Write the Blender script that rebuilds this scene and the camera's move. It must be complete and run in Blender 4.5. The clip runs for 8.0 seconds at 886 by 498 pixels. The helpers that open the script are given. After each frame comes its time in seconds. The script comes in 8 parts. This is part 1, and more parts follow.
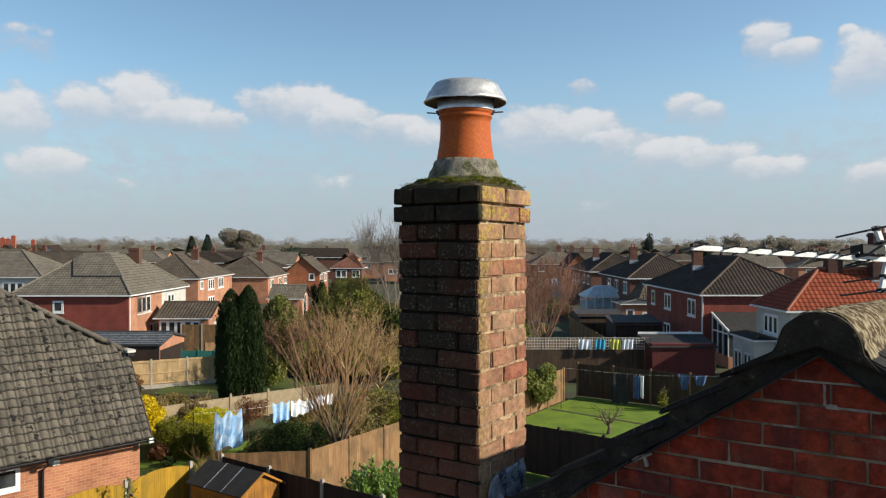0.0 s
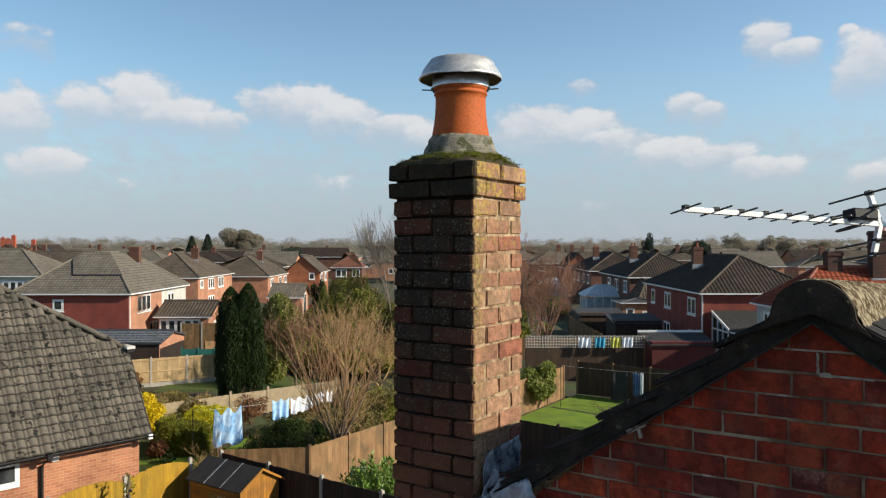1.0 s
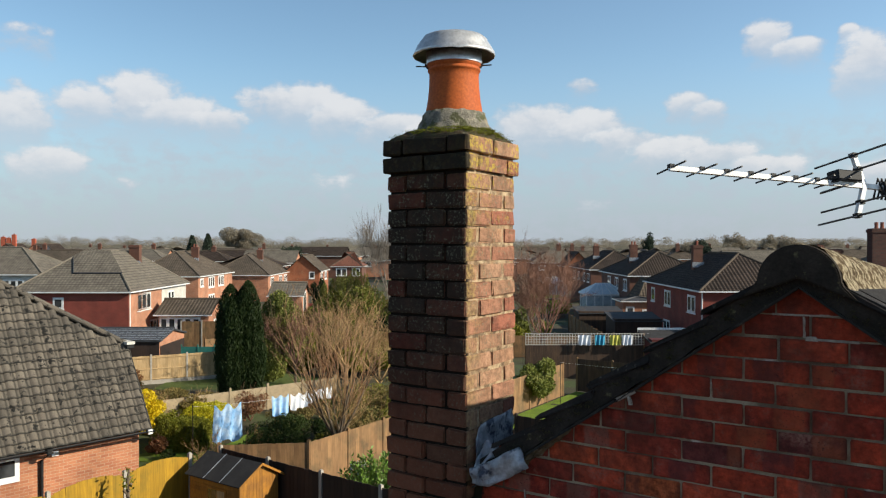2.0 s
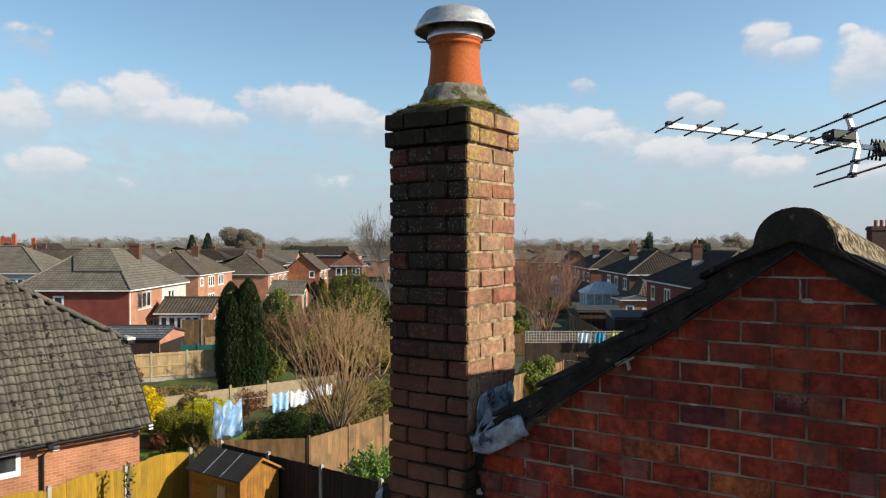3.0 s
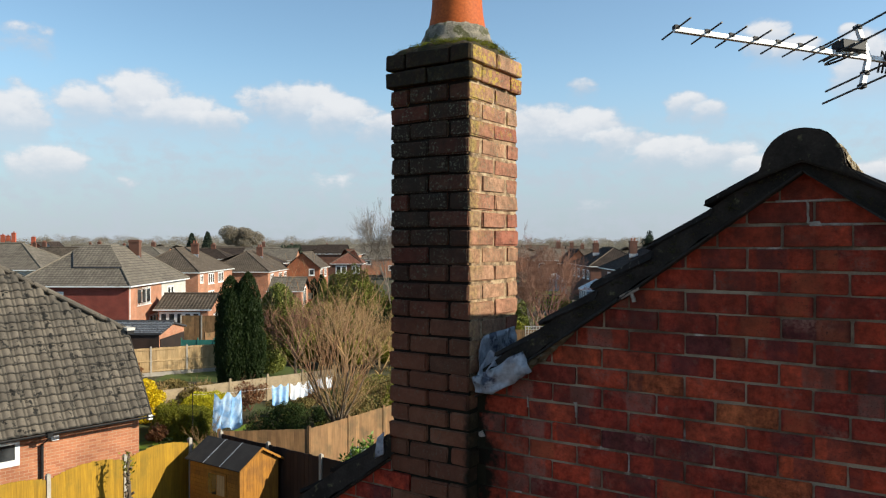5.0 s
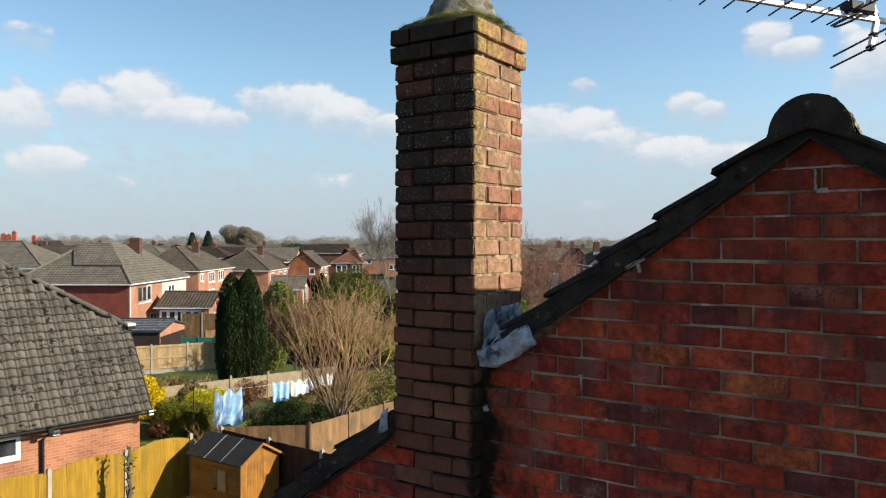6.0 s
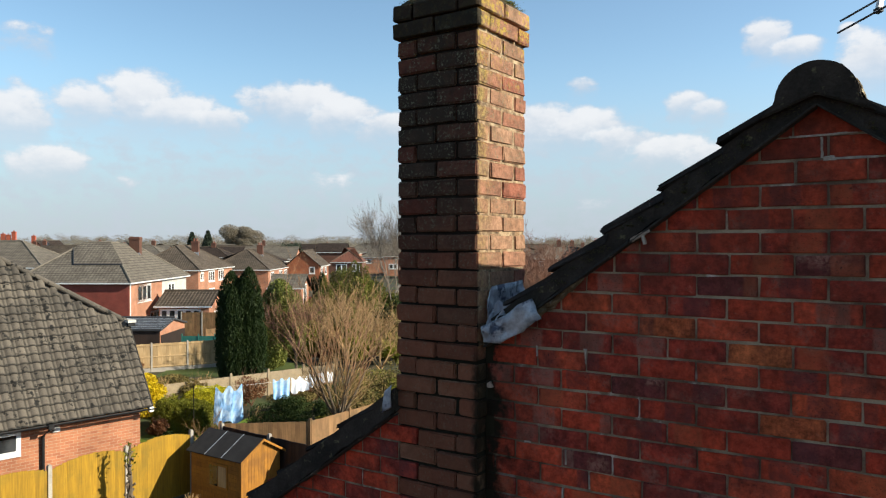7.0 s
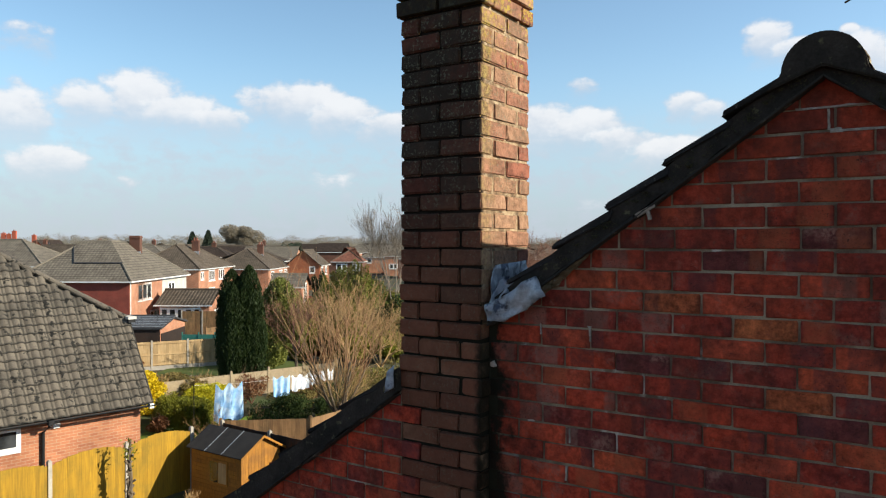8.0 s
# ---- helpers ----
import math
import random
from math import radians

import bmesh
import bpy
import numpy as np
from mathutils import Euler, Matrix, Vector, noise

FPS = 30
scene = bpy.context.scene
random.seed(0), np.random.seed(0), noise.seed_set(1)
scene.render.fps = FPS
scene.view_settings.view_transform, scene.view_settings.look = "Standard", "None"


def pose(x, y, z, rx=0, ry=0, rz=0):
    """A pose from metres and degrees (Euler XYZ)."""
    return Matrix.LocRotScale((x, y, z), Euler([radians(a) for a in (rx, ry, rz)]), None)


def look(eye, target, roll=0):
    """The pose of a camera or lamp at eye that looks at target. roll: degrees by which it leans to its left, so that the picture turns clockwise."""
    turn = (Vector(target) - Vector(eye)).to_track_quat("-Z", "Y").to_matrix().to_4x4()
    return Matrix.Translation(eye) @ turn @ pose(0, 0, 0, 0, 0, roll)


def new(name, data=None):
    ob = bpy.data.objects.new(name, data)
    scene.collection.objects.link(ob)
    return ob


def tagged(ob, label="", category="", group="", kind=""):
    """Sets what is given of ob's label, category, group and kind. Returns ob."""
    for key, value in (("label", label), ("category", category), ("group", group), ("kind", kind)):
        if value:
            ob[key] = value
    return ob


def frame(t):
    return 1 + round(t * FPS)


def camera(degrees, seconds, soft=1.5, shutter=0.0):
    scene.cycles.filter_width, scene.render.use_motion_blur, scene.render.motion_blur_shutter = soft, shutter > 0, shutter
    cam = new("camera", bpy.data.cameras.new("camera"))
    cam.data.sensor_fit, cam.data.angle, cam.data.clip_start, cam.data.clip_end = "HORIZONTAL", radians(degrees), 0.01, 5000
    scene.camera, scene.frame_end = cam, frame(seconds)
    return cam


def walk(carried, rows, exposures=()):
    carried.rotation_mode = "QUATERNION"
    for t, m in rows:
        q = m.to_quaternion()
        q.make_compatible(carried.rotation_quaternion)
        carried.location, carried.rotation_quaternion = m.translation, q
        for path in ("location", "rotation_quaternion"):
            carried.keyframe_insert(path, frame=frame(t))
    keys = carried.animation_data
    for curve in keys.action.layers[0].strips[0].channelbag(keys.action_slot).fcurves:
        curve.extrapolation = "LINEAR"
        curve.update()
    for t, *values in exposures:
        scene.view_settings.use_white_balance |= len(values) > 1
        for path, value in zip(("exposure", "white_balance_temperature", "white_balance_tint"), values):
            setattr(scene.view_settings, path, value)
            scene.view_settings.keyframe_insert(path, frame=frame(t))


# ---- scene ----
cam = camera(61.0, 8.0, soft=1.2)
PATH = [
    (0, (1.786, -2.925, 8.337), (0.666, -1.268, 8.323), 0.0),
    (0.5, (1.785, -2.931, 8.264), (0.665, -1.274, 8.25), 0.0),
    (1, (1.807, -2.911, 8.223), (0.687, -1.255, 8.209), 0.0),
    (1.5, (1.834, -2.909, 8.161), (0.713, -1.253, 8.146), 0.0),
    (3, (1.874, -2.963, 7.965), (0.753, -1.306, 7.95), 0.0),
    (3.5, (1.864, -2.933, 7.88), (0.744, -1.276, 7.864), 0.0),
    (4, (1.845, -2.927, 7.818), (0.725, -1.27, 7.803), 0.0),
    (4.5, (1.848, -2.932, 7.75), (0.728, -1.275, 7.734), 0.0),
    (6, (1.823, -2.939, 7.563), (0.702, -1.283, 7.546), 0.1),
    (6.5, (1.811, -2.941, 7.506), (0.69, -1.285, 7.489), 0.1),
    (7, (1.8, -2.935, 7.452), (0.679, -1.278, 7.434), 0.0),
    (7.5, (1.786, -2.926, 7.39), (0.665, -1.27, 7.373), 0.1),
    (8, (1.779, -2.93, 7.35), (0.658, -1.274, 7.333), 0.1),
]
walk(cam, [(t, look(eye, target, roll)) for t, eye, target, roll in PATH], [(0, 0.31), (2, 0.38), (4, 0.46), (6, 0.54), (8, 0.62)])

# ---------------------------------------------------------------- light
SUN_ELEV, SUN_TURN = 26.8, 19.0          # degrees above the horizon; degrees from +X towards +Y
sun_way = Vector((math.cos(radians(SUN_ELEV)) * math.cos(radians(SUN_TURN)),
                  math.cos(radians(SUN_ELEV)) * math.sin(radians(SUN_TURN)),
                  math.sin(radians(SUN_ELEV))))
sun = new("sun", bpy.data.lights.new("sun", "SUN"))
sun.data.energy, sun.data.angle, sun.data.color = 5.0, radians(0.5), (1.0, 0.92, 0.75)
sun.matrix_world = look((40, 0, 40), Vector((40, 0, 40)) - sun_way)


def node(tree, kind, links=(), operation=None, data_type=None, blend_type=None, interpolation_type=None):
    n = tree.nodes.new(kind)
    if operation:
        n.operation = operation
    if data_type:
        n.data_type, n.blend_type = data_type, blend_type
    if interpolation_type:
        n.interpolation_type = interpolation_type
    for socket, src in dict(links).items():
        if isinstance(src, bpy.types.NodeSocket):
            tree.links.new(src, n.inputs[socket])
        else:
            n.inputs[socket].default_value = src
    return n


def maths(tree, op, a, b=0.0, c=0.0, clamp=False):
    n = node(tree, "ShaderNodeMath", {0: a, 1: b, 2: c}, operation=op)
    n.use_clamp = clamp
    return n.outputs[0]


def mixed(tree, fac, a, b, blend="MIX"):
    n = node(tree, "ShaderNodeMix", {0: fac, 6: a, 7: b}, data_type="RGBA", blend_type=blend)
    return n.outputs[2]


def stretch(tree, v, a, b, c=0.0, d=1.0, kind="SMOOTHSTEP"):
    n = node(tree, "ShaderNodeMapRange", {0: v, 1: a, 2: b, 3: c, 4: d}, interpolation_type=kind)
    return n.outputs[0]


def build_sky():
    world = bpy.data.worlds.new("sky")
    scene.world = world
    world.use_nodes = True
    t = world.node_tree
    t.nodes.clear()
    sky = t.nodes.new("ShaderNodeTexSky")
    sky.sky_type, sky.sun_disc, sky.altitude = "NISHITA", False, 60
    sky.sun_elevation, sky.sun_rotation = radians(SUN_ELEV), radians(90 - SUN_TURN)
    sky.air_density, sky.dust_density, sky.ozone_density = 1.0, 0.15, 1.0
    way = node(t, "ShaderNodeTexCoord").outputs["Generated"]
    sep = node(t, "ShaderNodeSeparateXYZ", {0: way}).outputs
    # bearing in degrees west of north, height in degrees
    bearing = maths(t, "DEGREES", maths(t, "ARCTAN2", maths(t, "MULTIPLY", sep[0], -1.0), sep[1]))
    height = maths(t, "DEGREES", maths(t, "ARCSINE", sep[2]))
    flat = node(t, "ShaderNodeCombineXYZ", {0: bearing, 1: maths(t, "MULTIPLY", height, 1.5), 2: 0.0}).outputs[0]
    puffs = node(t, "ShaderNodeTexNoise", {"Vector": flat, "Scale": 0.62, "Detail": 8.0, "Roughness": 0.6}).outputs[0]
    wisps = node(t, "ShaderNodeTexNoise", {"Vector": flat, "Scale": 0.11, "Detail": 6.0, "Roughness": 0.55}).outputs[0]
    # cloud heaps of the long bank, then the stray ones: bearing, height of the thickest part, half width, thickness above it, weight
    bank = ((59.2, 9.5, 2.3, 1.3, 1), (56.0, 9.9, 2.8, 2.0, 1), (53.4, 9.3, 3.1, 1.3, 1), (50.5, 8.9, 2.4, 1.0, 0.9), (63.7, 8.6, 2.4, 1.7, 1), (46.8, 10.3, 2.5, 1.3, 0.95),
             (44.4, 10.3, 2.8, 1.4, 1), (41.4, 9.5, 3.2, 1.2, 1), (38.1, 8.8, 3.3, 1.1, 1), (35.4, 8.4, 2.4, 0.9, 0.8), (27.0, 8.9, 3.3, 1.6, 1), (23.2, 8.6, 3.3, 1.4, 1),
             (20.7, 7.6, 2.9, 1.1, 1), (17.3, 6.7, 3.2, 1.1, 1), (14.1, 6.3, 2.7, 1.0, 1), (11.0, 5.5, 2.9, 0.8, 0.9), (4.2, 4.7, 2.4, 1.1, 0.75))
    stray = ((16.1, 10.1, 1.5, 0.8, 0.9), (14.7, 9.6, 1.5, 0.7, 0.8), (10.9, 14.1, 1.6, 1.2, 0.85), (9.0, 13.3, 1.8, 0.7, 0.8), (4.6, 12.1, 2.0, 1.9, 0.9), (5.8, 14.0, 0.7, 0.5, 0.7), (23.6, 11.8, 1.4, 0.5, 0.35),
             (63.0, 13.8, 2.3, 0.8, 0.45), (61.6, 5.6, 2.5, 1.1, 0.85), (57.0, 4.3, 1.2, 0.6, 0.45), (42.4, 4.7, 2.2, 0.9, 0.05), (22.7, 3.2, 1.8, 0.7, 0.0), (63.6, 10.4, 1.3, 0.7, 0.3))
    soft = node(t, "ShaderNodeTexNoise", {"Vector": flat, "Scale": 0.2, "Detail": 5.0, "Roughness": 0.5}).outputs[0]
    rag = maths(t, "MULTIPLY", maths(t, "SUBTRACT", maths(t, "ADD", maths(t, "MULTIPLY", puffs, 0.5), maths(t, "MULTIPLY", soft, 0.5)), 0.5), 4.2)
    body, lit = None, None
    for b, h, w, d, k in bank + stray:
        dx = maths(t, "DIVIDE", maths(t, "SUBTRACT", bearing, b), w)
        up = maths(t, "DIVIDE", maths(t, "SUBTRACT", height, h), d)
        above = maths(t, "MAXIMUM", up, 0.0)
        r = maths(t, "SUBTRACT", k, maths(t, "ADD", maths(t, "MULTIPLY", dx, dx), maths(t, "MULTIPLY", above, above)))
        # tops are crisp, the undersides thin out into haze
        full = maths(t, "MULTIPLY", stretch(t, maths(t, "ADD", r, rag), -0.45, 0.55), stretch(t, maths(t, "ADD", maths(t, "SUBTRACT", height, h), maths(t, "MULTIPLY", rag, 0.7)), -4.4 * min(1.0, 0.15 + d / 2.2), 0.5))
        body = full if body is None else maths(t, "MAXIMUM", body, full)
        glow = maths(t, "MULTIPLY", full, stretch(t, maths(t, "ADD", up, maths(t, "MULTIPLY", rag, 1.0)), -1.7, 1.0))
        lit = glow if lit is None else maths(t, "MAXIMUM", lit, glow)
    # scattered cloud over the rest of the sky
    away = maths(t, "SUBTRACT", maths(t, "ABSOLUTE", maths(t, "SUBTRACT", bearing, 34.0)), 40.0)
    rest = maths(t, "MULTIPLY", stretch(t, away, 0.0, 25.0), stretch(t, wisps, 0.58, 0.74))
    cover = maths(t, "MAXIMUM", maths(t, "MULTIPLY", body, 0.90), maths(t, "MULTIPLY", rest, 0.8))
    lit = maths(t, "MAXIMUM", lit, maths(t, "MULTIPLY", rest, 0.6))
    veil = maths(t, "MULTIPLY", maths(t, "MULTIPLY", stretch(t, puffs, 0.36, 0.68), 0.55), stretch(t, height, 10.5, 6.0))
    cover = maths(t, "MAXIMUM", cover, veil)
    mist = maths(t, "MULTIPLY", stretch(t, height, 14.0, 0.0), 0.85)
    white = mixed(t, lit, (5.6, 6.15, 7.05, 1), (8.9, 8.95, 9.1, 1))
    # sky tint, dimmed towards the unseen zenith to weaken the fill light
    tint = mixed(t, stretch(t, height, 24.0, 50.0), mixed(t, stretch(t, bearing, 60.0, 5.0), (1.43, 1.63, 1.65, 1), (1.72, 1.88, 1.88, 1)), (0.62, 0.68, 0.70, 1))
    clear = mixed(t, 1.0, sky.outputs[0], tint, "MULTIPLY")
    blue = mixed(t, mist, clear, (3.95, 4.8, 6.15, 1))
    colour = mixed(t, cover, blue, white)
    back = node(t, "ShaderNodeBackground", {"Color": colour, "Strength": 0.068})
    out = node(t, "ShaderNodeOutputWorld", {"Surface": back.outputs[0]})


build_sky()

# ---------------------------------------------------------------- materials
def rgb(r, g, b):
    return (r, g, b, 1.0)


def start_material(name):
    m = bpy.data.materials.new(name)
    m.use_nodes = True
    t = m.node_tree
    t.nodes.clear()
    out = t.nodes.new("ShaderNodeOutputMaterial")
    bsdf = t.nodes.new("ShaderNodeBsdfPrincipled")
    t.links.new(bsdf.outputs[0], out.inputs[0])
    return m, t, bsdf


def where(t, shift=True):
    """Object coordinates, moved along by the object's random number so that alike pieces differ."""
    co = node(t, "ShaderNodeTexCoord").outputs["Object"]
    info = node(t, "ShaderNodeObjectInfo").outputs["Random"]
    if not shift:
        return co, info
    off = maths(t, "MULTIPLY", info, 37.0)
    vec = node(t, "ShaderNodeCombineXYZ", {0: off, 1: off, 2: off}).outputs[0]
    return node(t, "ShaderNodeVectorMath", {0: co, 1: vec}, operation="ADD").outputs[0], info


def noise_of(t, co, scale, detail=4.0, rough=0.55):
    return node(t, "ShaderNodeTexNoise", {"Vector": co, "Scale": scale, "Detail": detail, "Roughness": rough}).outputs[0]


def ramp(t, fac, stops, constant=False):
    n = node(t, "ShaderNodeValToRGB", {0: fac})
    r = n.color_ramp
    if constant:
        r.interpolation = "CONSTANT"
    while len(r.elements) < len(stops):
        r.elements.new(0.5)
    for e, (p, c) in zip(r.elements, stops):
        e.position, e.color = p, c
    return n.outputs[0]


def bump_of(t, bsdf, h, strength, distance):
    b = node(t, "ShaderNodeBump", {"Height": h, "Strength": strength, "Distance": distance})
    t.links.new(b.outputs[0], bsdf.inputs["Normal"])


def surface(name, a, b, big=1.5, fine=40.0, rough=0.85, bump=0.3, depth=0.01, vary=0.0, metal=0.0, stain=None, stain_scale=3.0,
            stain_from=0.58, island=False, spec=0.5, gable_tones=False):
    """Two tones mixed by broad noise, a fine grain in colour and relief, and an optional stain with patches of its own."""
    m, t, bsdf = start_material(name)
    co, info = where(t)
    broad = stretch(t, noise_of(t, co, big), 0.32, 0.68)
    grain = noise_of(t, co, fine, 5.0, 0.65)
    col = mixed(t, broad, a, b)
    if vary:
        if island:
            info = node(t, "ShaderNodeNewGeometry").outputs["Random Per Island"]
        lum = stretch(t, info, 0.0, 1.0, 1.0 - vary, 1.0 + vary, "LINEAR")
        n = node(t, "ShaderNodeHueSaturation", {"Color": col, "Value": lum, "Hue": stretch(t, info, 0.0, 1.0, 0.5 - 0.03 * vary, 0.5 + 0.03 * vary, "LINEAR")})
        col = n.outputs[0]
    if stain:
        patch = stretch(t, noise_of(t, co, stain_scale, 6.0, 0.62), stain_from, stain_from + 0.12)
        col = mixed(t, patch, col, stain)
    col = mixed(t, 1.0, col, node(t, "ShaderNodeCombineColor", {0: stretch(t, grain, 0.2, 0.8, 0.72, 1.25), 1: stretch(t, grain, 0.2, 0.8, 0.72, 1.25), 2: stretch(t, grain, 0.2, 0.8, 0.72, 1.25)}).outputs[0], "MULTIPLY")
    if gable_tones:
        # drifts of grime, then a black-green strip painted beside the stack
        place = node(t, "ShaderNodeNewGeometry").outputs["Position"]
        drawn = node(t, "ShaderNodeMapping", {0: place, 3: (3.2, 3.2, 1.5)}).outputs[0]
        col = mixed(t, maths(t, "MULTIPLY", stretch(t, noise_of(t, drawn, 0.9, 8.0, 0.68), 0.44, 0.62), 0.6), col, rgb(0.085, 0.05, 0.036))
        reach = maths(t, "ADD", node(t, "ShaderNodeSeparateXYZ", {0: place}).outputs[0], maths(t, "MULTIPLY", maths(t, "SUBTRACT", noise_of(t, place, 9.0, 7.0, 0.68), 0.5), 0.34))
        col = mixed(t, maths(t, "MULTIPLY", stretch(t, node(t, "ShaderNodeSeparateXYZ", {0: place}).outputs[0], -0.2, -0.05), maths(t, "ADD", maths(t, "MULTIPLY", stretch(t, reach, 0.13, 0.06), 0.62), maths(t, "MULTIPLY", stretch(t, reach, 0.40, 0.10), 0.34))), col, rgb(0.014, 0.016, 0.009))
    t.links.new(col, bsdf.inputs["Base Color"])
    bsdf.inputs["Roughness"].default_value = rough
    bsdf.inputs["Metallic"].default_value = metal
    bsdf.inputs["Specular IOR Level"].default_value = spec
    if bump:
        bump_of(t, bsdf, grain, bump, depth)
    return m


def brick_material(name, tones, soot_shade=0.0, moss=0.0, gable_tones=False, kilned=0.6, mottle=0.3, ends=0.0):
    """Fired clay: each brick its own tone, dark kiln marks, pits, and where asked soot, lichen spots and a front
    painted darker for shade.
    """
    m, t, bsdf = start_material(name)
    co, info = where(t)
    step = 1.0 / len(tones)
    col = ramp(t, info, [(i * step, c) for i, c in enumerate(tones)], True)
    kiln = stretch(t, noise_of(t, co, 9.0, 5.0), 0.42, 0.7)
    col = mixed(t, maths(t, "MULTIPLY", kiln, kilned), col, rgb(0.055, 0.024, 0.024))
    blotch = stretch(t, noise_of(t, co, 30.0, 7.0, 0.74), 0.3, 0.7, 1.0 - mottle * 1.1, 1.0 + mottle)
    col = mixed(t, 1.0, col, node(t, "ShaderNodeCombineColor", {0: blotch, 1: blotch, 2: blotch}).outputs[0], "MULTIPLY")
    grain = noise_of(t, co, 150.0, 6.0, 0.7)
    pits = noise_of(t, co, 420.0, 3.0)
    col = mixed(t, maths(t, "MULTIPLY", stretch(t, grain, 0.55, 0.8), 0.35), col, rgb(0.50, 0.20, 0.12))
    place = node(t, "ShaderNodeNewGeometry").outputs["Position"]
    pale = stretch(t, noise_of(t, place, 26.0, 6.0, 0.7), 0.585, 0.70)
    col = mixed(t, maths(t, "MULTIPLY", pale, 0.30), col, rgb(0.42, 0.24, 0.18))
    if ends:
        # pale, pitted kiss marks left by the stacking in the kiln
        kiss = maths(t, "MULTIPLY", stretch(t, noise_of(t, co, 6.5, 4.0, 0.6), 0.55, 0.68), stretch(t, noise_of(t, co, 75.0, 4.0, 0.7), 0.36, 0.56))
        col = mixed(t, maths(t, "MULTIPLY", kiss, ends), col, rgb(0.36, 0.17, 0.125))
        # where a neighbour lay across it in the kiln, a band with straight edges took another colour
        along = node(t, "ShaderNodeSeparateXYZ", {0: where(t, False)[0]}).outputs[0]
        lot, edge, tint = (maths(t, "FRACT", maths(t, "MULTIPLY", info, f)) for f in (53.0, 29.0, 83.0))
        wobble = maths(t, "MULTIPLY", maths(t, "SUBTRACT", noise_of(t, co, 40.0, 4.0), 0.5), 0.016)
        apart = maths(t, "ABSOLUTE", maths(t, "ADD", maths(t, "SUBTRACT", along, stretch(t, edge, 0.0, 1.0, -0.13, 0.13, "LINEAR")), wobble))
        band = maths(t, "MULTIPLY", stretch(t, apart, 0.060, 0.048), stretch(t, lot, 0.42, 0.44))
        uneven = stretch(t, noise_of(t, co, 22.0, 5.0, 0.65), 0.3, 0.6, 0.35, 1.0)
        hue = ramp(t, tint, [(0.0, rgb(0.13, 0.045, 0.045)), (0.4, rgb(0.46, 0.115, 0.050)), (0.62, rgb(0.30, 0.16, 0.12)), (0.82, rgb(0.16, 0.05, 0.04))], True)
        col = mixed(t, maths(t, "MULTIPLY", maths(t, "MULTIPLY", band, uneven), 0.62), col, hue)
        # the arrises are burnt darker than the middle of the face
        burnt = stretch(t, maths(t, "ADD", maths(t, "ABSOLUTE", along), maths(t, "MULTIPLY", wobble, 1.5)), 0.092, 0.114, 0.0, 0.35)
        col = mixed(t, burnt, col, rgb(0.07, 0.030, 0.026))
        specks = maths(t, "MULTIPLY", stretch(t, noise_of(t, co, 150.0, 3.0, 0.6), 0.60, 0.67), stretch(t, maths(t, "ADD", noise_of(t, co, 9.0, 3.0), maths(t, "MULTIPLY", band, 0.12)), 0.45, 0.6))
        col = mixed(t, maths(t, "MULTIPLY", specks, 0.75), col, rgb(0.03, 0.018, 0.016))
    if soot_shade or moss:
        z = node(t, "ShaderNodeSeparateXYZ", {0: place}).outputs[2]
        high = stretch(t, z, 6.9, 8.6)
        patch = stretch(t, noise_of(t, place, 4.5, 6.0, 0.6), 0.36, 0.62)
        col = mixed(t, maths(t, "MULTIPLY", maths(t, "MULTIPLY", patch, maths(t, "ADD", maths(t, "MULTIPLY", high, 0.7), 0.3)), soot_shade), col, rgb(0.045, 0.04, 0.032))
        # shaded front: brick painted darker for shade, under soot and grey lichen crust
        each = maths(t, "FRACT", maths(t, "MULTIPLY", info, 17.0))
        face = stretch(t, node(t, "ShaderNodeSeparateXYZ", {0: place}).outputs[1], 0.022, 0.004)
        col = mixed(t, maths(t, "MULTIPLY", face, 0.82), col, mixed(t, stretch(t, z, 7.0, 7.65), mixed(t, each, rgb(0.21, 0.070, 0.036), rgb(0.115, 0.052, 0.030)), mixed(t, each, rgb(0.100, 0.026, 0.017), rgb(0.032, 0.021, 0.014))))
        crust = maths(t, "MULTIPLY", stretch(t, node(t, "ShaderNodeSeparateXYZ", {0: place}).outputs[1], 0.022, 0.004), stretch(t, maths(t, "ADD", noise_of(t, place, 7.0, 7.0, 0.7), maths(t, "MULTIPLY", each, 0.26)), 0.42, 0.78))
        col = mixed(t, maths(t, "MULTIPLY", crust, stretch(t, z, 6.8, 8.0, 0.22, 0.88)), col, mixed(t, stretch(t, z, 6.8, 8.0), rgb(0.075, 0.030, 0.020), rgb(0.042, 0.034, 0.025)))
        spots = stretch(t, noise_of(t, place, 75.0, 5.0, 0.65), 0.54, 0.62)
        spots = maths(t, "MULTIPLY", maths(t, "MULTIPLY", spots, stretch(t, noise_of(t, place, 9.0, 4.0), 0.42, 0.54)), maths(t, "ADD", maths(t, "MULTIPLY", high, 0.75), 0.32, clamp=True))
        col = mixed(t, maths(t, "MULTIPLY", spots, moss), col, rgb(0.19, 0.185, 0.125))
        top = stretch(t, maths(t, "ADD", z, maths(t, "MULTIPLY", noise_of(t, place, 9.0, 5.0), 0.5)), 8.32, 8.8)
        # olive lichen spreading round the weather corner
        s = node(t, "ShaderNodeSeparateXYZ", {0: place}).outputs
        corner = maths(t, "MULTIPLY", stretch(t, maths(t, "ADD", s[1], maths(t, "MULTIPLY", noise_of(t, place, 11.0, 6.0, 0.65), 0.5)), 0.42, 0.2), maths(t, "MULTIPLY", stretch(t, s[0], -0.03, -0.008), stretch(t, face, 0.9, 0.2)))
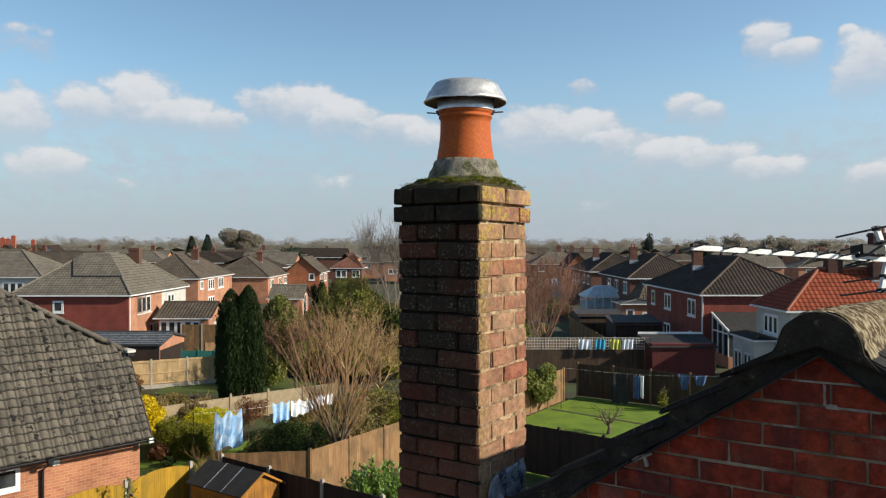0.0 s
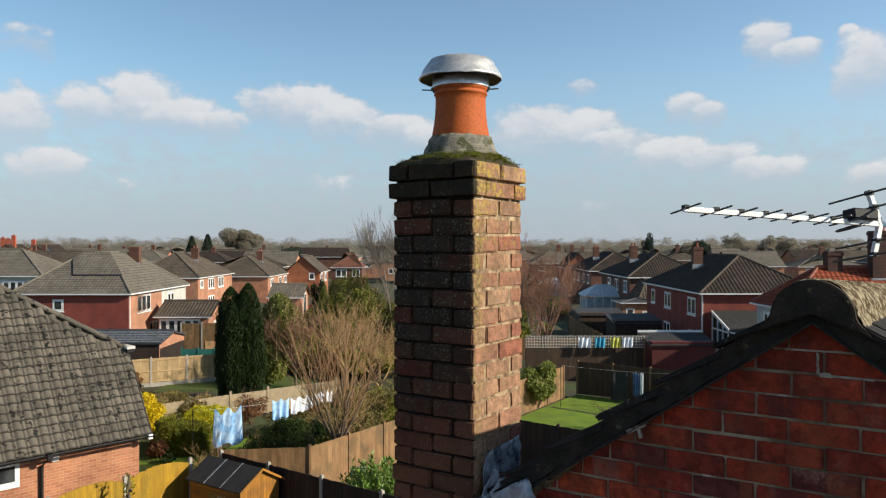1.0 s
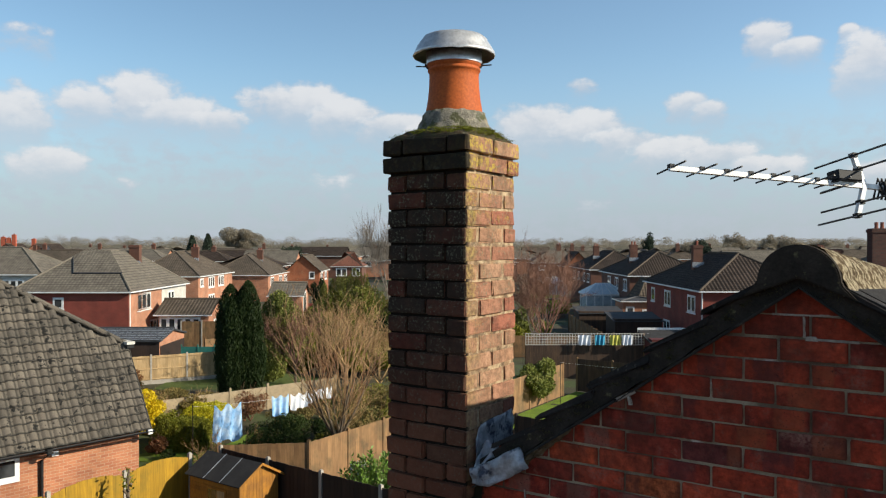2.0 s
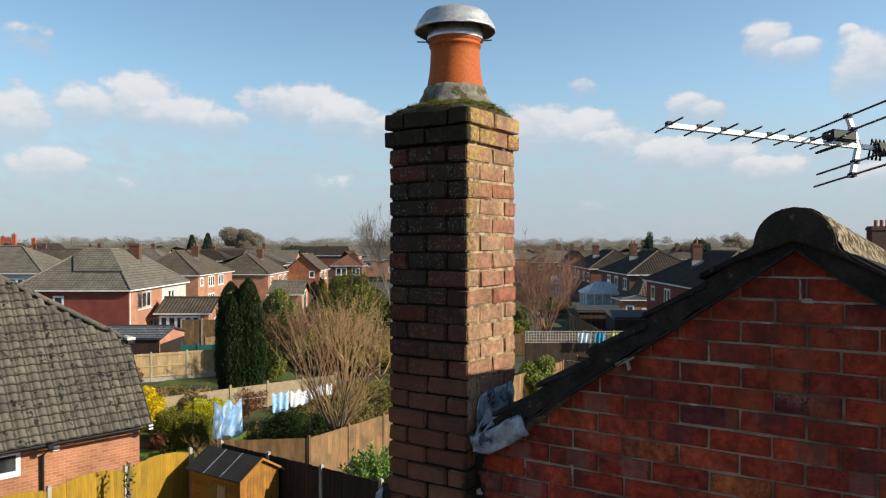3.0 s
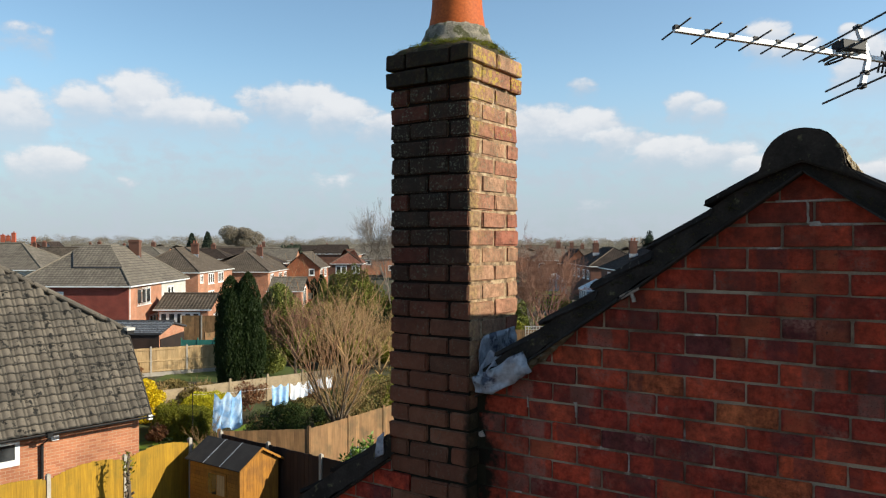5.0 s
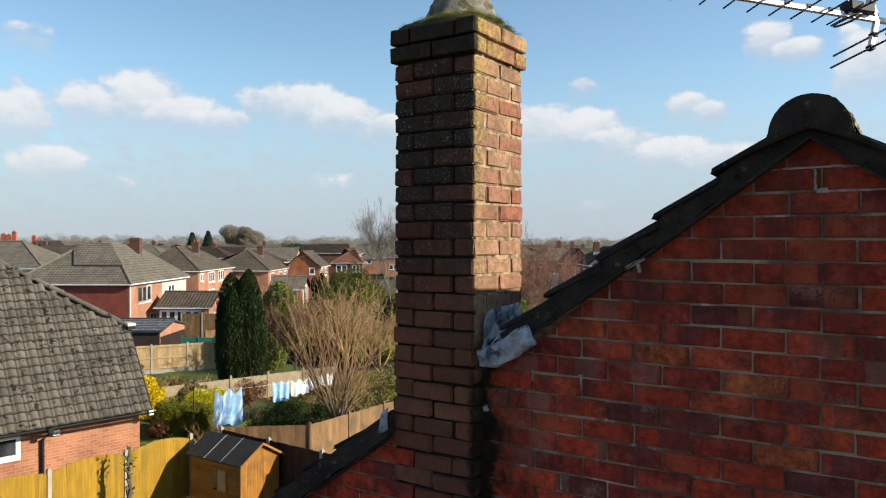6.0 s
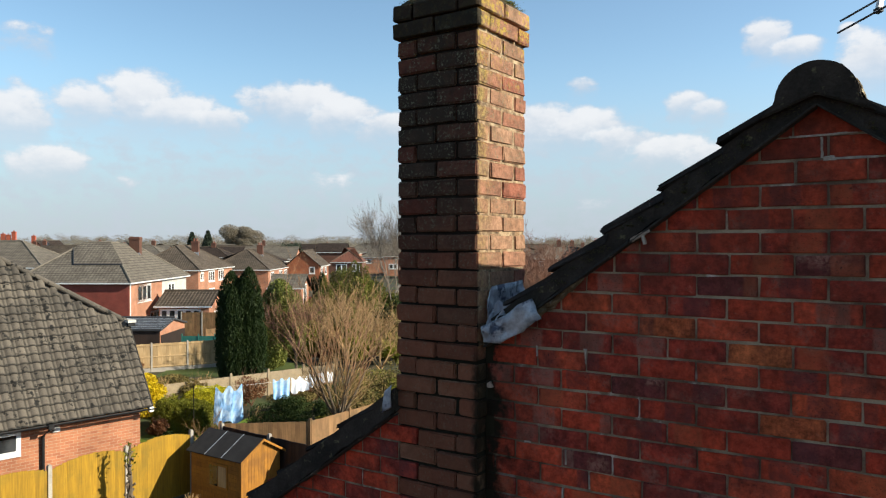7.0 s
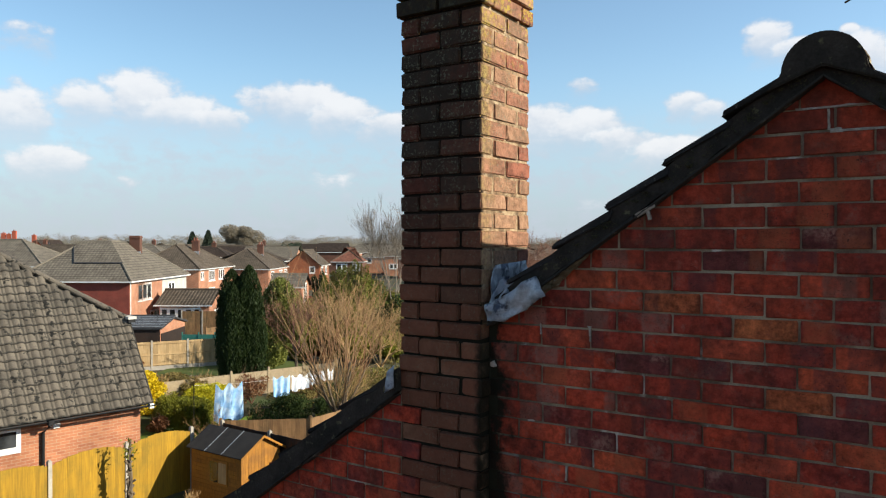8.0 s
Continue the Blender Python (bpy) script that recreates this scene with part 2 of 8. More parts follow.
        corner = maths(t, "MULTIPLY", corner, maths(t, "ADD", maths(t, "MULTIPLY", high, 0.7), 0.3))
        col = mixed(t, corner, col, mixed(t, stretch(t, noise_of(t, place, 48.0, 5.0, 0.7), 0.4, 0.62), rgb(0.10, 0.075, 0.035), rgb(0.40, 0.30, 0.10)))
        # low end of the recessed side face painted black-green
        low_black = maths(t, "MULTIPLY", stretch(t, maths(t, "ADD", z, maths(t, "MULTIPLY", noise_of(t, place, 7.0, 5.0), 0.3)), 7.16, 7.0), stretch(t, maths(t, "ADD", s[0], maths(t, "MULTIPLY", noise_of(t, place, 14.0, 5.0), 0.08)), 0.0, 0.04))
        col = mixed(t, maths(t, "MULTIPLY", low_black, 0.92), col, rgb(0.014, 0.015, 0.009))
        gold = maths(t, "MULTIPLY", maths(t, "MULTIPLY", stretch(t, noise_of(t, place, 34.0, 5.0, 0.65), 0.51, 0.59), stretch(t, noise_of(t, place, 7.5, 3.0), 0.46, 0.56)), top)
        # top two courses of the front painted nearly black
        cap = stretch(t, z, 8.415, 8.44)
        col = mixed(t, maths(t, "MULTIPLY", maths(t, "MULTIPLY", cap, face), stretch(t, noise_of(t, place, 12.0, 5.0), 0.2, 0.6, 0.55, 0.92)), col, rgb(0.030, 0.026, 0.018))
        near = stretch(t, maths(t, "ADD", s[1], maths(t, "MULTIPLY", noise_of(t, place, 8.0, 4.0), 0.25)), 0.42, 0.2)
        crusty = maths(t, "MULTIPLY", maths(t, "MULTIPLY", stretch(t, noise_of(t, place, 34.0, 6.0, 0.66), 0.50, 0.56), stretch(t, z, 8.2, 8.46)), near)
        gold = maths(t, "MAXIMUM", gold, maths(t, "MULTIPLY", crusty, 0.9))
        gold = maths(t, "MULTIPLY", gold, maths(t, "SUBTRACT", 1.0, maths(t, "MULTIPLY", face, 0.96)))
        col = mixed(t, maths(t, "MULTIPLY", gold, moss), col, rgb(0.46, 0.33, 0.06))
    if gable_tones:
        # grime that crosses bricks and joints alike, drawn out downwards by the rain
        drawn = node(t, "ShaderNodeMapping", {0: place, 3: (3.2, 3.2, 1.5)}).outputs[0]
        # the dark patches get denser towards the top of the gable
        dusky = maths(t, "MULTIPLY", stretch(t, node(t, "ShaderNodeSeparateXYZ", {0: place}).outputs[2], 6.7, 8.0), 0.2)
        grime = stretch(t, maths(t, "ADD", noise_of(t, drawn, 1.7, 8.0, 0.68), dusky), 0.44, 0.70)
        col = mixed(t, maths(t, "MULTIPLY", grime, 0.52), col, rgb(0.085, 0.032, 0.020))
        # a black-green strip painted into the inner corner beside the stack
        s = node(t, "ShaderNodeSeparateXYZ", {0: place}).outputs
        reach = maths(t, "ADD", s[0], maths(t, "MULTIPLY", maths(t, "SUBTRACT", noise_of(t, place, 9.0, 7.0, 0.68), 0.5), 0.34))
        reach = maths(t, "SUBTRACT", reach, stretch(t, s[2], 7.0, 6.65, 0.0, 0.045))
        stack_strip = maths(t, "ADD", maths(t, "MULTIPLY", stretch(t, reach, 0.10, 0.02), 0.70), maths(t, "MULTIPLY", stretch(t, reach, 0.36, 0.07), 0.28))
        col = mixed(t, maths(t, "MULTIPLY", stack_strip, stretch(t, s[0], -0.2, -0.05)), col, rgb(0.012, 0.013, 0.008))
    t.links.new(col, bsdf.inputs["Base Color"])
    bsdf.inputs["Roughness"].default_value = 0.9
    bsdf.inputs["Specular IOR Level"].default_value = 0.12
    bump_of(t, bsdf, maths(t, "ADD", maths(t, "ADD", grain, maths(t, "MULTIPLY", noise_of(t, co, 32.0, 4.0), 1.4)), maths(t, "MULTIPLY", pits, 0.4)), 0.7, 0.009)
    return m


def brickwork(name, a, b, mortar, turn=False, scale=1.0):
    """Coursed brick for far walls, at its real size."""
    m, t, bsdf = start_material(name)
    co, info = where(t, False)
    s = node(t, "ShaderNodeSeparateXYZ", {0: co}).outputs
    flat = node(t, "ShaderNodeCombineXYZ", {0: maths(t, "ADD", s[0], s[1]), 1: s[2], 2: 0.0}).outputs[0]
    n = node(t, "ShaderNodeTexBrick", {"Vector": flat, "Color1": a, "Color2": b, "Mortar": mortar, "Scale": scale, "Mortar Size": 0.006,
                                       "Brick Width": 0.229, "Row Height": 0.0855, "Bias": -0.2})
    broad = stretch(t, noise_of(t, co, 0.8), 0.3, 0.7, 0.78, 1.15)
    col = mixed(t, 1.0, n.outputs[0], node(t, "ShaderNodeCombineColor", {0: broad, 1: broad, 2: broad}).outputs[0], "MULTIPLY")
    t.links.new(col, bsdf.inputs["Base Color"])
    bsdf.inputs["Roughness"].default_value = 0.9
    bump_of(t, bsdf, maths(t, "ADD", maths(t, "MULTIPLY", n.outputs[1], -1.0), maths(t, "MULTIPLY", noise_of(t, co, 70.0), 0.4)), 0.5, 0.01)
    return m


def tiled(name, a, b, gauge=0.33, cover=0.3, deep=0.6, rolls=0.6):
    """Far tiled roofs: rows and rolls as relief and as dark lines painted in the colour; the mesh's uv map gives metres
    along the eaves and up the slope.
    """
    m, t, bsdf = start_material(name)
    uv = node(t, "ShaderNodeUVMap").outputs[0]
    s = node(t, "ShaderNodeSeparateXYZ", {0: uv}).outputs
    row = maths(t, "FRACT", maths(t, "DIVIDE", s[1], gauge))
    col_ = maths(t, "FRACT", maths(t, "DIVIDE", s[0], cover))
    roll = maths(t, "SINE", maths(t, "MULTIPLY", col_, 6.2832))
    cell = node(t, "ShaderNodeCombineXYZ", {0: maths(t, "FLOOR", maths(t, "DIVIDE", s[0], cover)), 1: maths(t, "FLOOR", maths(t, "DIVIDE", s[1], gauge)), 2: 0.0}).outputs[0]
    one = node(t, "ShaderNodeTexWhiteNoise", {0: cell}).outputs[0]
    co, info = where(t)
    broad = stretch(t, noise_of(t, co, 0.6, 5.0), 0.3, 0.7)
    grain = noise_of(t, co, 14.0, 5.0, 0.6)
    col = mixed(t, broad, a, b)
    lum = maths(t, "MULTIPLY", stretch(t, one, 0.0, 1.0, 0.82, 1.15, "LINEAR"), stretch(t, grain, 0.25, 0.75, 0.75, 1.2))
    gap = maths(t, "MULTIPLY", stretch(t, row, 0.0, 0.22, 0.12, 1.0), stretch(t, maths(t, "ABSOLUTE", maths(t, "SUBTRACT", col_, 0.25)), 0.05, 0.25, rolls, 1.0))
    lum = maths(t, "MULTIPLY", lum, gap)
    col = mixed(t, 1.0, col, node(t, "ShaderNodeCombineColor", {0: lum, 1: lum, 2: lum}).outputs[0], "MULTIPLY")
    t.links.new(col, bsdf.inputs["Base Color"])
    bsdf.inputs["Roughness"].default_value = 0.9
    bsdf.inputs["Specular IOR Level"].default_value = 0.2
    bump_of(t, bsdf, maths(t, "ADD", maths(t, "MULTIPLY", roll, 0.5), maths(t, "MULTIPLY", row, -1.0)), deep, 0.04)
    return m


def glass_material(name, tint=(0.75, 0.8, 0.82, 1)):
    """Dim window glass before a dark room: a glossy dark pane."""
    m, t, bsdf = start_material(name)
    co, info = where(t)
    col = mixed(t, stretch(t, noise_of(t, co, 1.2), 0.3, 0.7), rgb(0.012, 0.014, 0.016), rgb(0.06, 0.065, 0.07))
    t.links.new(col, bsdf.inputs["Base Color"])
    bsdf.inputs["Roughness"].default_value = 0.04
    bsdf.inputs["Specular IOR Level"].default_value = 0.6
    return m


def leafy(name, a, b, c, rough=0.6, sheen=0.2):
    m, t, bsdf = start_material(name)
    rnd = node(t, "ShaderNodeNewGeometry").outputs["Random Per Island"]
    co, info = where(t)
    broad = stretch(t, noise_of(t, co, 1.4), 0.3, 0.7)
    col = mixed(t, broad, ramp(t, rnd, [(0.0, a), (0.55, b), (1.0, c)]), b)
    t.links.new(col, bsdf.inputs["Base Color"])
    bsdf.inputs["Roughness"].default_value = rough
    bsdf.inputs["Specular IOR Level"].default_value = 0.2 if rough > 0.56 else 0.5
    trans = node(t, "ShaderNodeBsdfTranslucent", {"Color": col})
    add = node(t, "ShaderNodeMixShader", {0: sheen, 1: bsdf.outputs[0], 2: trans.outputs[0]})
    t.links.new(add.outputs[0], [n for n in t.nodes if n.type == "OUTPUT_MATERIAL"][0].inputs[0])
    return m


def boards(name, a, b, vary=0.25, rough=0.8, scale=1.0, stain=None):
    """Sawn wood with the grain along z."""
    m, t, bsdf = start_material(name)
    co, info = where(t)
    thin = node(t, "ShaderNodeMapping", {0: co, 3: (30.0 * scale, 30.0 * scale, 1.6 * scale)}).outputs[0]
    grain = noise_of(t, thin, 1.0, 6.0, 0.6)
    broad = stretch(t, noise_of(t, co, 1.1, 4.0), 0.3, 0.7)
    col = mixed(t, broad, a, b)
    if stain:
        # green-black weathering in drifts that cross the boards
        place = node(t, "ShaderNodeNewGeometry").outputs["Position"]
        col = mixed(t, maths(t, "MULTIPLY", stretch(t, noise_of(t, place, 1.6, 6.0, 0.62), 0.46, 0.66), 0.75), col, stain)
    lum = maths(t, "MULTIPLY", stretch(t, info, 0.0, 1.0, 1 - vary, 1 + vary, "LINEAR"), stretch(t, grain, 0.25, 0.75, 0.75, 1.2))
    col = mixed(t, 1.0, col, node(t, "ShaderNodeCombineColor", {0: lum, 1: lum, 2: lum}).outputs[0], "MULTIPLY")
    t.links.new(col, bsdf.inputs["Base Color"])
    bsdf.inputs["Roughness"].default_value = rough
    bump_of(t, bsdf, grain, 0.4, 0.004)
    return m


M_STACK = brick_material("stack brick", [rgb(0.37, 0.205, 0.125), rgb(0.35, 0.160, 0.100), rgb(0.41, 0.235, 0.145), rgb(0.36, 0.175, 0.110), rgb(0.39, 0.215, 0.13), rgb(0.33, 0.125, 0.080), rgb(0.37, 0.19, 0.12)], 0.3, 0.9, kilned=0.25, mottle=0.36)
RED_TONES = [rgb(0.547, 0.072, 0.032), rgb(0.476, 0.060, 0.030), rgb(0.595, 0.087, 0.039), rgb(0.405, 0.055, 0.032), rgb(0.523, 0.070, 0.032), rgb(0.333, 0.052, 0.034),
             rgb(0.559, 0.093, 0.043), rgb(0.452, 0.060, 0.030), rgb(0.357, 0.053, 0.032), rgb(0.500, 0.067, 0.031), rgb(0.392, 0.055, 0.032)]
M_GABLE = brick_material("gable brick", RED_TONES, gable_tones=True, kilned=0.55, mottle=0.38, ends=0.5)
M_GABLEORANGE = brick_material("underburnt orange gable brick", [rgb(0.46, 0.112, 0.042), rgb(0.50, 0.135, 0.05)], gable_tones=True, kilned=0.3, mottle=0.55, ends=0.2)
M_GABLEBRIGHT = brick_material("bright red gable brick", [rgb(0.58, 0.10, 0.04), rgb(0.54, 0.085, 0.036)], gable_tones=True, kilned=0.35, mottle=0.4, ends=0.2)
M_GABLEDARK = brick_material("overburnt purple gable brick", [rgb(0.19, 0.046, 0.040), rgb(0.16, 0.042, 0.036)], gable_tones=True, kilned=0.5, mottle=0.4, ends=0.9)
M_MORTAR = surface("weathered mortar", rgb(0.42, 0.325, 0.215), rgb(0.135, 0.090, 0.058), 5.0, 180.0, 0.95, 0.6, 0.004, gable_tones=True, stain=rgb(0.64, 0.56, 0.47), stain_scale=6.0, stain_from=0.58, spec=0.12)
M_LIME = surface("pale lime mortar", rgb(0.46, 0.40, 0.33), rgb(0.25, 0.20, 0.16), 14.0, 120.0, 0.95, 0.8, 0.006, spec=0.12)
M_CRUMB = surface("crumbling olive bedding mortar", rgb(0.17, 0.125, 0.075), rgb(0.075, 0.058, 0.036), 16.0, 110.0, 0.95, 0.8, 0.006, stain=rgb(0.28, 0.27, 0.23), stain_scale=22.0, stain_from=0.6, spec=0.12)
def stack_mortar():
    """Cream lime mortar; on the shaded front it is eroded and painted black, soot and shade together."""
    m, t, bsdf = start_material("stack mortar")
    place = node(t, "ShaderNodeNewGeometry").outputs["Position"]
    grain = noise_of(t, place, 150.0, 5.0, 0.65)
    col = mixed(t, stretch(t, noise_of(t, place, 14.0, 6.0), 0.35, 0.65), rgb(0.50, 0.38, 0.24), rgb(0.30, 0.19, 0.11))
    col = mixed(t, stretch(t, noise_of(t, place, 17.0, 6.0, 0.65), 0.44, 0.66), col, rgb(0.13, 0.09, 0.06))
    # the black on the front joints holds soot and painted shade
    soot_shade = maths(t, "ADD", node(t, "ShaderNodeSeparateXYZ", {0: place}).outputs[1], maths(t, "MULTIPLY", maths(t, "SUBTRACT", noise_of(t, place, 16.0, 5.0), 0.5), 0.03))
    col = mixed(t, stretch(t, soot_shade, 0.045, 0.02), col, rgb(0.022, 0.016, 0.012))
    # all joints below 7 m are painted nearly black
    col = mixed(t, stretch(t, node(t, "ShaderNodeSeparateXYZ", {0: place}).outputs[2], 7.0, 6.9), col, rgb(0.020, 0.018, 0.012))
    col = mixed(t, 1.0, col, node(t, "ShaderNodeCombineColor", {0: stretch(t, grain, 0.2, 0.8, 0.7, 1.25), 1: stretch(t, grain, 0.2, 0.8, 0.7, 1.25), 2: stretch(t, grain, 0.2, 0.8, 0.7, 1.25)}).outputs[0], "MULTIPLY")
    t.links.new(col, bsdf.inputs["Base Color"])
    bsdf.inputs["Roughness"].default_value = 0.95
    bsdf.inputs["Specular IOR Level"].default_value = 0.1
    bump_of(t, bsdf, grain, 0.7, 0.006)
    return m


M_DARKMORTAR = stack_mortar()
M_FLAUNCH = surface("mortar collar", rgb(0.34, 0.30, 0.23), rgb(0.16, 0.15, 0.12), 22.0, 120.0, 0.95, 1.0, 0.014, stain=rgb(0.10, 0.10, 0.045), stain_scale=20.0, stain_from=0.5)
M_MOSSY = surface("mossy flaunching", rgb(0.05, 0.048, 0.014), rgb(0.075, 0.045, 0.02), 26.0, 160.0, 0.97, 1.0, 0.014, stain=rgb(0.19, 0.17, 0.12), stain_scale=18.0, stain_from=0.6)
M_CLAY = surface("terracotta", rgb(0.46, 0.105, 0.020), rgb(0.39, 0.083, 0.017), 6.0, 70.0, 0.72, 0.15, 0.003, stain=rgb(0.28, 0.075, 0.03), stain_scale=5.0, stain_from=0.6, spec=0.3)
M_ALU = surface("dull aluminium", rgb(0.68, 0.67, 0.66), rgb(0.58, 0.58, 0.58), 5.0, 40.0, 0.42, 0.12, 0.002, metal=0.6, stain=rgb(0.40, 0.38, 0.35), stain_scale=14.0, stain_from=0.66)
M_STEEL = surface("dark steel", rgb(0.05, 0.05, 0.052), rgb(0.09, 0.085, 0.08), 20.0, 80.0, 0.5, 0.2, 0.002, metal=0.6)
# dark patches painted in to read as shaded folds of the sheet
M_LEAD = surface("sheet lead", rgb(0.46, 0.49, 0.53), rgb(0.24, 0.265, 0.30), 12.0, 40.0, 0.5, 0.5, 0.014, metal=0.25, stain=rgb(0.035, 0.045, 0.075), stain_scale=13.0, stain_from=0.53)
M_RIDGE = surface("lichened ridge tile", rgb(0.15, 0.105, 0.06), rgb(0.085, 0.06, 0.036), 16.0, 70.0, 0.97, 1.0, 0.024, stain=rgb(0.44, 0.37, 0.25), stain_scale=20.0, stain_from=0.455, spec=0.1)
M_RIDGEEND = surface("dark bedding mortar", rgb(0.05, 0.04, 0.032), rgb(0.026, 0.022, 0.018), 9.0, 90.0, 0.95, 0.6, 0.006, stain=rgb(0.13, 0.115, 0.065), stain_scale=22.0, stain_from=0.60, spec=0.1)
M_VERGE = surface("dark concrete tile", rgb(0.022, 0.02, 0.019), rgb(0.038, 0.033, 0.03), 6.0, 70.0, 0.85, 0.6, 0.006, vary=0.2, stain=rgb(0.15, 0.135, 0.11), stain_scale=34.0, stain_from=0.60, spec=0.12)
M_UNDER = surface("slate undercloak", rgb(0.05, 0.046, 0.04), rgb(0.034, 0.031, 0.028), 8.0, 80.0, 0.9, 0.4, 0.004, stain=rgb(0.16, 0.14, 0.11), stain_scale=15.0, spec=0.15)
def pan_tile():
    """Concrete pantiles, each of its own tone, with troughs and noses painted dark and black moss cushions."""
    m, t, bsdf = start_material("brown concrete tile")
    co, info = where(t)
    flat = node(t, "ShaderNodeTexCoord").outputs["Object"]
    place = node(t, "ShaderNodeNewGeometry").outputs["Position"]
    x = node(t, "ShaderNodeSeparateXYZ", {0: flat}).outputs[0]
    col = mixed(t, stretch(t, noise_of(t, place, 1.1, 5.0), 0.35, 0.65), rgb(0.125, 0.105, 0.082), rgb(0.082, 0.07, 0.056))
    grain = noise_of(t, co, 60.0, 5.0, 0.65)
    lum = maths(t, "MULTIPLY", stretch(t, info, 0.0, 1.0, 0.8, 1.18, "LINEAR"), stretch(t, grain, 0.25, 0.75, 0.72, 1.25))
    col = mixed(t, 1.0, col, node(t, "ShaderNodeCombineColor", {0: lum, 1: lum, 2: lum}).outputs[0], "MULTIPLY")
    # dirt and the shade between rolls, painted dark along the trough
    trough_dark = stretch(t, maths(t, "ADD", maths(t, "ABSOLUTE", maths(t, "SUBTRACT", x, 0.03)), maths(t, "MULTIPLY", noise_of(t, co, 22.0), 0.06)), 0.075, 0.03)
    col = mixed(t, maths(t, "MULTIPLY", trough_dark, 0.8), col, rgb(0.03, 0.027, 0.022))
    y = node(t, "ShaderNodeSeparateXYZ", {0: flat}).outputs[1]
    # nose painted near-black, drawing the gap line between rows
    nose = stretch(t, maths(t, "ADD", y, maths(t, "MULTIPLY", noise_of(t, co, 30.0), 0.03)), 0.085, 0.03)
    col = mixed(t, maths(t, "MULTIPLY", nose, 0.92), col, rgb(0.022, 0.02, 0.016))
    moss = stretch(t, noise_of(t, place, 5.6, 5.0, 0.62), 0.575, 0.605)
    col = mixed(t, moss, col, rgb(0.012, 0.011, 0.009))
    pale = stretch(t, noise_of(t, place, 17.0, 4.0), 0.66, 0.72)
    col = mixed(t, maths(t, "MULTIPLY", pale, 0.5), col, rgb(0.26, 0.24, 0.20))
    t.links.new(col, bsdf.inputs["Base Color"])
    bsdf.inputs["Roughness"].default_value = 0.92
    bump_of(t, bsdf, grain, 0.5, 0.008)
    return m


M_TILE = pan_tile()
M_LEFTBRICK = brickwork("orange brick wall", rgb(0.42, 0.17, 0.085), rgb(0.31, 0.105, 0.055), rgb(0.42, 0.29, 0.19))
M_REDWALL = brickwork("red brick wall", rgb(0.24, 0.05, 0.034), rgb(0.20, 0.042, 0.03), rgb(0.22, 0.08, 0.055))
M_BRICKFAR = brickwork("salmon brick wall", rgb(0.45, 0.20, 0.115), rgb(0.38, 0.155, 0.085), rgb(0.42, 0.29, 0.20))
M_ORANGEFAR = brickwork("bright orange brick wall", rgb(0.31, 0.10, 0.042), rgb(0.26, 0.085, 0.038), rgb(0.30, 0.16, 0.10))
M_BROWNWALL = brickwork("brown brick wall", rgb(0.14, 0.058, 0.037), rgb(0.11, 0.047, 0.031), rgb(0.14, 0.09, 0.066))
M_RENDER = surface("pale render", rgb(0.58, 0.55, 0.50), rgb(0.46, 0.44, 0.40), 0.9, 40.0, 0.9, 0.3, 0.004)
M_GREYROOF = tiled("grey tile roof", rgb(0.185, 0.162, 0.132), rgb(0.14, 0.122, 0.10), deep=0.4, rolls=0.85)
M_DARKROOF = tiled("dark tile roof", rgb(0.070, 0.050, 0.040), rgb(0.046, 0.034, 0.028), deep=0.9, rolls=0.35)
M_BROWNROOF = tiled("brown tile roof", rgb(0.145, 0.115, 0.088), rgb(0.10, 0.08, 0.062), deep=0.9)
M_REDROOF = tiled("red tile roof", rgb(0.33, 0.075, 0.035), rgb(0.27, 0.06, 0.03))
M_DULLRED = tiled("dull red tile roof", rgb(0.25, 0.105, 0.072), rgb(0.20, 0.085, 0.06))
M_RIDGEGREY = surface("grey ridge tile", rgb(0.20, 0.175, 0.14), rgb(0.15, 0.13, 0.105), 3.0, 30.0, 0.9, 0.3, 0.01, spec=0.2)
M_RIDGEBROWN = surface("brown ridge tile", rgb(0.12, 0.095, 0.072), rgb(0.085, 0.068, 0.053), 3.0, 30.0, 0.9, 0.3, 0.01, spec=0.2)
M_SLATE = surface("black roof sheet", rgb(0.032, 0.033, 0.037), rgb(0.052, 0.052, 0.056), 2.0, 30.0, 0.7, 0.2, 0.004)
M_FELT = surface("black roofing felt", rgb(0.017, 0.016, 0.017), rgb(0.028, 0.026, 0.026), 3.0, 120.0, 0.9, 0.5, 0.004, stain=rgb(0.10, 0.09, 0.075), stain_scale=2.5, stain_from=0.64)
M_PVC = surface("white plastic", rgb(0.80, 0.80, 0.79), rgb(0.72, 0.72, 0.71), 2.0, 30.0, 0.4, 0.05, 0.001)
M_GLASS = glass_material("window glass")
M_BLACKPVC = surface("black plastic", rgb(0.010, 0.010, 0.011), rgb(0.018, 0.018, 0.019), 5.0, 40.0, 0.6, 0.1, 0.002, spec=0.25)
M_YELLOWWOOD = boards("new yellow fence wood", rgb(0.37, 0.205, 0.008), rgb(0.30, 0.165, 0.006), 0.1, stain=rgb(0.24, 0.15, 0.01))
M_SHEDWOOD = boards("orange stained wood", rgb(0.36, 0.155, 0.016), rgb(0.28, 0.115, 0.012), 0.14, stain=rgb(0.20, 0.085, 0.014))
M_BROWNWOOD = boards("weathered brown wood", rgb(0.28, 0.155, 0.066), rgb(0.19, 0.10, 0.042), 0.15, stain=rgb(0.11, 0.075, 0.034))
# base tone lowered to the deep shade on the fences
M_DARKWOOD = boards("dark brown wood", rgb(0.036, 0.019, 0.012), rgb(0.022, 0.012, 0.008), 0.3)
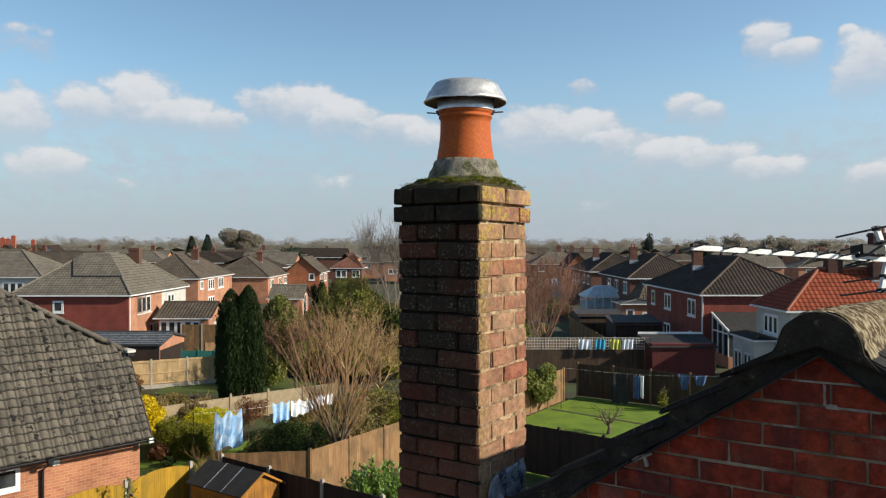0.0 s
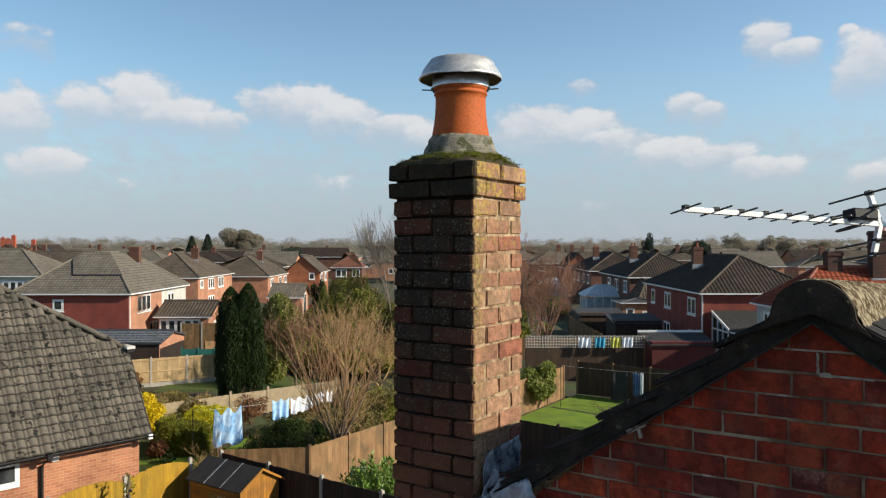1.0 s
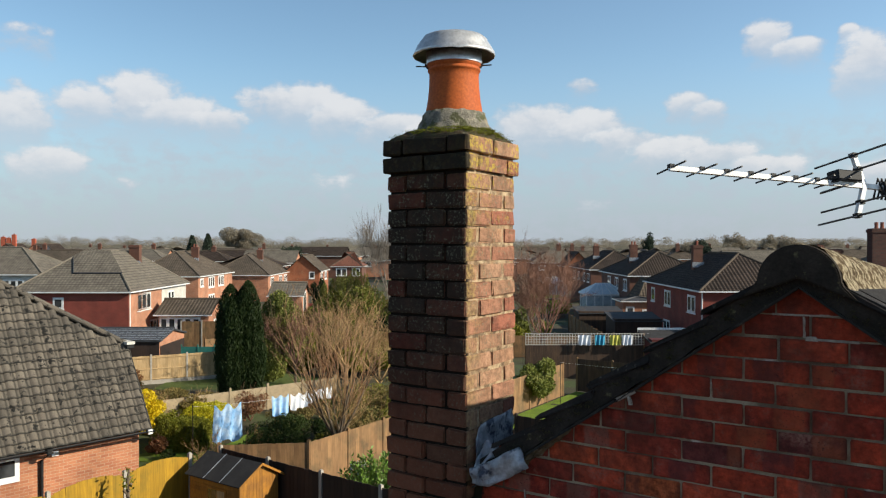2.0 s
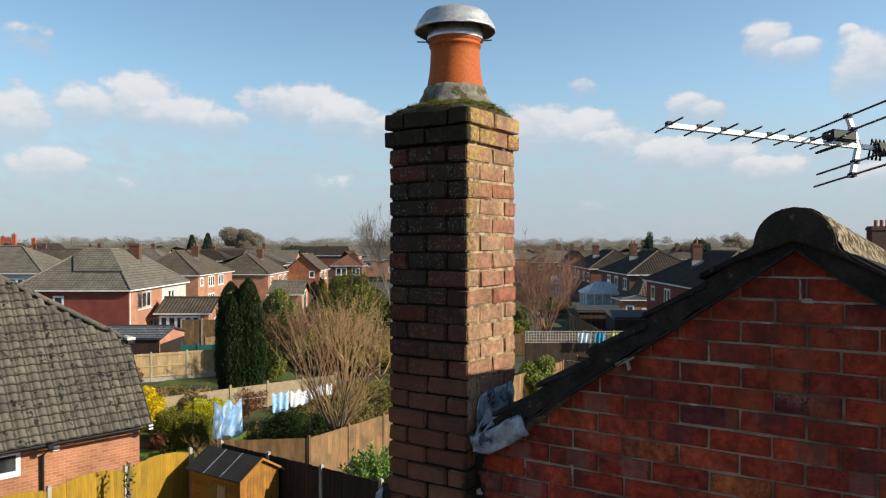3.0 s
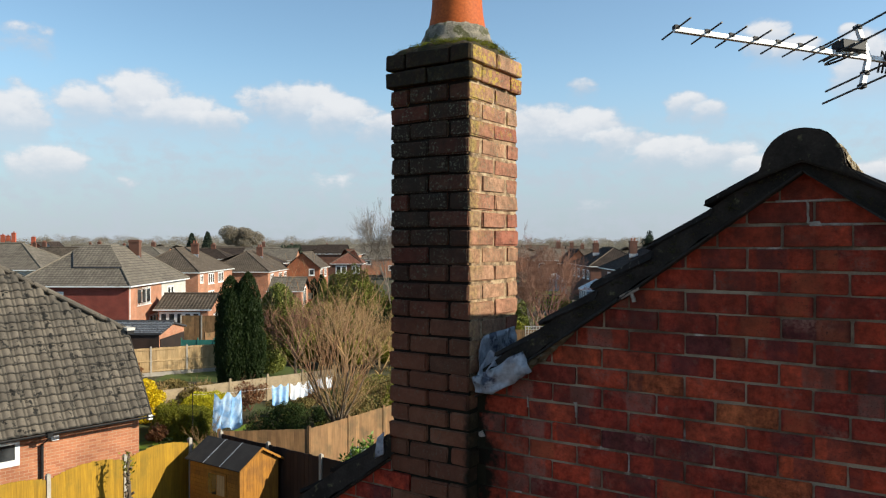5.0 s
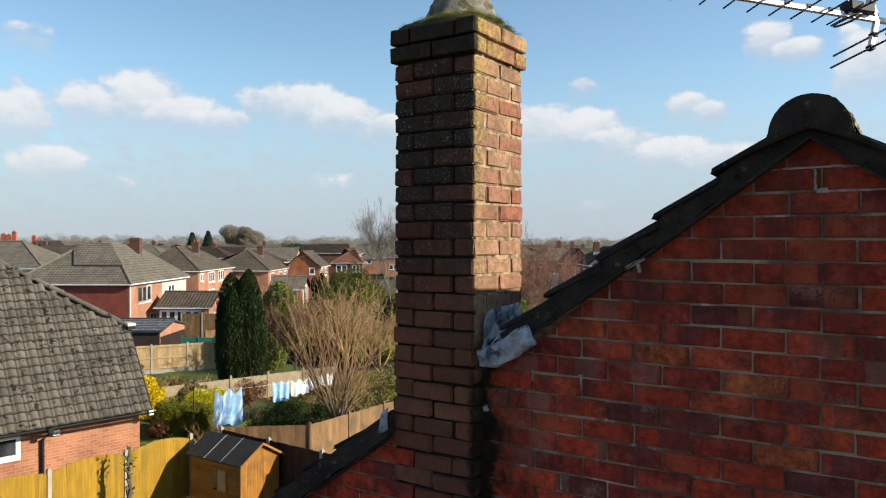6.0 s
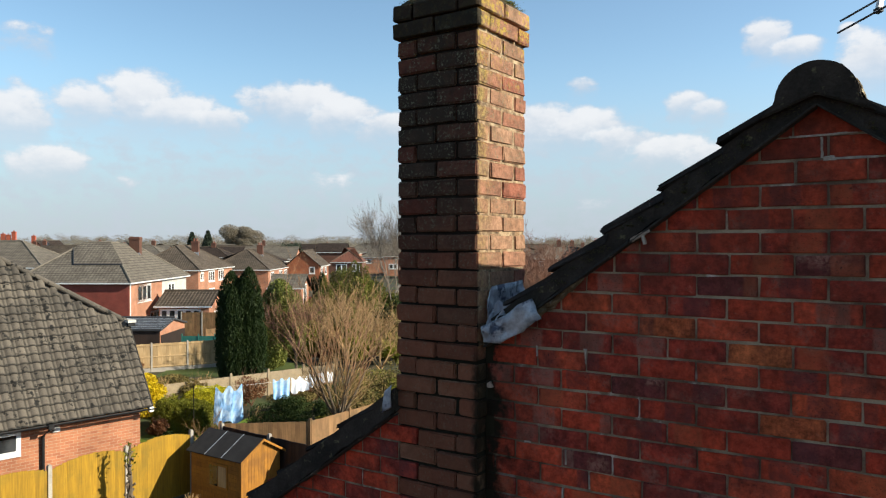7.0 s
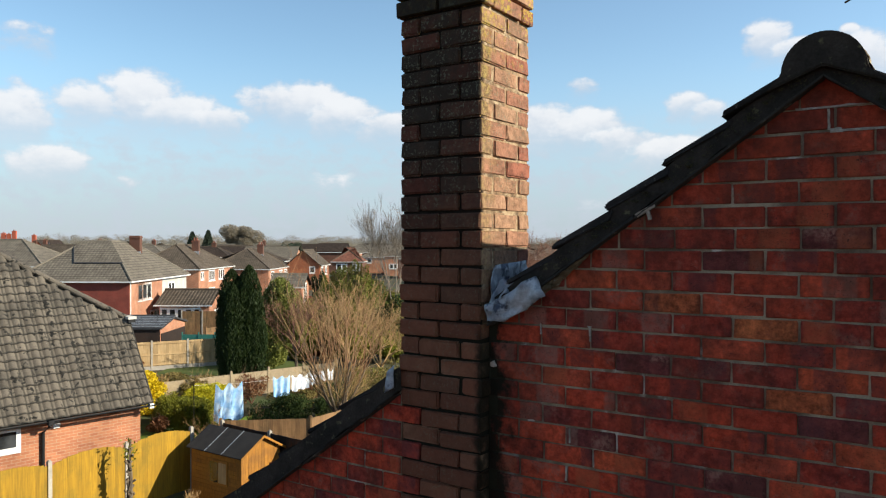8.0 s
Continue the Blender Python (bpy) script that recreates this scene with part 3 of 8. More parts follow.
M_UMBER = boards("umber stained wood", rgb(0.078, 0.042, 0.023), rgb(0.050, 0.027, 0.015), 0.2)
M_TRELLIS = boards("bleached trellis wood", rgb(0.62, 0.58, 0.52), rgb(0.54, 0.50, 0.45), 0.1)
M_PALEWOOD = boards("pale larch wood", rgb(0.46, 0.32, 0.165), rgb(0.36, 0.24, 0.115), 0.15)
M_REDWOOD = boards("maroon painted wood", rgb(0.10, 0.012, 0.010), rgb(0.08, 0.010, 0.009), 0.06)
M_REDSTAIN = boards("red-brown stained wood", rgb(0.27, 0.06, 0.04), rgb(0.20, 0.045, 0.03), 0.15)
M_CONCRETE = surface("concrete", rgb(0.42, 0.38, 0.32), rgb(0.33, 0.30, 0.26), 2.5, 60.0, 0.92, 0.4, 0.005)
M_GRASS = surface("lawn", rgb(0.15, 0.235, 0.009), rgb(0.105, 0.17, 0.008), 0.9, 14.0, 0.95, 0.6, 0.03, stain=rgb(0.14, 0.14, 0.05), stain_scale=0.5, stain_from=0.6)
# darker copy of the lawn material, the shade is in its colour
M_DARKGRASS = surface("lawn grass darkened for shade", rgb(0.055, 0.085, 0.012), rgb(0.075, 0.105, 0.014), 0.8, 16.0, 0.95, 0.8, 0.04, stain=rgb(0.09, 0.085, 0.03), stain_scale=0.9, stain_from=0.6)
M_SANDCONC = surface("sandy concrete", rgb(0.36, 0.28, 0.175), rgb(0.27, 0.21, 0.135), 2.5, 60.0, 0.92, 0.4, 0.005, stain=rgb(0.14, 0.12, 0.08), stain_scale=4.0)
M_EARTH = surface("garden soil and grass", rgb(0.042, 0.040, 0.015), rgb(0.060, 0.046, 0.024), 0.25, 8.0, 0.97, 0.6, 0.03, stain=rgb(0.05, 0.075, 0.016), stain_scale=0.12, stain_from=0.5)
M_BARK = surface("bark", rgb(0.155, 0.115, 0.075), rgb(0.10, 0.075, 0.05), 6.0, 60.0, 0.95, 0.5, 0.01)
M_TWIG = surface("tan twigs", rgb(0.44, 0.29, 0.125), rgb(0.34, 0.20, 0.09), 1.5, 20.0, 0.9, 0.0)
M_SHOOT = surface("brown shoots", rgb(0.42, 0.27, 0.13), rgb(0.28, 0.135, 0.07), 0.9, 20.0, 0.85, 0.0)
M_GREYTWIG = surface("grey twigs", rgb(0.27, 0.225, 0.18), rgb(0.20, 0.165, 0.135), 1.5, 20.0, 0.9, 0.0)
M_REDTWIG = surface("reddish twigs", rgb(0.26, 0.125, 0.08), rgb(0.20, 0.105, 0.07), 1.5, 20.0, 0.9, 0.0)
M_CYPRESS = leafy("cypress foliage", rgb(0.010, 0.022, 0.006), rgb(0.020, 0.036, 0.008), rgb(0.036, 0.055, 0.011))
M_IVY = leafy("ivy foliage", rgb(0.07, 0.09, 0.018), rgb(0.18, 0.20, 0.042), rgb(0.30, 0.29, 0.09))
M_LAUREL = leafy("laurel foliage", rgb(0.09, 0.17, 0.022), rgb(0.15, 0.26, 0.035), rgb(0.26, 0.36, 0.08), 0.55)
M_GOLDBUSH = leafy("golden foliage", rgb(0.42, 0.38, 0.015), rgb(0.52, 0.46, 0.02), rgb(0.30, 0.32, 0.02))
M_FORSYTHIA = leafy("yellow blossom", rgb(0.62, 0.45, 0.01), rgb(0.68, 0.50, 0.012), rgb(0.42, 0.32, 0.03))
M_HEDGE = leafy("hedge foliage", rgb(0.09, 0.10, 0.012), rgb(0.18, 0.185, 0.018), rgb(0.28, 0.26, 0.04))
M_JUNIPER = leafy("juniper foliage", rgb(0.018, 0.034, 0.010), rgb(0.036, 0.058, 0.014), rgb(0.07, 0.09, 0.022), 0.9, 0.1)
M_CONIFER = leafy("yellow-green conifer foliage", rgb(0.085, 0.10, 0.017), rgb(0.15, 0.155, 0.028), rgb(0.23, 0.21, 0.05))
M_MOSSLEAF = leafy("moss fronds", rgb(0.055, 0.06, 0.010), rgb(0.16, 0.17, 0.018), rgb(0.12, 0.065, 0.028), 0.9, 0.1)
M_DARKMOSS = leafy("dry dark moss", rgb(0.03, 0.03, 0.014), rgb(0.055, 0.05, 0.02), rgb(0.09, 0.075, 0.035), 0.9, 0.1)
M_RUST = leafy("rust-brown leaves", rgb(0.15, 0.06, 0.03), rgb(0.22, 0.10, 0.045), rgb(0.12, 0.07, 0.04))
# distance haze is put into these pale leaf tones
M_FARTREE = leafy("far wood", rgb(0.30, 0.265, 0.205), rgb(0.32, 0.28, 0.22), rgb(0.34, 0.30, 0.235), 0.95, 0.5)
M_FARFIR = leafy("far conifers", rgb(0.03, 0.045, 0.032), rgb(0.04, 0.056, 0.038), rgb(0.055, 0.07, 0.045), 0.9, 0.1)
M_BLUECLOTH = surface("pale blue cloth", rgb(0.20, 0.42, 0.74), rgb(0.46, 0.62, 0.82), 3.5, 60.0, 0.9, 0.2, 0.004)
M_WHITECLOTH = surface("white cloth", rgb(0.78, 0.80, 0.84), rgb(0.68, 0.72, 0.80), 2.0, 60.0, 0.9, 0.2, 0.004)
M_BLACKCLOTH = surface("black cloth", rgb(0.015, 0.015, 0.018), rgb(0.025, 0.025, 0.028), 2.0, 60.0, 0.9, 0.2, 0.004)
M_DENIM = surface("denim", rgb(0.06, 0.10, 0.22), rgb(0.10, 0.16, 0.32), 5.0, 60.0, 0.9, 0.2, 0.004)
M_TEAL = surface("turquoise cloth", rgb(0.04, 0.28, 0.46), rgb(0.06, 0.34, 0.5), 2.0, 60.0, 0.9, 0.2, 0.004)
M_LEMON = surface("lemon cloth", rgb(0.62, 0.58, 0.12), rgb(0.55, 0.52, 0.10), 2.0, 60.0, 0.9, 0.2, 0.004)
M_POLY = surface("pale blue roof glazing", rgb(0.58, 0.66, 0.70), rgb(0.48, 0.57, 0.63), 1.5, 20.0, 0.5, 0.05, 0.002)
# opaque pale stand-in for the light conservatory glazing
M_PALEGLAZE = surface("pale glossy glazing", rgb(0.42, 0.47, 0.50), rgb(0.26, 0.31, 0.35), 2.0, 12.0, 0.15, 0.02, 0.001)
M_NET = surface("green netting", rgb(0.02, 0.14, 0.12), rgb(0.03, 0.18, 0.15), 2.0, 60.0, 0.9, 0.2, 0.004)
M_POTS = surface("red chimney pot clay", rgb(0.30, 0.10, 0.06), rgb(0.25, 0.085, 0.055), 4.0, 40.0, 0.8, 0.2, 0.004)
M_REDSTACK = surface("bright red stack brick", rgb(0.52, 0.12, 0.06), rgb(0.42, 0.095, 0.05), 3.0, 20.0, 0.9, 0.2, 0.01)
# brick colour lowered to the shade on this stack's near side
M_SHADESTACK = brickwork("stack brick darkened for its shaded side", rgb(0.075, 0.026, 0.018), rgb(0.045, 0.018, 0.014), rgb(0.06, 0.05, 0.042))
M_STRAW = leafy("dry straw foliage", rgb(0.13, 0.10, 0.032), rgb(0.20, 0.155, 0.055), rgb(0.10, 0.09, 0.028), 0.9, 0.15)

# ---------------------------------------------------------------- building tools
SITE = pose(1.8, -2.93, 0, 0, 0, 34.06)      # axes of the camera's view, near those of the house rows: u across, v ahead


def site(u, v, z=0.0, turn=0.0):
    return SITE @ pose(u, v, z, 0, 0, turn)


class Shape:
    """Collects faces for one mesh."""

    def __init__(self):
        self.v, self.f, self.uv = [], [], []

    def poly(self, pts, uv=None):
        n = len(self.v)
        self.v += [tuple(p) for p in pts]
        self.f.append(tuple(range(n, n + len(pts))))
        self.uv += uv if uv else [(0.0, 0.0)] * len(pts)
        return self

    def solid(self, ring, way):
        """A flat outline pushed along a vector."""
        way = Vector(way)
        a = [Vector(p) for p in ring]
        b = [p + way for p in a]
        n = len(a)
        self.poly(a[::-1])
        self.poly(b)
        for i in range(n):
            self.poly((a[i], a[(i + 1) % n], b[(i + 1) % n], b[i]))
        return self

    def box(self, x0, y0, z0, x1, y1, z1):
        return self.solid(((x0, y0, z0), (x1, y0, z0), (x1, y1, z0), (x0, y1, z0)), (0, 0, z1 - z0))

    def tube(self, pts, radii, n=5, cap=True):
        pts = [Vector(p) for p in pts]
        base = len(self.v)
        for i, p in enumerate(pts):
            d = (pts[min(i + 1, len(pts) - 1)] - pts[max(i - 1, 0)]).normalized()
            side = d.cross(Vector((0.31, 0.17, 0.93))).normalized() if abs(d.z) < 0.95 else d.cross(Vector((1, 0.2, 0))).normalized()
            up = side.cross(d)
            r = radii[i] if isinstance(radii, (list, tuple)) else radii
            for k in range(n):
                a = 2 * math.pi * k / n
                self.v.append(tuple(p + side * (r * math.cos(a)) + up * (r * math.sin(a))))
        for i in range(len(pts) - 1):
            for k in range(n):
                q = base + i * n
                self.f.append((q + k, q + (k + 1) % n, q + n + (k + 1) % n, q + n + k))
                self.uv += [(0.0, 0.0)] * 4
        if cap:
            for q in (base, base + (len(pts) - 1) * n):
                self.f.append(tuple(range(q, q + n)))
                self.uv += [(0.0, 0.0)] * n
        return self

    def lathe(self, rings, x=0.0, y=0.0, n=48, wobble=0.0):
        base = len(self.v)
        for j, (r, z) in enumerate(rings):
            for k in range(n):
                a = 2 * math.pi * k / n
                w = 1 + wobble * noise.noise(Vector((math.cos(a) * 2.5, math.sin(a) * 2.5, z * 14 + j)))
                self.v.append((x + r * w * math.cos(a), y + r * w * math.sin(a), z + wobble * 0.12 * noise.noise(Vector((math.cos(a) * 4, math.sin(a) * 4, j * 3.1)))))
        for j in range(len(rings) - 1):
            for k in range(n):
                q = base + j * n
                self.f.append((q + k, q + (k + 1) % n, q + n + (k + 1) % n, q + n + k))
                self.uv += [(0.0, 0.0)] * 4
        return self

    def mesh(self, name, material=None, smooth=False):
        m = bpy.data.meshes.new(name)
        m.from_pydata(self.v, [], self.f)
        layer = m.uv_layers.new(name="map")
        layer.data.foreach_set("uv", np.array(self.uv, dtype=np.float32).ravel())
        b = bmesh.new()
        b.from_mesh(m)
        bmesh.ops.recalc_face_normals(b, faces=b.faces)
        b.to_mesh(m)
        b.free()
        if smooth:
            m.polygons.foreach_set("use_smooth", [True] * len(m.polygons))
        if material:
            m.materials.append(material)
        return m


def thing(name, label, category, m=None, group="", kind=""):
    """The empty at the base of a thing made of parts."""
    ob = new(name)
    if m is not None:
        ob.matrix_basis = m
    return tagged(ob, label, category, group, kind)


def part(name, shape, material, parent=None, label="", smooth=False, m=None):
    data = shape.mesh(name, material, smooth) if isinstance(shape, Shape) else shape
    ob = new(name, data)
    if parent is not None:
        ob.parent = parent
    if m is not None:
        ob.matrix_basis = m
    if label:
        ob["label"] = label
    return ob


def softened(shape, name, material, width=0.004, segments=1):
    """A mesh with its edges rounded off."""
    b = bmesh.new()
    b.from_mesh(shape.mesh(name))
    bmesh.ops.remove_doubles(b, verts=b.verts, dist=0.0002)
    bmesh.ops.recalc_face_normals(b, faces=b.faces[:])
    bmesh.ops.bevel(b, geom=b.edges[:], offset=width, segments=segments, affect="EDGES", clamp_overlap=True)
    m = bpy.data.meshes.new(name)
    b.to_mesh(m)
    b.free()
    m.materials.append(material)
    return m


def quads(name, corners, material):
    """A mesh of loose quads from an array of shape (n, 4, 3)."""
    n = len(corners)
    m = bpy.data.meshes.new(name)
    m.vertices.add(n * 4)
    m.loops.add(n * 4)
    m.polygons.add(n)
    m.vertices.foreach_set("co", np.ascontiguousarray(corners, dtype=np.float32).ravel())
    m.loops.foreach_set("vertex_index", np.arange(n * 4, dtype=np.int32))
    m.polygons.foreach_set("loop_start", np.arange(0, n * 4, 4, dtype=np.int32))
    m.update(calc_edges=True)
    m.validate()
    m.materials.append(material)
    return m


def leaves(points, size, rng, tall=1.0, upright=0.0):
    """Leaf-shaped quads at the points, turned at random."""
    n = len(points)
    a = rng.normal(size=(n, 3))
    a[:, 2] += upright * 3
    a /= np.linalg.norm(a, axis=1)[:, None]
    b = np.cross(a, rng.normal(size=(n, 3)))
    b /= np.linalg.norm(b, axis=1)[:, None]
    s = size * rng.uniform(0.6, 1.4, (n, 1))
    p = np.asarray(points)
    return np.stack([p - a * s * tall, p + b * s * 0.5, p + a * s * tall, p - b * s * 0.5], axis=1)


def blob(rng, n, centre, radii, lumps=7, hollow=0.55, flat=0.0):
    """Points through an uneven crown made of many lobes of different size, with gaps between them."""
    k = max(6, lumps * 2)
    d = rng.normal(size=(k, 3))
    d /= np.linalg.norm(d, axis=1)[:, None]
    c = d * rng.uniform(0.25, 0.78, (k, 1))
    r = rng.uniform(0.16, 0.42, k)
    pick = rng.choice(k, n, p=r ** 2 / (r ** 2).sum())
    q = rng.normal(size=(n, 3))
    q /= np.linalg.norm(q, axis=1)[:, None]
    p = c[pick] + q * (r[pick] * rng.uniform(hollow, 1.08, n) ** 0.7)[:, None]
    p = p * np.array(radii)
    if flat:
        p[:, 2] = np.clip(p[:, 2], -flat, None)
    return p + np.array(centre)


def grow(shape, rng, start, way, length, radius, depth, spread=0.5, forks=3, bend=0.12, up=0.15, thin=0.6, shrink=0.68, sides=4):
    """A limb with its side shoots."""
    steps = 4
    pts, d, p = [Vector(start)], Vector(way).normalized(), Vector(start)
    for i in range(steps):
        d = (d + Vector(rng.normal(size=3)) * bend + Vector((0, 0, up))).normalized()
        p = p + d * (length / steps)
        pts.append(p.copy())
    shape.tube(pts, [radius * (1 - (1 - thin) * i / steps) for i in range(steps + 1)], sides if depth > 0 else 3, False)
    if depth > 0:
        for k in range(forks):
            i = int(rng.integers(2, steps + 1))
            turn = Vector(rng.normal(size=3))
            side = (d + (turn - d * turn.dot(d)).normalized() * spread * rng.uniform(0.6, 1.5)).normalized()
            grow(shape, rng, pts[i], side, length * shrink * rng.uniform(0.7, 1.15), max(radius * thin * 0.72, 0.006), depth - 1, spread, forks, bend, up, thin, shrink, sides)
    return pts[-1]


def cut(poly, a, b, c):
    """The part of a flat outline (pairs) where a*x + b*y <= c."""
    out = []
    for i, p in enumerate(poly):
        q = poly[(i + 1) % len(poly)]
        fp, fq = a * p[0] + b * p[1] - c, a * q[0] + b * q[1] - c
        if fp <= 0:
            out.append(p)
        if (fp < 0 < fq) or (fq < 0 < fp):
            s = fp / (fp - fq)
            out.append((p[0] + s * (q[0] - p[0]), p[1] + s * (q[1] - p[1])))
    return out

# ---------------------------------------------------------------- ground
def ground_z(v):
    s = min(max((v - 32.0) / 36.0, 0.0), 1.0)
    return -0.9 * s * s * (3 - 2 * s)


def build_ground():
    us = [-3600, -1600, -700, -300, -150, -80, -50, -30, -20, -10, 0, 10, 20, 30, 50, 80, 150, 300, 700, 1600, 3600]
    vs = [-400, -100, -40, -15, 0, 10, 20, 26, 32, 36, 40, 44, 48, 52, 56, 60, 64, 70, 80, 100, 140, 200, 300, 500, 900, 1600, 2800, 4600]
    s = Shape()
    s.v = [(u, v, ground_z(v)) for v in vs for u in us]
    n = len(us)
    for j in range(len(vs) - 1):
        for i in range(n - 1):
            s.f.append((j * n + i, j * n + i + 1, (j + 1) * n + i + 1, (j + 1) * n + i))
            s.uv += [(0.0, 0.0)] * 4
    part("ground", s, M_EARTH, None, m=SITE)
    tagged(bpy.data.objects["ground"], "mixed soil and rough grass between houses and gardens", "ground", kind="structure")


build_ground()

# ---------------------------------------------------------------- the house with the gable
COURSE, BRICK, JOINT, GJOINT = 0.0855, 0.2286, 0.0108, 0.0092
PITCH, TOOTHED = 0.2318, 6.56    # bricks of the gable with their joint; height below which the stack is bonded into it
TOP = 8.4355                     # bed joint under the oversailing courses
SLOPE, RIDGE_X, RIDGE_Z = 0.70, 1.40, 8.075
WALL_R, WALL_L = 0.075, 0.0      # faces of the gable beside the stack
HOUSE_D = 9.4
SAG = 0.05                       # fall of the roof for each metre away from the gable


def roof_z(x):
    return RIDGE_Z - SLOPE * abs(x - RIDGE_X)


def brick_mesh(name, length, material, height=COURSE - JOINT, depth=0.1067, rough=None, soft=0.006, grain=1):
    s = Shape().box(-length / 2, 0, -height / 2, length / 2, depth, height / 2)
    m = softened(s, name, material, soft, grain)
    if rough:
        for v in m.vertices:
            v.co += Vector((rough.uniform(-1, 1) * 0.003, rough.uniform(-1, 1) * 0.0024, rough.uniform(-1, 1) * 0.003))
    return m


def build_house():
    rng = random.Random(4)
    house = thing("house", "red brick house with a steep gable and dark tiled roof", "house")
    x0, x1, e = -2.75, 5.55, 0.16
    eave = roof_z(x0) - e - SAG * HOUSE_D
    # mortar faces of the gable wall, a little behind the bricks, and the shell of the house
    def gable(xa, xb, y, drop):
        xs = [xa] + ([RIDGE_X] if xa < RIDGE_X < xb else []) + [xb]
        ring = [(xa, y, 0), (xb, y, 0)] + [(x, y, roof_z(x) - drop) for x in reversed(xs)]
        return Shape().solid(ring, (0, 0.28 + (WALL_R - y), 0))
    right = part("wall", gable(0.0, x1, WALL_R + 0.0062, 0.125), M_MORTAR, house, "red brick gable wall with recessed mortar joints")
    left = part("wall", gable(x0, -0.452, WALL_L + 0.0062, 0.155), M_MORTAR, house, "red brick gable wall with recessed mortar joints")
    s = Shape()
    s.box(x0, 0.36, 0, x0 + 0.28, HOUSE_D, eave).box(x1 - 0.28, 0.36, 0, x1, HOUSE_D, eave)
    ring = [(x0 + 0.28, HOUSE_D - 0.28, 0), (x1 - 0.28, HOUSE_D - 0.28, 0), (x1 - 0.28, HOUSE_D - 0.28, eave), (RIDGE_X, HOUSE_D - 0.28, RIDGE_Z - 0.2 - SAG * HOUSE_D), (x0 + 0.28, HOUSE_D - 0.28, eave)]
    s.solid(ring, (0, 0.28, 0))
    part("wall", s, M_REDWALL, house)
    fulls = [brick_mesh("brick", PITCH - GJOINT, M_GABLE, COURSE - GJOINT, rough=rng, soft=0.0035) for _ in range(6)]
    special = {mat: brick_mesh("brick", PITCH - GJOINT, mat, COURSE - GJOINT, rough=rng, soft=0.0035) for mat in (M_GABLEORANGE, M_GABLEBRIGHT, M_GABLEDARK)}
    # course counted down from the top, and the middle of the odd-coloured bricks in it
    odd = {(15, 0.84): M_GABLEORANGE, (16, 1.19): M_GABLEORANGE, (19, 1.34): M_GABLEORANGE, (18, 1.45): M_GABLEBRIGHT, (13, 1.08): M_GABLEDARK, (18, 0.73): M_GABLEDARK,
           (12, 1.43): M_GABLEDARK, (20, 1.46): M_GABLEDARK, (22, 0.52): M_GABLEDARK, (23, 1.1): M_GABLEDARK, (21, 1.57): M_GABLEBRIGHT, (23, 0.62): M_GABLEBRIGHT, (14, 0.5): M_GABLEBRIGHT}
    count = 0
    for wall, xa, xb, y, drop, start in ((right, 0.012, 2.3, WALL_R, 0.132, 0.392), (left, -2.35, -0.452, WALL_L, 0.165, -0.336)):
        for k in range(6, 33):
            zc = TOP - COURSE * (k + 0.5)
            if zc < 5.75:
                continue
            if y == WALL_L and zc > 6.8:
                continue
            shift = start + (0.5 * PITCH if k % 2 else 0.0) + (rng.uniform(-0.010, 0.012) if y == WALL_R else 0.0)
            # below the roof the stack is toothed into the wall: every other course runs 0.12 m into its front
            end = -0.341 if y == WALL_L and not k % 2 and zc < TOOTHED else xb
            i = math.floor((xa - shift) / PITCH)
            while shift + i * PITCH < end - 0.02:
                a, b = shift + i * PITCH + GJOINT / 2, shift + (i + 1) * PITCH - GJOINT / 2
                i += 1
                a, b = max(a, xa), min(b, end)
                if b - a < 0.03:
                    continue
                z0, z1 = zc - (COURSE - GJOINT) / 2, zc + (COURSE - GJOINT) / 2
                if k == 6:
                    z1 = 8.0
                poly = [(a, z0), (b, z0), (b, z1), (a, z1)]
                poly = cut(poly, -SLOPE, 1.0, RIDGE_Z - drop - SLOPE * RIDGE_X)
                poly = cut(poly, SLOPE, 1.0, RIDGE_Z - drop + SLOPE * RIDGE_X)
                if len(poly) < 3 or max(p[1] for p in poly) - min(p[1] for p in poly) < 0.015:
                    continue
                tilt = pose(0, rng.uniform(-0.003, 0.0008), rng.uniform(-0.002, 0.002), rng.uniform(-0.9, 0.9), rng.uniform(-0.5, 0.5), rng.uniform(-0.6, 0.6))
                if len(poly) == 4 and abs(b - a - (PITCH - GJOINT)) < 1e-4 and poly[2][1] == z1 and poly[3][1] == z1:
                    mat = next((q for (kk, mx), q in odd.items() if y == WALL_R and kk == k and abs(mx - (a + b) / 2) < 0.1), None)
                    part("brick", special[mat] if mat else rng.choice(fulls), None, wall, m=pose((a + b) / 2, y, zc) @ tilt)
                else:
                    mx, mz = sum(p[0] for p in poly) / len(poly), sum(p[1] for p in poly) / len(poly)
                    s = Shape().solid([(p[0] - mx, 0, p[1] - mz) for p in poly], (0, 0.1, 0))
                    part("brick", softened(s, "brick", M_GABLE, 0.003), None, wall, m=pose(mx, y, mz) @ tilt)
                count += 1
    # the roof: a slab for each slope, tile rows on it, and the verge
    roof = part("roof", Shape(), M_VERGE, house, "dark brown concrete tile roof")
    slabs = Shape()
    run = math.hypot(1, SLOPE)
    for side in (-1, 1):
        xe = x0 - 0.25 if side < 0 else x1 + 0.25
        ring = [(RIDGE_X, 0.09, RIDGE_Z - 0.05), (xe, 0.09, roof_z(xe) - 0.05), (xe, 0.09, roof_z(xe) - 0.13), (RIDGE_X, 0.09, RIDGE_Z - 0.13)]
        slabs.solid(ring, (0, HOUSE_D + 0.05 - 0.09, -SAG * (HOUSE_D - 0.04)))
    roof.data = slabs.mesh("roof", M_VERGE)
    gauge = 0.236
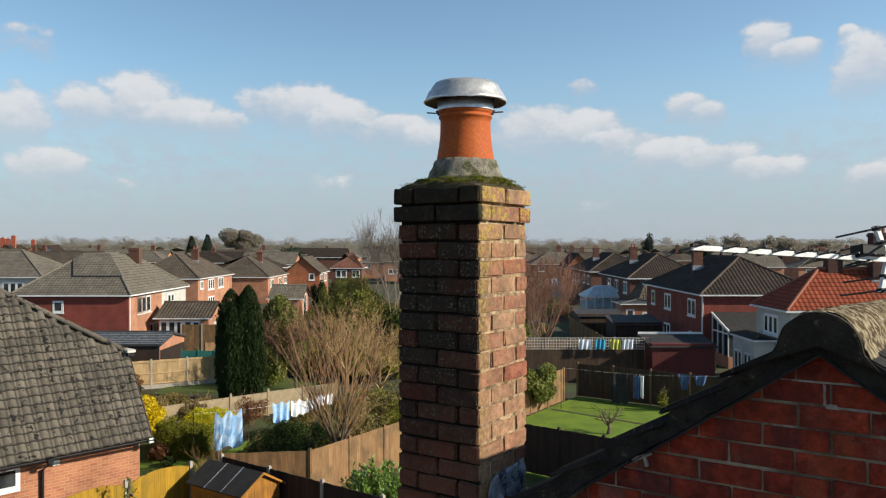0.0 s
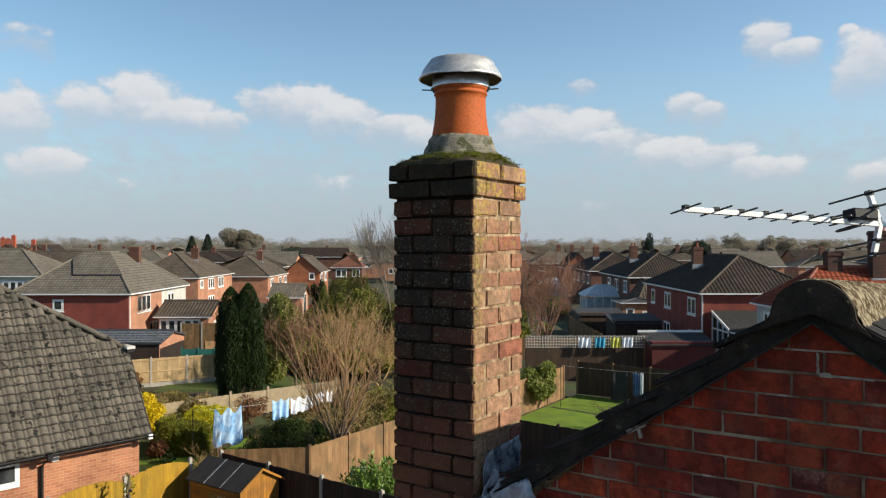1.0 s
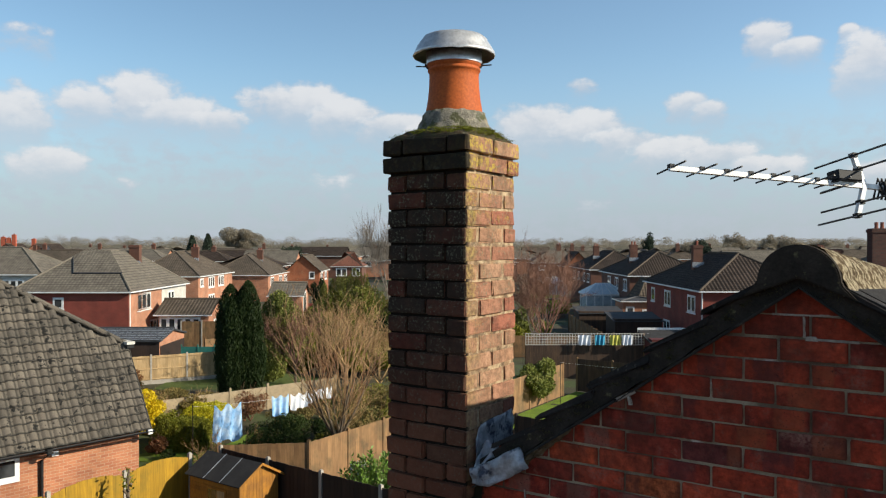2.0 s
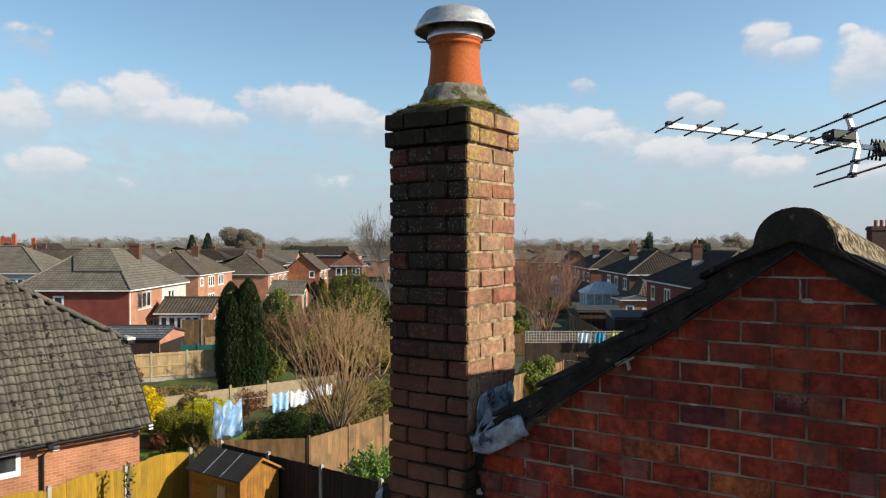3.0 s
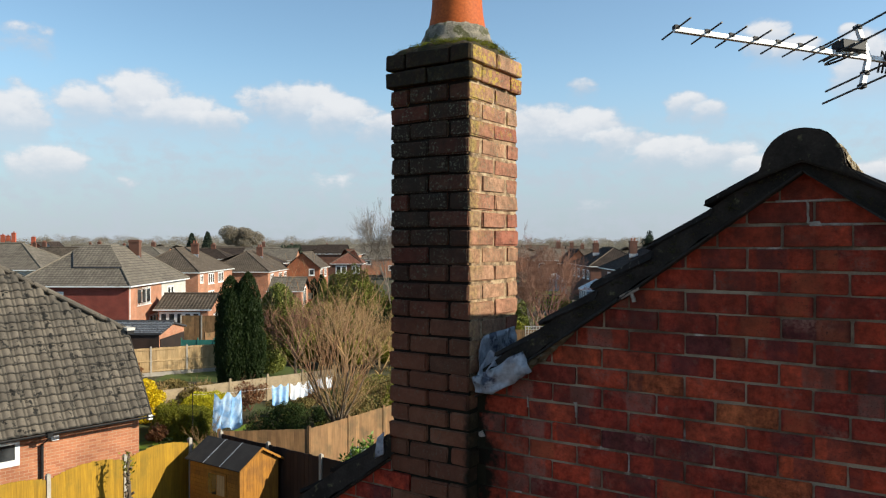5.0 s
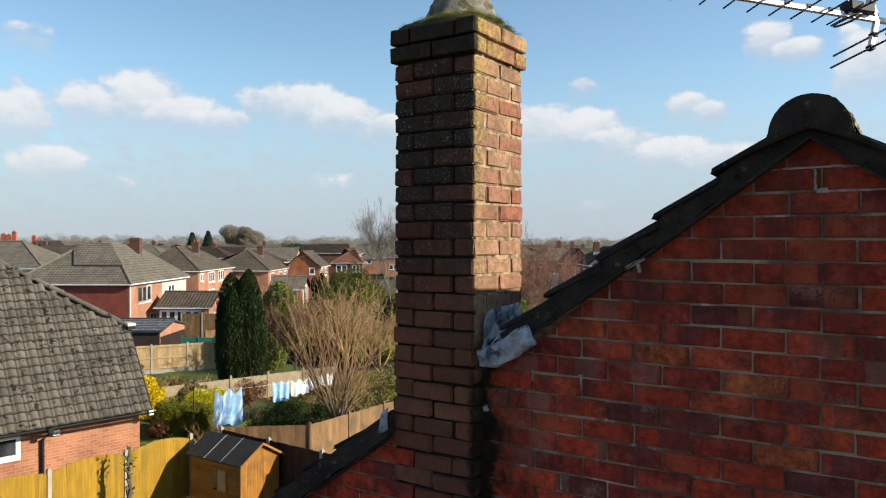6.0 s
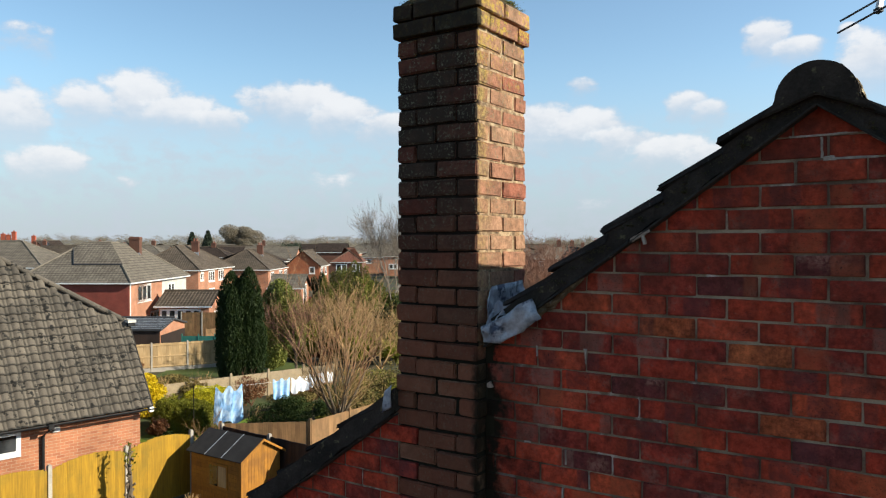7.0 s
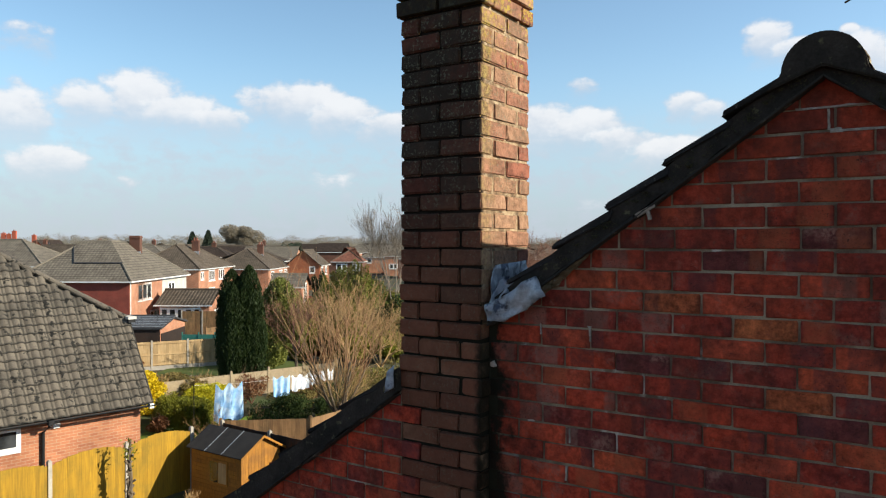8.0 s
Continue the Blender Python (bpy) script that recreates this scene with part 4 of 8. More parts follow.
    for side in (-1, 1):
        xe = x0 - 0.28 if side < 0 else x1 + 0.28
        rows = Shape()
        n = int(abs(xe - RIDGE_X) / gauge) + 1
        for k in range(n):
            xa = RIDGE_X + side * (0.108 + gauge * (k - 1)) if k else RIDGE_X
            xb = RIDGE_X + side * (0.108 + gauge * k)
            up = 0.018
            za, zb = roof_z(xa), roof_z(xb)
            yv = -0.014 if side < 0 and xb < -0.45 else 0.025
            y0 = yv + 0.29
            # verge tile, a piece of its own, then the rest of the row
            def tile(ya, yb, shape, jit=0.0):
                ring = [(xa - side * 0.03, ya, za - 0.012 + jit), (xb, ya, zb + up * 0.5 + jit), (xb, ya, zb - 0.016 + jit), (xa - side * 0.03, ya, za - 0.05 + jit)]
                return shape.solid([(x, y, z - SAG * ya) for x, y, z in ring], (0, yb - ya, -SAG * (yb - ya)))
            if (-0.5 < min(xa, xb) < 0.02 or -0.5 < max(xa, xb) < 0.02):
                tile(0.46, HOUSE_D + 0.1, rows)
                continue
            jit = rng.uniform(-0.006, 0.004) if xb > -0.45 else -0.012 + rng.uniform(-0.003, 0.003)
            vt = softened(tile(yv + rng.uniform(-0.016, 0.016), y0, Shape(), jit), "verge_tile", M_VERGE, 0.006, 2)
            for q in vt.vertices:
                q.co += Vector((rng.uniform(-1, 1), rng.uniform(-1, 1), rng.uniform(-1, 1))) * 0.0055
            part("verge_tile", vt, None, roof)
            tile(y0 + 0.006, HOUSE_D + 0.1, rows)
        tagged(part("tile_rows", rows, M_VERGE, roof), kind="stuff")
        # bedding and undercloak along the verge
        stretches = ((RIDGE_X, 0.02), (-0.452, x0 - 0.2)) if side < 0 else ((RIDGE_X, x1 + 0.2),)
        for xa, xb in stretches:
            yv = -0.042 if xa < 0 else 0.03
            sag = 0.03 if xa < 0 else 0.0
            m = 120
            bed = Shape()
            tops, lows = [], []
            for i in range(m + 1):
                x = xa + (xb - xa) * i / m
                tops.append((x, yv + 0.012, roof_z(x) - (0.008 if xa < 0 else 0.03) - sag))
                lows.append((x, yv + 0.004 + 0.012 * noise.noise(Vector((x * 14, 0, 1))), roof_z(x) - 0.128 - sag + 0.014 * noise.noise(Vector((x * 12, 3, 0)))))
            back = [(p[0], p[1] + 0.1, p[2]) for p in tops]
            backl = [(p[0], p[1] + 0.1, p[2]) for p in lows]
            for i in range(m):
                bed.poly((tops[i], tops[i + 1], lows[i + 1], lows[i])).poly((lows[i], lows[i + 1], backl[i + 1], backl[i])).poly((tops[i], back[i], back[i + 1], tops[i + 1])).poly((back[i], backl[i], backl[i + 1], back[i + 1]))
            bed.poly((tops[0], lows[0], backl[0], back[0])).poly((tops[m], back[m], backl[m], lows[m]))
            part("verge_bedding", bed, M_RIDGEEND, roof, "blackened mortar bedding under the verge tiles")
            pieces = max(1, int(abs(xb - xa) / 0.5))
            for i in range(pieces):
                pa, pb = xa + (xb - xa) * i / pieces, xa + (xb - xa) * (i + 1) / pieces - 0.004 * (1 if xb > xa else -1)
                dz = -0.131 - sag + rng.uniform(-0.004, 0.004)
                yy = yv - 0.016 + rng.uniform(-0.005, 0.005)
                droop = rng.uniform(-0.010, 0.004)
                strip = Shape().solid([(pa, yy, roof_z(pa) + dz), (pb, yy, roof_z(pb) + dz + droop), (pb, yy, roof_z(pb) + dz + droop - 0.011), (pa, yy, roof_z(pa) + dz - 0.011)], (0, 0.12, 0))
                chipped = softened(strip, "undercloak", M_UNDER, 0.003, 2)
                for q in chipped.vertices:
                    q.co += Vector((0, noise.noise(q.co * 31 + Vector((i, 0, 0))), noise.noise(q.co * 43))) * 0.007
                part("undercloak", chipped, None, roof, "thin slate undercloak strip")
    # a torn dab of pale pointing under the undercloak, and lime along the topmost joints
    for px, py, pz, w, hgt, lean in ((0.758, 0.022, 7.480, 0.085, 0.015, 31), (0.772, 0.024, 7.464, 0.011, 0.040, 14), (1.415, WALL_R, 7.839, 0.22, 0.008, 1), (1.56, WALL_R, 7.835, 0.07, 0.014, -35), (1.411, WALL_R, 7.795, 0.0085, 0.074, 1),
                                     (1.435, WALL_R, 7.752, 0.04, 0.016, 4), (1.51, WALL_R, 7.751, 0.16, 0.008, -1), (0.502, WALL_R, 6.962, 0.0085, 0.062, 2), (0.500, WALL_R, 6.992, 0.02, 0.008, 4),
                                     (0.410, WALL_R, 6.512, 0.007, 0.062, 1), (0.394, WALL_R, 6.345, 0.007, 0.062, -2), (0.519, WALL_R, 6.425, 0.006, 0.056, 1), (0.269, WALL_R, 6.969, 0.006, 0.05, 0), (0.223, WALL_R, 6.556, 0.03, 0.008, 3), (0.03, WALL_R - 0.008, 6.79, 0.022, 0.026, 20)):
        b = bmesh.new()
        bmesh.ops.create_cube(b, size=1.0)
        bmesh.ops.subdivide_edges(b, edges=b.edges[:], cuts=4, use_grid_fill=True)
        for v in b.verts:
            q = Vector((v.co.x * w, v.co.y * 0.012, v.co.z * hgt))
            v.co = q + Vector((noise.noise(q * 60 + Vector((px * 9, 0, 0))) * min(0.006, w * 0.3), 0.002 * noise.noise(q * 90), noise.noise(q * 55 + Vector((0, px * 7, 3))) * min(0.006, hgt * 0.3)))
        dab = bpy.data.meshes.new("pointing")
        b.to_mesh(dab)
        b.free()
        dab.materials.append(M_LIME)
        part("pointing", dab, None, right, "dab of pale lime pointing", m=pose(px, py + 0.004, pz, 0, -lean, 0))
    # loose olive-grey bedding squeezed out below the verge where it runs into the stack
    lumps = bmesh.new()
    for _ in range(34):
        x = 0.27 + 0.20 * rng.random() ** 1.2
        at = Vector((x, WALL_R - 0.006 - 0.02 * rng.random(), roof_z(x) - 0.138 - 0.040 * rng.random() * (0.52 - x) / 0.25))
        got = bmesh.ops.create_icosphere(lumps, subdivisions=2, radius=rng.uniform(0.012, 0.024), matrix=Matrix.Translation(at) @ Matrix.Rotation(-math.atan(SLOPE), 4, "Y") @ Matrix.Diagonal((1.7, 0.8, 0.7, 1.0)))
        for v in got["verts"]:
            v.co += Vector((noise.noise(v.co * 50), noise.noise(v.co * 50 + Vector((5, 0, 0))), noise.noise(v.co * 50 + Vector((0, 7, 0))))) * 0.009
    crumbs = bpy.data.meshes.new("loose_mortar")
    lumps.to_mesh(crumbs)
    lumps.free()
    crumbs.materials.append(M_CRUMB)
    tagged(part("loose_mortar", crumbs, None, roof, "crumbling olive-grey mortar under the verge"), kind="stuff")
    # moss and grit lodged along the verge
    nr = np.random.default_rng(12)
    clumps = []
    for _ in range(240):
        x = nr.uniform(0.03, 2.6) if nr.random() < 0.75 else nr.uniform(-2.3, -0.47)
        yv = -0.02 if x < 0 else 0.03
        c = np.array((x, yv + 0.004 + abs(nr.normal()) * 0.008, roof_z(x) - nr.uniform(0.065, 0.11) - (0.0 if x > 0 else 0.03)))
        clumps.append(c + nr.normal(size=(46, 3)) * np.array((0.010, 0.008, 0.005)) * nr.uniform(0.4, 1.7))
    tagged(part("moss", quads("moss", leaves(np.concatenate(clumps), 0.003, nr, 1.3), M_DARKMOSS), None, roof, "dark moss lodged along the verge"), kind="stuff")
    # ridge tiles: half-round, bedded, with lichen and moss; the first end is filled with mortar
    def ridge_piece(ya, yb, end):
        s, n, r = Shape(), 40, 0.138
        zc = RIDGE_Z - 0.115
        prof = [(-0.205, -0.072), (-0.172, -0.04)] + [(-r * math.cos(math.pi * (0.04 + 0.92 * i / n)), r * math.sin(math.pi * (0.04 + 0.92 * i / n))) for i in range(n + 1)] + [(0.172, -0.04), (0.205, -0.072)]
        steps = max(2, int((yb - ya) / 0.01))
        base = len(s.v)
        for j in range(steps + 1):
            y = ya + (yb - ya) * j / steps
            for px, pz in prof:
                w = 1 + 0.05 * noise.noise(Vector((px * 16, y * 14, pz * 16))) + 0.045 * noise.noise(Vector((px * 55, y * 55, pz * 55)))
                s.v.append((RIDGE_X + px * w, y, zc + pz * w - SAG * max(0.0, y - 0.045)))
        q = len(prof)
        for j in range(steps):
            for i in range(q - 1):
                s.f.append((base + j * q + i, base + j * q + i + 1, base + (j + 1) * q + i + 1, base + (j + 1) * q + i))
                s.uv += [(0.0, 0.0)] * 4
        for j in ((steps,) if end else (0, steps)):
            ring = [s.v[base + j * q + i] for i in range(q)]
            s.poly(ring + [(RIDGE_X, ring[0][1], RIDGE_Z - 0.2)])
        return s
    part("ridge_tile", ridge_piece(0.045, 0.47, True), M_RIDGE, roof, "half-round ridge tile crusted with lichen", True)
    for k in range(20):
        ya = 0.475 + k * 0.45
        if ya < HOUSE_D - 0.2:
            part("ridge_tile", ridge_piece(ya, ya + 0.445, False), M_RIDGE, roof, "half-round ridge tile crusted with lichen", True)
    s = Shape()
    ring = []
    for i in range(25):
        a = math.pi * i / 24
        ring.append((RIDGE_X - 0.138 * math.cos(a), 0.0, RIDGE_Z - 0.118 + 0.139 * math.sin(a)))
    ring += [(RIDGE_X + 0.19, 0.0, RIDGE_Z - 0.175), (RIDGE_X, 0.0, RIDGE_Z - 0.10), (RIDGE_X - 0.19, 0.0, RIDGE_Z - 0.175)]
    s.solid(ring, (0, 0.055, 0))
    part("ridge_end", softened(s, "ridge_end", M_RIDGEEND, 0.006, 2), None, roof, "dark mortar filling the ridge end")
    return house


house = build_house()


# ---------------------------------------------------------------- the chimney
def build_chimney():
    rng = random.Random(9)
    W = 0.448
    FULL = Matrix.Diagonal((1.015, 1.055, 1.0, 1.0))      # a little broader than two bricks, and deeper than broad
    ch = thing("chimney", "tall weathered square brick chimney with lichen and moss", "chimney")
    # flue core, set back so that the bed joints are recessed
    core = Shape().box(-W * 1.015 + 0.008, 0.017, 4.6, -0.0065, W * 1.055 - 0.008, TOP + 2 * COURSE - 0.02)
    part("core", core, M_DARKMORTAR, ch, "recessed mortar joints, painted black on the shaded front")
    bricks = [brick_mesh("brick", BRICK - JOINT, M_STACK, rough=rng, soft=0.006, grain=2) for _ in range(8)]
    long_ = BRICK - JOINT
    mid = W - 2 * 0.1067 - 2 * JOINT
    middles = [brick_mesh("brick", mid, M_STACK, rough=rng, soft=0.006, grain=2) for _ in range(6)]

    def course(z, kind, out, jit):
        lo, hi = -out, W + out
        c = W / 2
        L = (W + 2 * out - JOINT) / 2
        big = brick_mesh("brick", L, M_STACK, rough=rng) if out else None
        mm = brick_mesh("brick", W + 2 * out - 2 * 0.1067 - 2 * JOINT, M_STACK, rough=rng) if out else None
        # bricks are laid for a front along x; the other kind of course is the same turned by 90 degrees
        laid = []
        for y, turn in ((lo, 0), (hi, 180)):
            for sx in (-1, 1):
                laid.append((big or rng.choice(bricks), c + sx * (L + JOINT) / 2, y, turn))
        for x, turn in ((hi, 90), (lo, -90)):
            laid.append((mm or rng.choice(middles), x, c, turn))
        for n, (mesh, x, y, turn) in enumerate(laid):
            # in the toothed courses the gable's own brick takes this one's place
            if z < TOOTHED and kind and n == 2:
                continue
            m = pose(x, y, 0, 0, 0, turn)
            if kind:
                m = pose(c, c, 0, 0, 0, 90) @ pose(-c, -c, 0) @ m
            m = FULL @ pose(-W, 0, z) @ m @ pose(rng.uniform(-jit, jit) * 0.4, rng.uniform(-jit, jit * 0.6), rng.uniform(-jit, jit) * 0.4, rng.uniform(-0.8, 0.8), rng.uniform(-0.5, 0.5), rng.uniform(-0.9, 0.9))
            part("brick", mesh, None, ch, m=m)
    course(TOP + 1.5 * COURSE, 1, 0.017, 0.003)
    course(TOP + 0.5 * COURSE, 0, 0.017, 0.003)
    for k in range(36):
        course(TOP - (k + 0.5) * COURSE, (k + 1) % 2, 0.0, 0.0055 if k < 15 else 0.011)
    # sloping mortar flaunching with moss, and the collar round the pot
    cx, cy, zt = -W / 2 + 0.008, W / 2 + 0.012, TOP + 2 * COURSE
    bx, by = -W * 0.5075, W * 0.5275
    s = Shape()
    n, rows = 64, 10
    for j in range(rows + 1):
        f = j / rows
        for k in range(n):
            a = 2 * math.pi * (k + 0.5) / n
            c, d = math.cos(a), math.sin(a)
            sq = 0.236 / max(abs(c), abs(d))
            r = sq * (1 - f) + 0.185 * f
            z = zt - 0.008 + 0.056 * f ** 0.6 + 0.02 * noise.noise(Vector((c * r * 28, d * r * 28, 0.3))) * (1 if j else 0.4)
            s.v.append(((bx + c * r) * (1 - f) + (cx + c * r) * f, (by + d * r * 1.035) * (1 - f) + (cy + d * r) * f, z))
    for j in range(rows):
        for k in range(n):
            s.f.append((j * n + k, j * n + (k + 1) % n, (j + 1) * n + (k + 1) % n, (j + 1) * n + k))
            s.uv += [(0.0, 0.0)] * 4
    part("flaunching", s, M_MOSSY, ch, "sloping mortar top covered with moss", True)
    collar = Shape().lathe([(0.205, zt + 0.02), (0.199, zt + 0.038), (0.186, zt + 0.062), (0.176, zt + 0.085), (0.166, zt + 0.11), (0.158, zt + 0.13), (0.150, zt + 0.143), (0.138, zt + 0.142)], cx, cy, 80, 0.06)
    part("collar", collar, M_FLAUNCH, ch, "rough grey mortar collar with lichen", True)
    nr = np.random.default_rng(3)
    # moss cushions on the ledge
    pts = []
    for _ in range(230):
        a = nr.uniform(0, 2 * math.pi)
        sq = 0.222 / max(abs(math.cos(a)), abs(math.sin(a)))
        f = nr.uniform(0.10, 0.92)
        r = sq * (1 - f) + 0.19 * f
        c = np.array((cx + math.cos(a) * r, cy + math.sin(a) * r, zt - 0.006 + 0.056 * f ** 0.6))
        q = nr.normal(size=(90, 3)) * np.array((0.013, 0.013, 0.0032)) * nr.uniform(0.4, 1.5)
        q[:, 2] = np.abs(q[:, 2])
        pts.append(c + q)
    moss = quads("moss", leaves(np.concatenate(pts), 0.0024, nr, 1.1), M_MOSSLEAF)
    tagged(part("moss", moss, None, ch, "green and brown moss cushions"), kind="stuff")
    # the clay pot
    z0 = zt + 0.10
    pot = [(0.146, z0), (0.145, z0 + 0.035), (0.139, z0 + 0.07), (0.131, z0 + 0.115), (0.126, z0 + 0.165), (0.124, z0 + 0.22), (0.1245, z0 + 0.247), (0.131, z0 + 0.25), (0.1325, z0 + 0.256), (0.131, z0 + 0.262),
           (0.127, z0 + 0.265), (0.1275, z0 + 0.270), (0.134, z0 + 0.274), (0.1355, z0 + 0.284), (0.133, z0 + 0.296), (0.126, z0 + 0.30), (0.108, z0 + 0.30), (0.105, z0 + 0.2)]
    p = part("chimney_pot", Shape().lathe(pot, cx, cy, 72), M_CLAY, ch, "orange terracotta chimney pot", True)
    # the metal cowl
    zc = z0 + 0.292
    band = Shape().lathe([(0.140, zc - 0.006), (0.141, zc + 0.012), (0.139, zc + 0.016), (0.139, zc + 0.05), (0.136, zc + 0.05), (0.136, zc - 0.006), (0.140, zc - 0.006)], cx, cy, 64)
    cowl = part("cowl", Shape().lathe([(0.204, zc + 0.034), (0.2065, zc + 0.038), (0.200, zc + 0.052), (0.186, zc + 0.080), (0.171, zc + 0.107), (0.164, zc + 0.118), (0.154, zc + 0.128), (0.142, zc + 0.133), (0.12, zc + 0.136), (0.06, zc + 0.138), (0.001, zc + 0.138)], cx, cy, 72, 0.03), M_ALU, ch, "dented grey aluminium cowl", True)
    part("cowl_underside", Shape().lathe([(0.203, zc + 0.035), (0.17, zc + 0.046), (0.141, zc + 0.050), (0.001, zc + 0.052)], cx, cy, 64), M_STEEL, cowl, "dark underside of the cowl", True)
    part("band", band, M_ALU, cowl, "aluminium fixing band", True)
    for a, l in ((radians(-146), 0.062), (radians(24), 0.058)):
        x, y = cx + 0.13 * math.cos(a), cy + 0.13 * math.sin(a)
        part("bolt", Shape().tube([(x, y, zc - 0.014), (x + l * math.cos(a), y + l * math.sin(a), zc - 0.012)], 0.0035, 6), M_STEEL, cowl, "dark fixing bolt")
        part("bolt_head", Shape().tube([(x, y, zc - 0.024), (x + 0.012 * math.cos(a), y + 0.012 * math.sin(a), zc - 0.002)], 0.008, 6), M_STEEL, cowl)
    # lead flashings
    def sheet(ring, normal, seed, thick=0.004, crumple=0.012):
        b = bmesh.new()
        vs = [b.verts.new(p) for p in ring]
        b.faces.new(vs)
        bmesh.ops.triangulate(b, faces=b.faces[:])
        bmesh.ops.subdivide_edges(b, edges=b.edges[:], cuts=7, use_grid_fill=True)
        nv = Vector(normal)
        for v in b.verts:
            v.co += nv * crumple * (0.6 + noise.noise(v.co * 11 + Vector((seed, 0, 0))) + 0.6 * noise.noise(v.co * 27 + Vector((seed, 4, 0))) - 0.7 * abs(noise.noise(v.co * 19 + Vector((seed, 0, 8)))))
        r = bmesh.ops.extrude_face_region(b, geom=b.faces[:])
        for v in [g for g in r["geom"] if isinstance(g, bmesh.types.BMVert)]:
            v.co -= nv * thick
        bmesh.ops.recalc_face_normals(b, faces=b.faces)
        m = bpy.data.meshes.new("flashing")
        b.to_mesh(m)
        b.free()
        m.polygons.foreach_set("use_smooth", [True] * len(m.polygons))
        m.materials.append(M_LEAD)
        return m
    part("flashing", sheet([(0.006, 0.06, 7.16), (0.006, 0.105, 7.245), (0.006, 0.43, 7.262), (0.006, 0.43, 7.08), (0.006, 0.15, 7.05), (0.006, 0.085, 6.97), (0.006, 0.065, 7.0)], (1, 0, 0), 1, 0.004, 0.018), None, ch, "crumpled grey lead flashing")
    part("flashing", sheet([(0.03, 0.015, 6.995), (0.03, 0.015, 7.065), (0.13, 0.005, 7.115), (0.285, -0.002, 7.205), (0.335, 0.0, 7.12), (0.12, 0.012, 6.995)], (0, -1, 0.2), 5, 0.004, 0.03), None, ch, "crumpled grey lead flashing")
    part("flashing", sheet([(0.035, 0.02, 7.07), (0.10, 0.0, 7.085), (0.15, 0.06, 7.15), (0.04, 0.12, 7.16)], (0.4, -0.5, 0.7), 9, 0.004, 0.06), None, ch, "crumpled grey lead flashing")
    part("flashing", sheet([(-0.515, -0.045, 6.615), (-0.462, -0.045, 6.645), (-0.462, -0.045, 6.755), (-0.50, -0.045, 6.72)], (0, -1, 0), 13, 0.004, 0.008), None, ch, "small grey lead flashing")
    return ch


chimney = build_chimney()


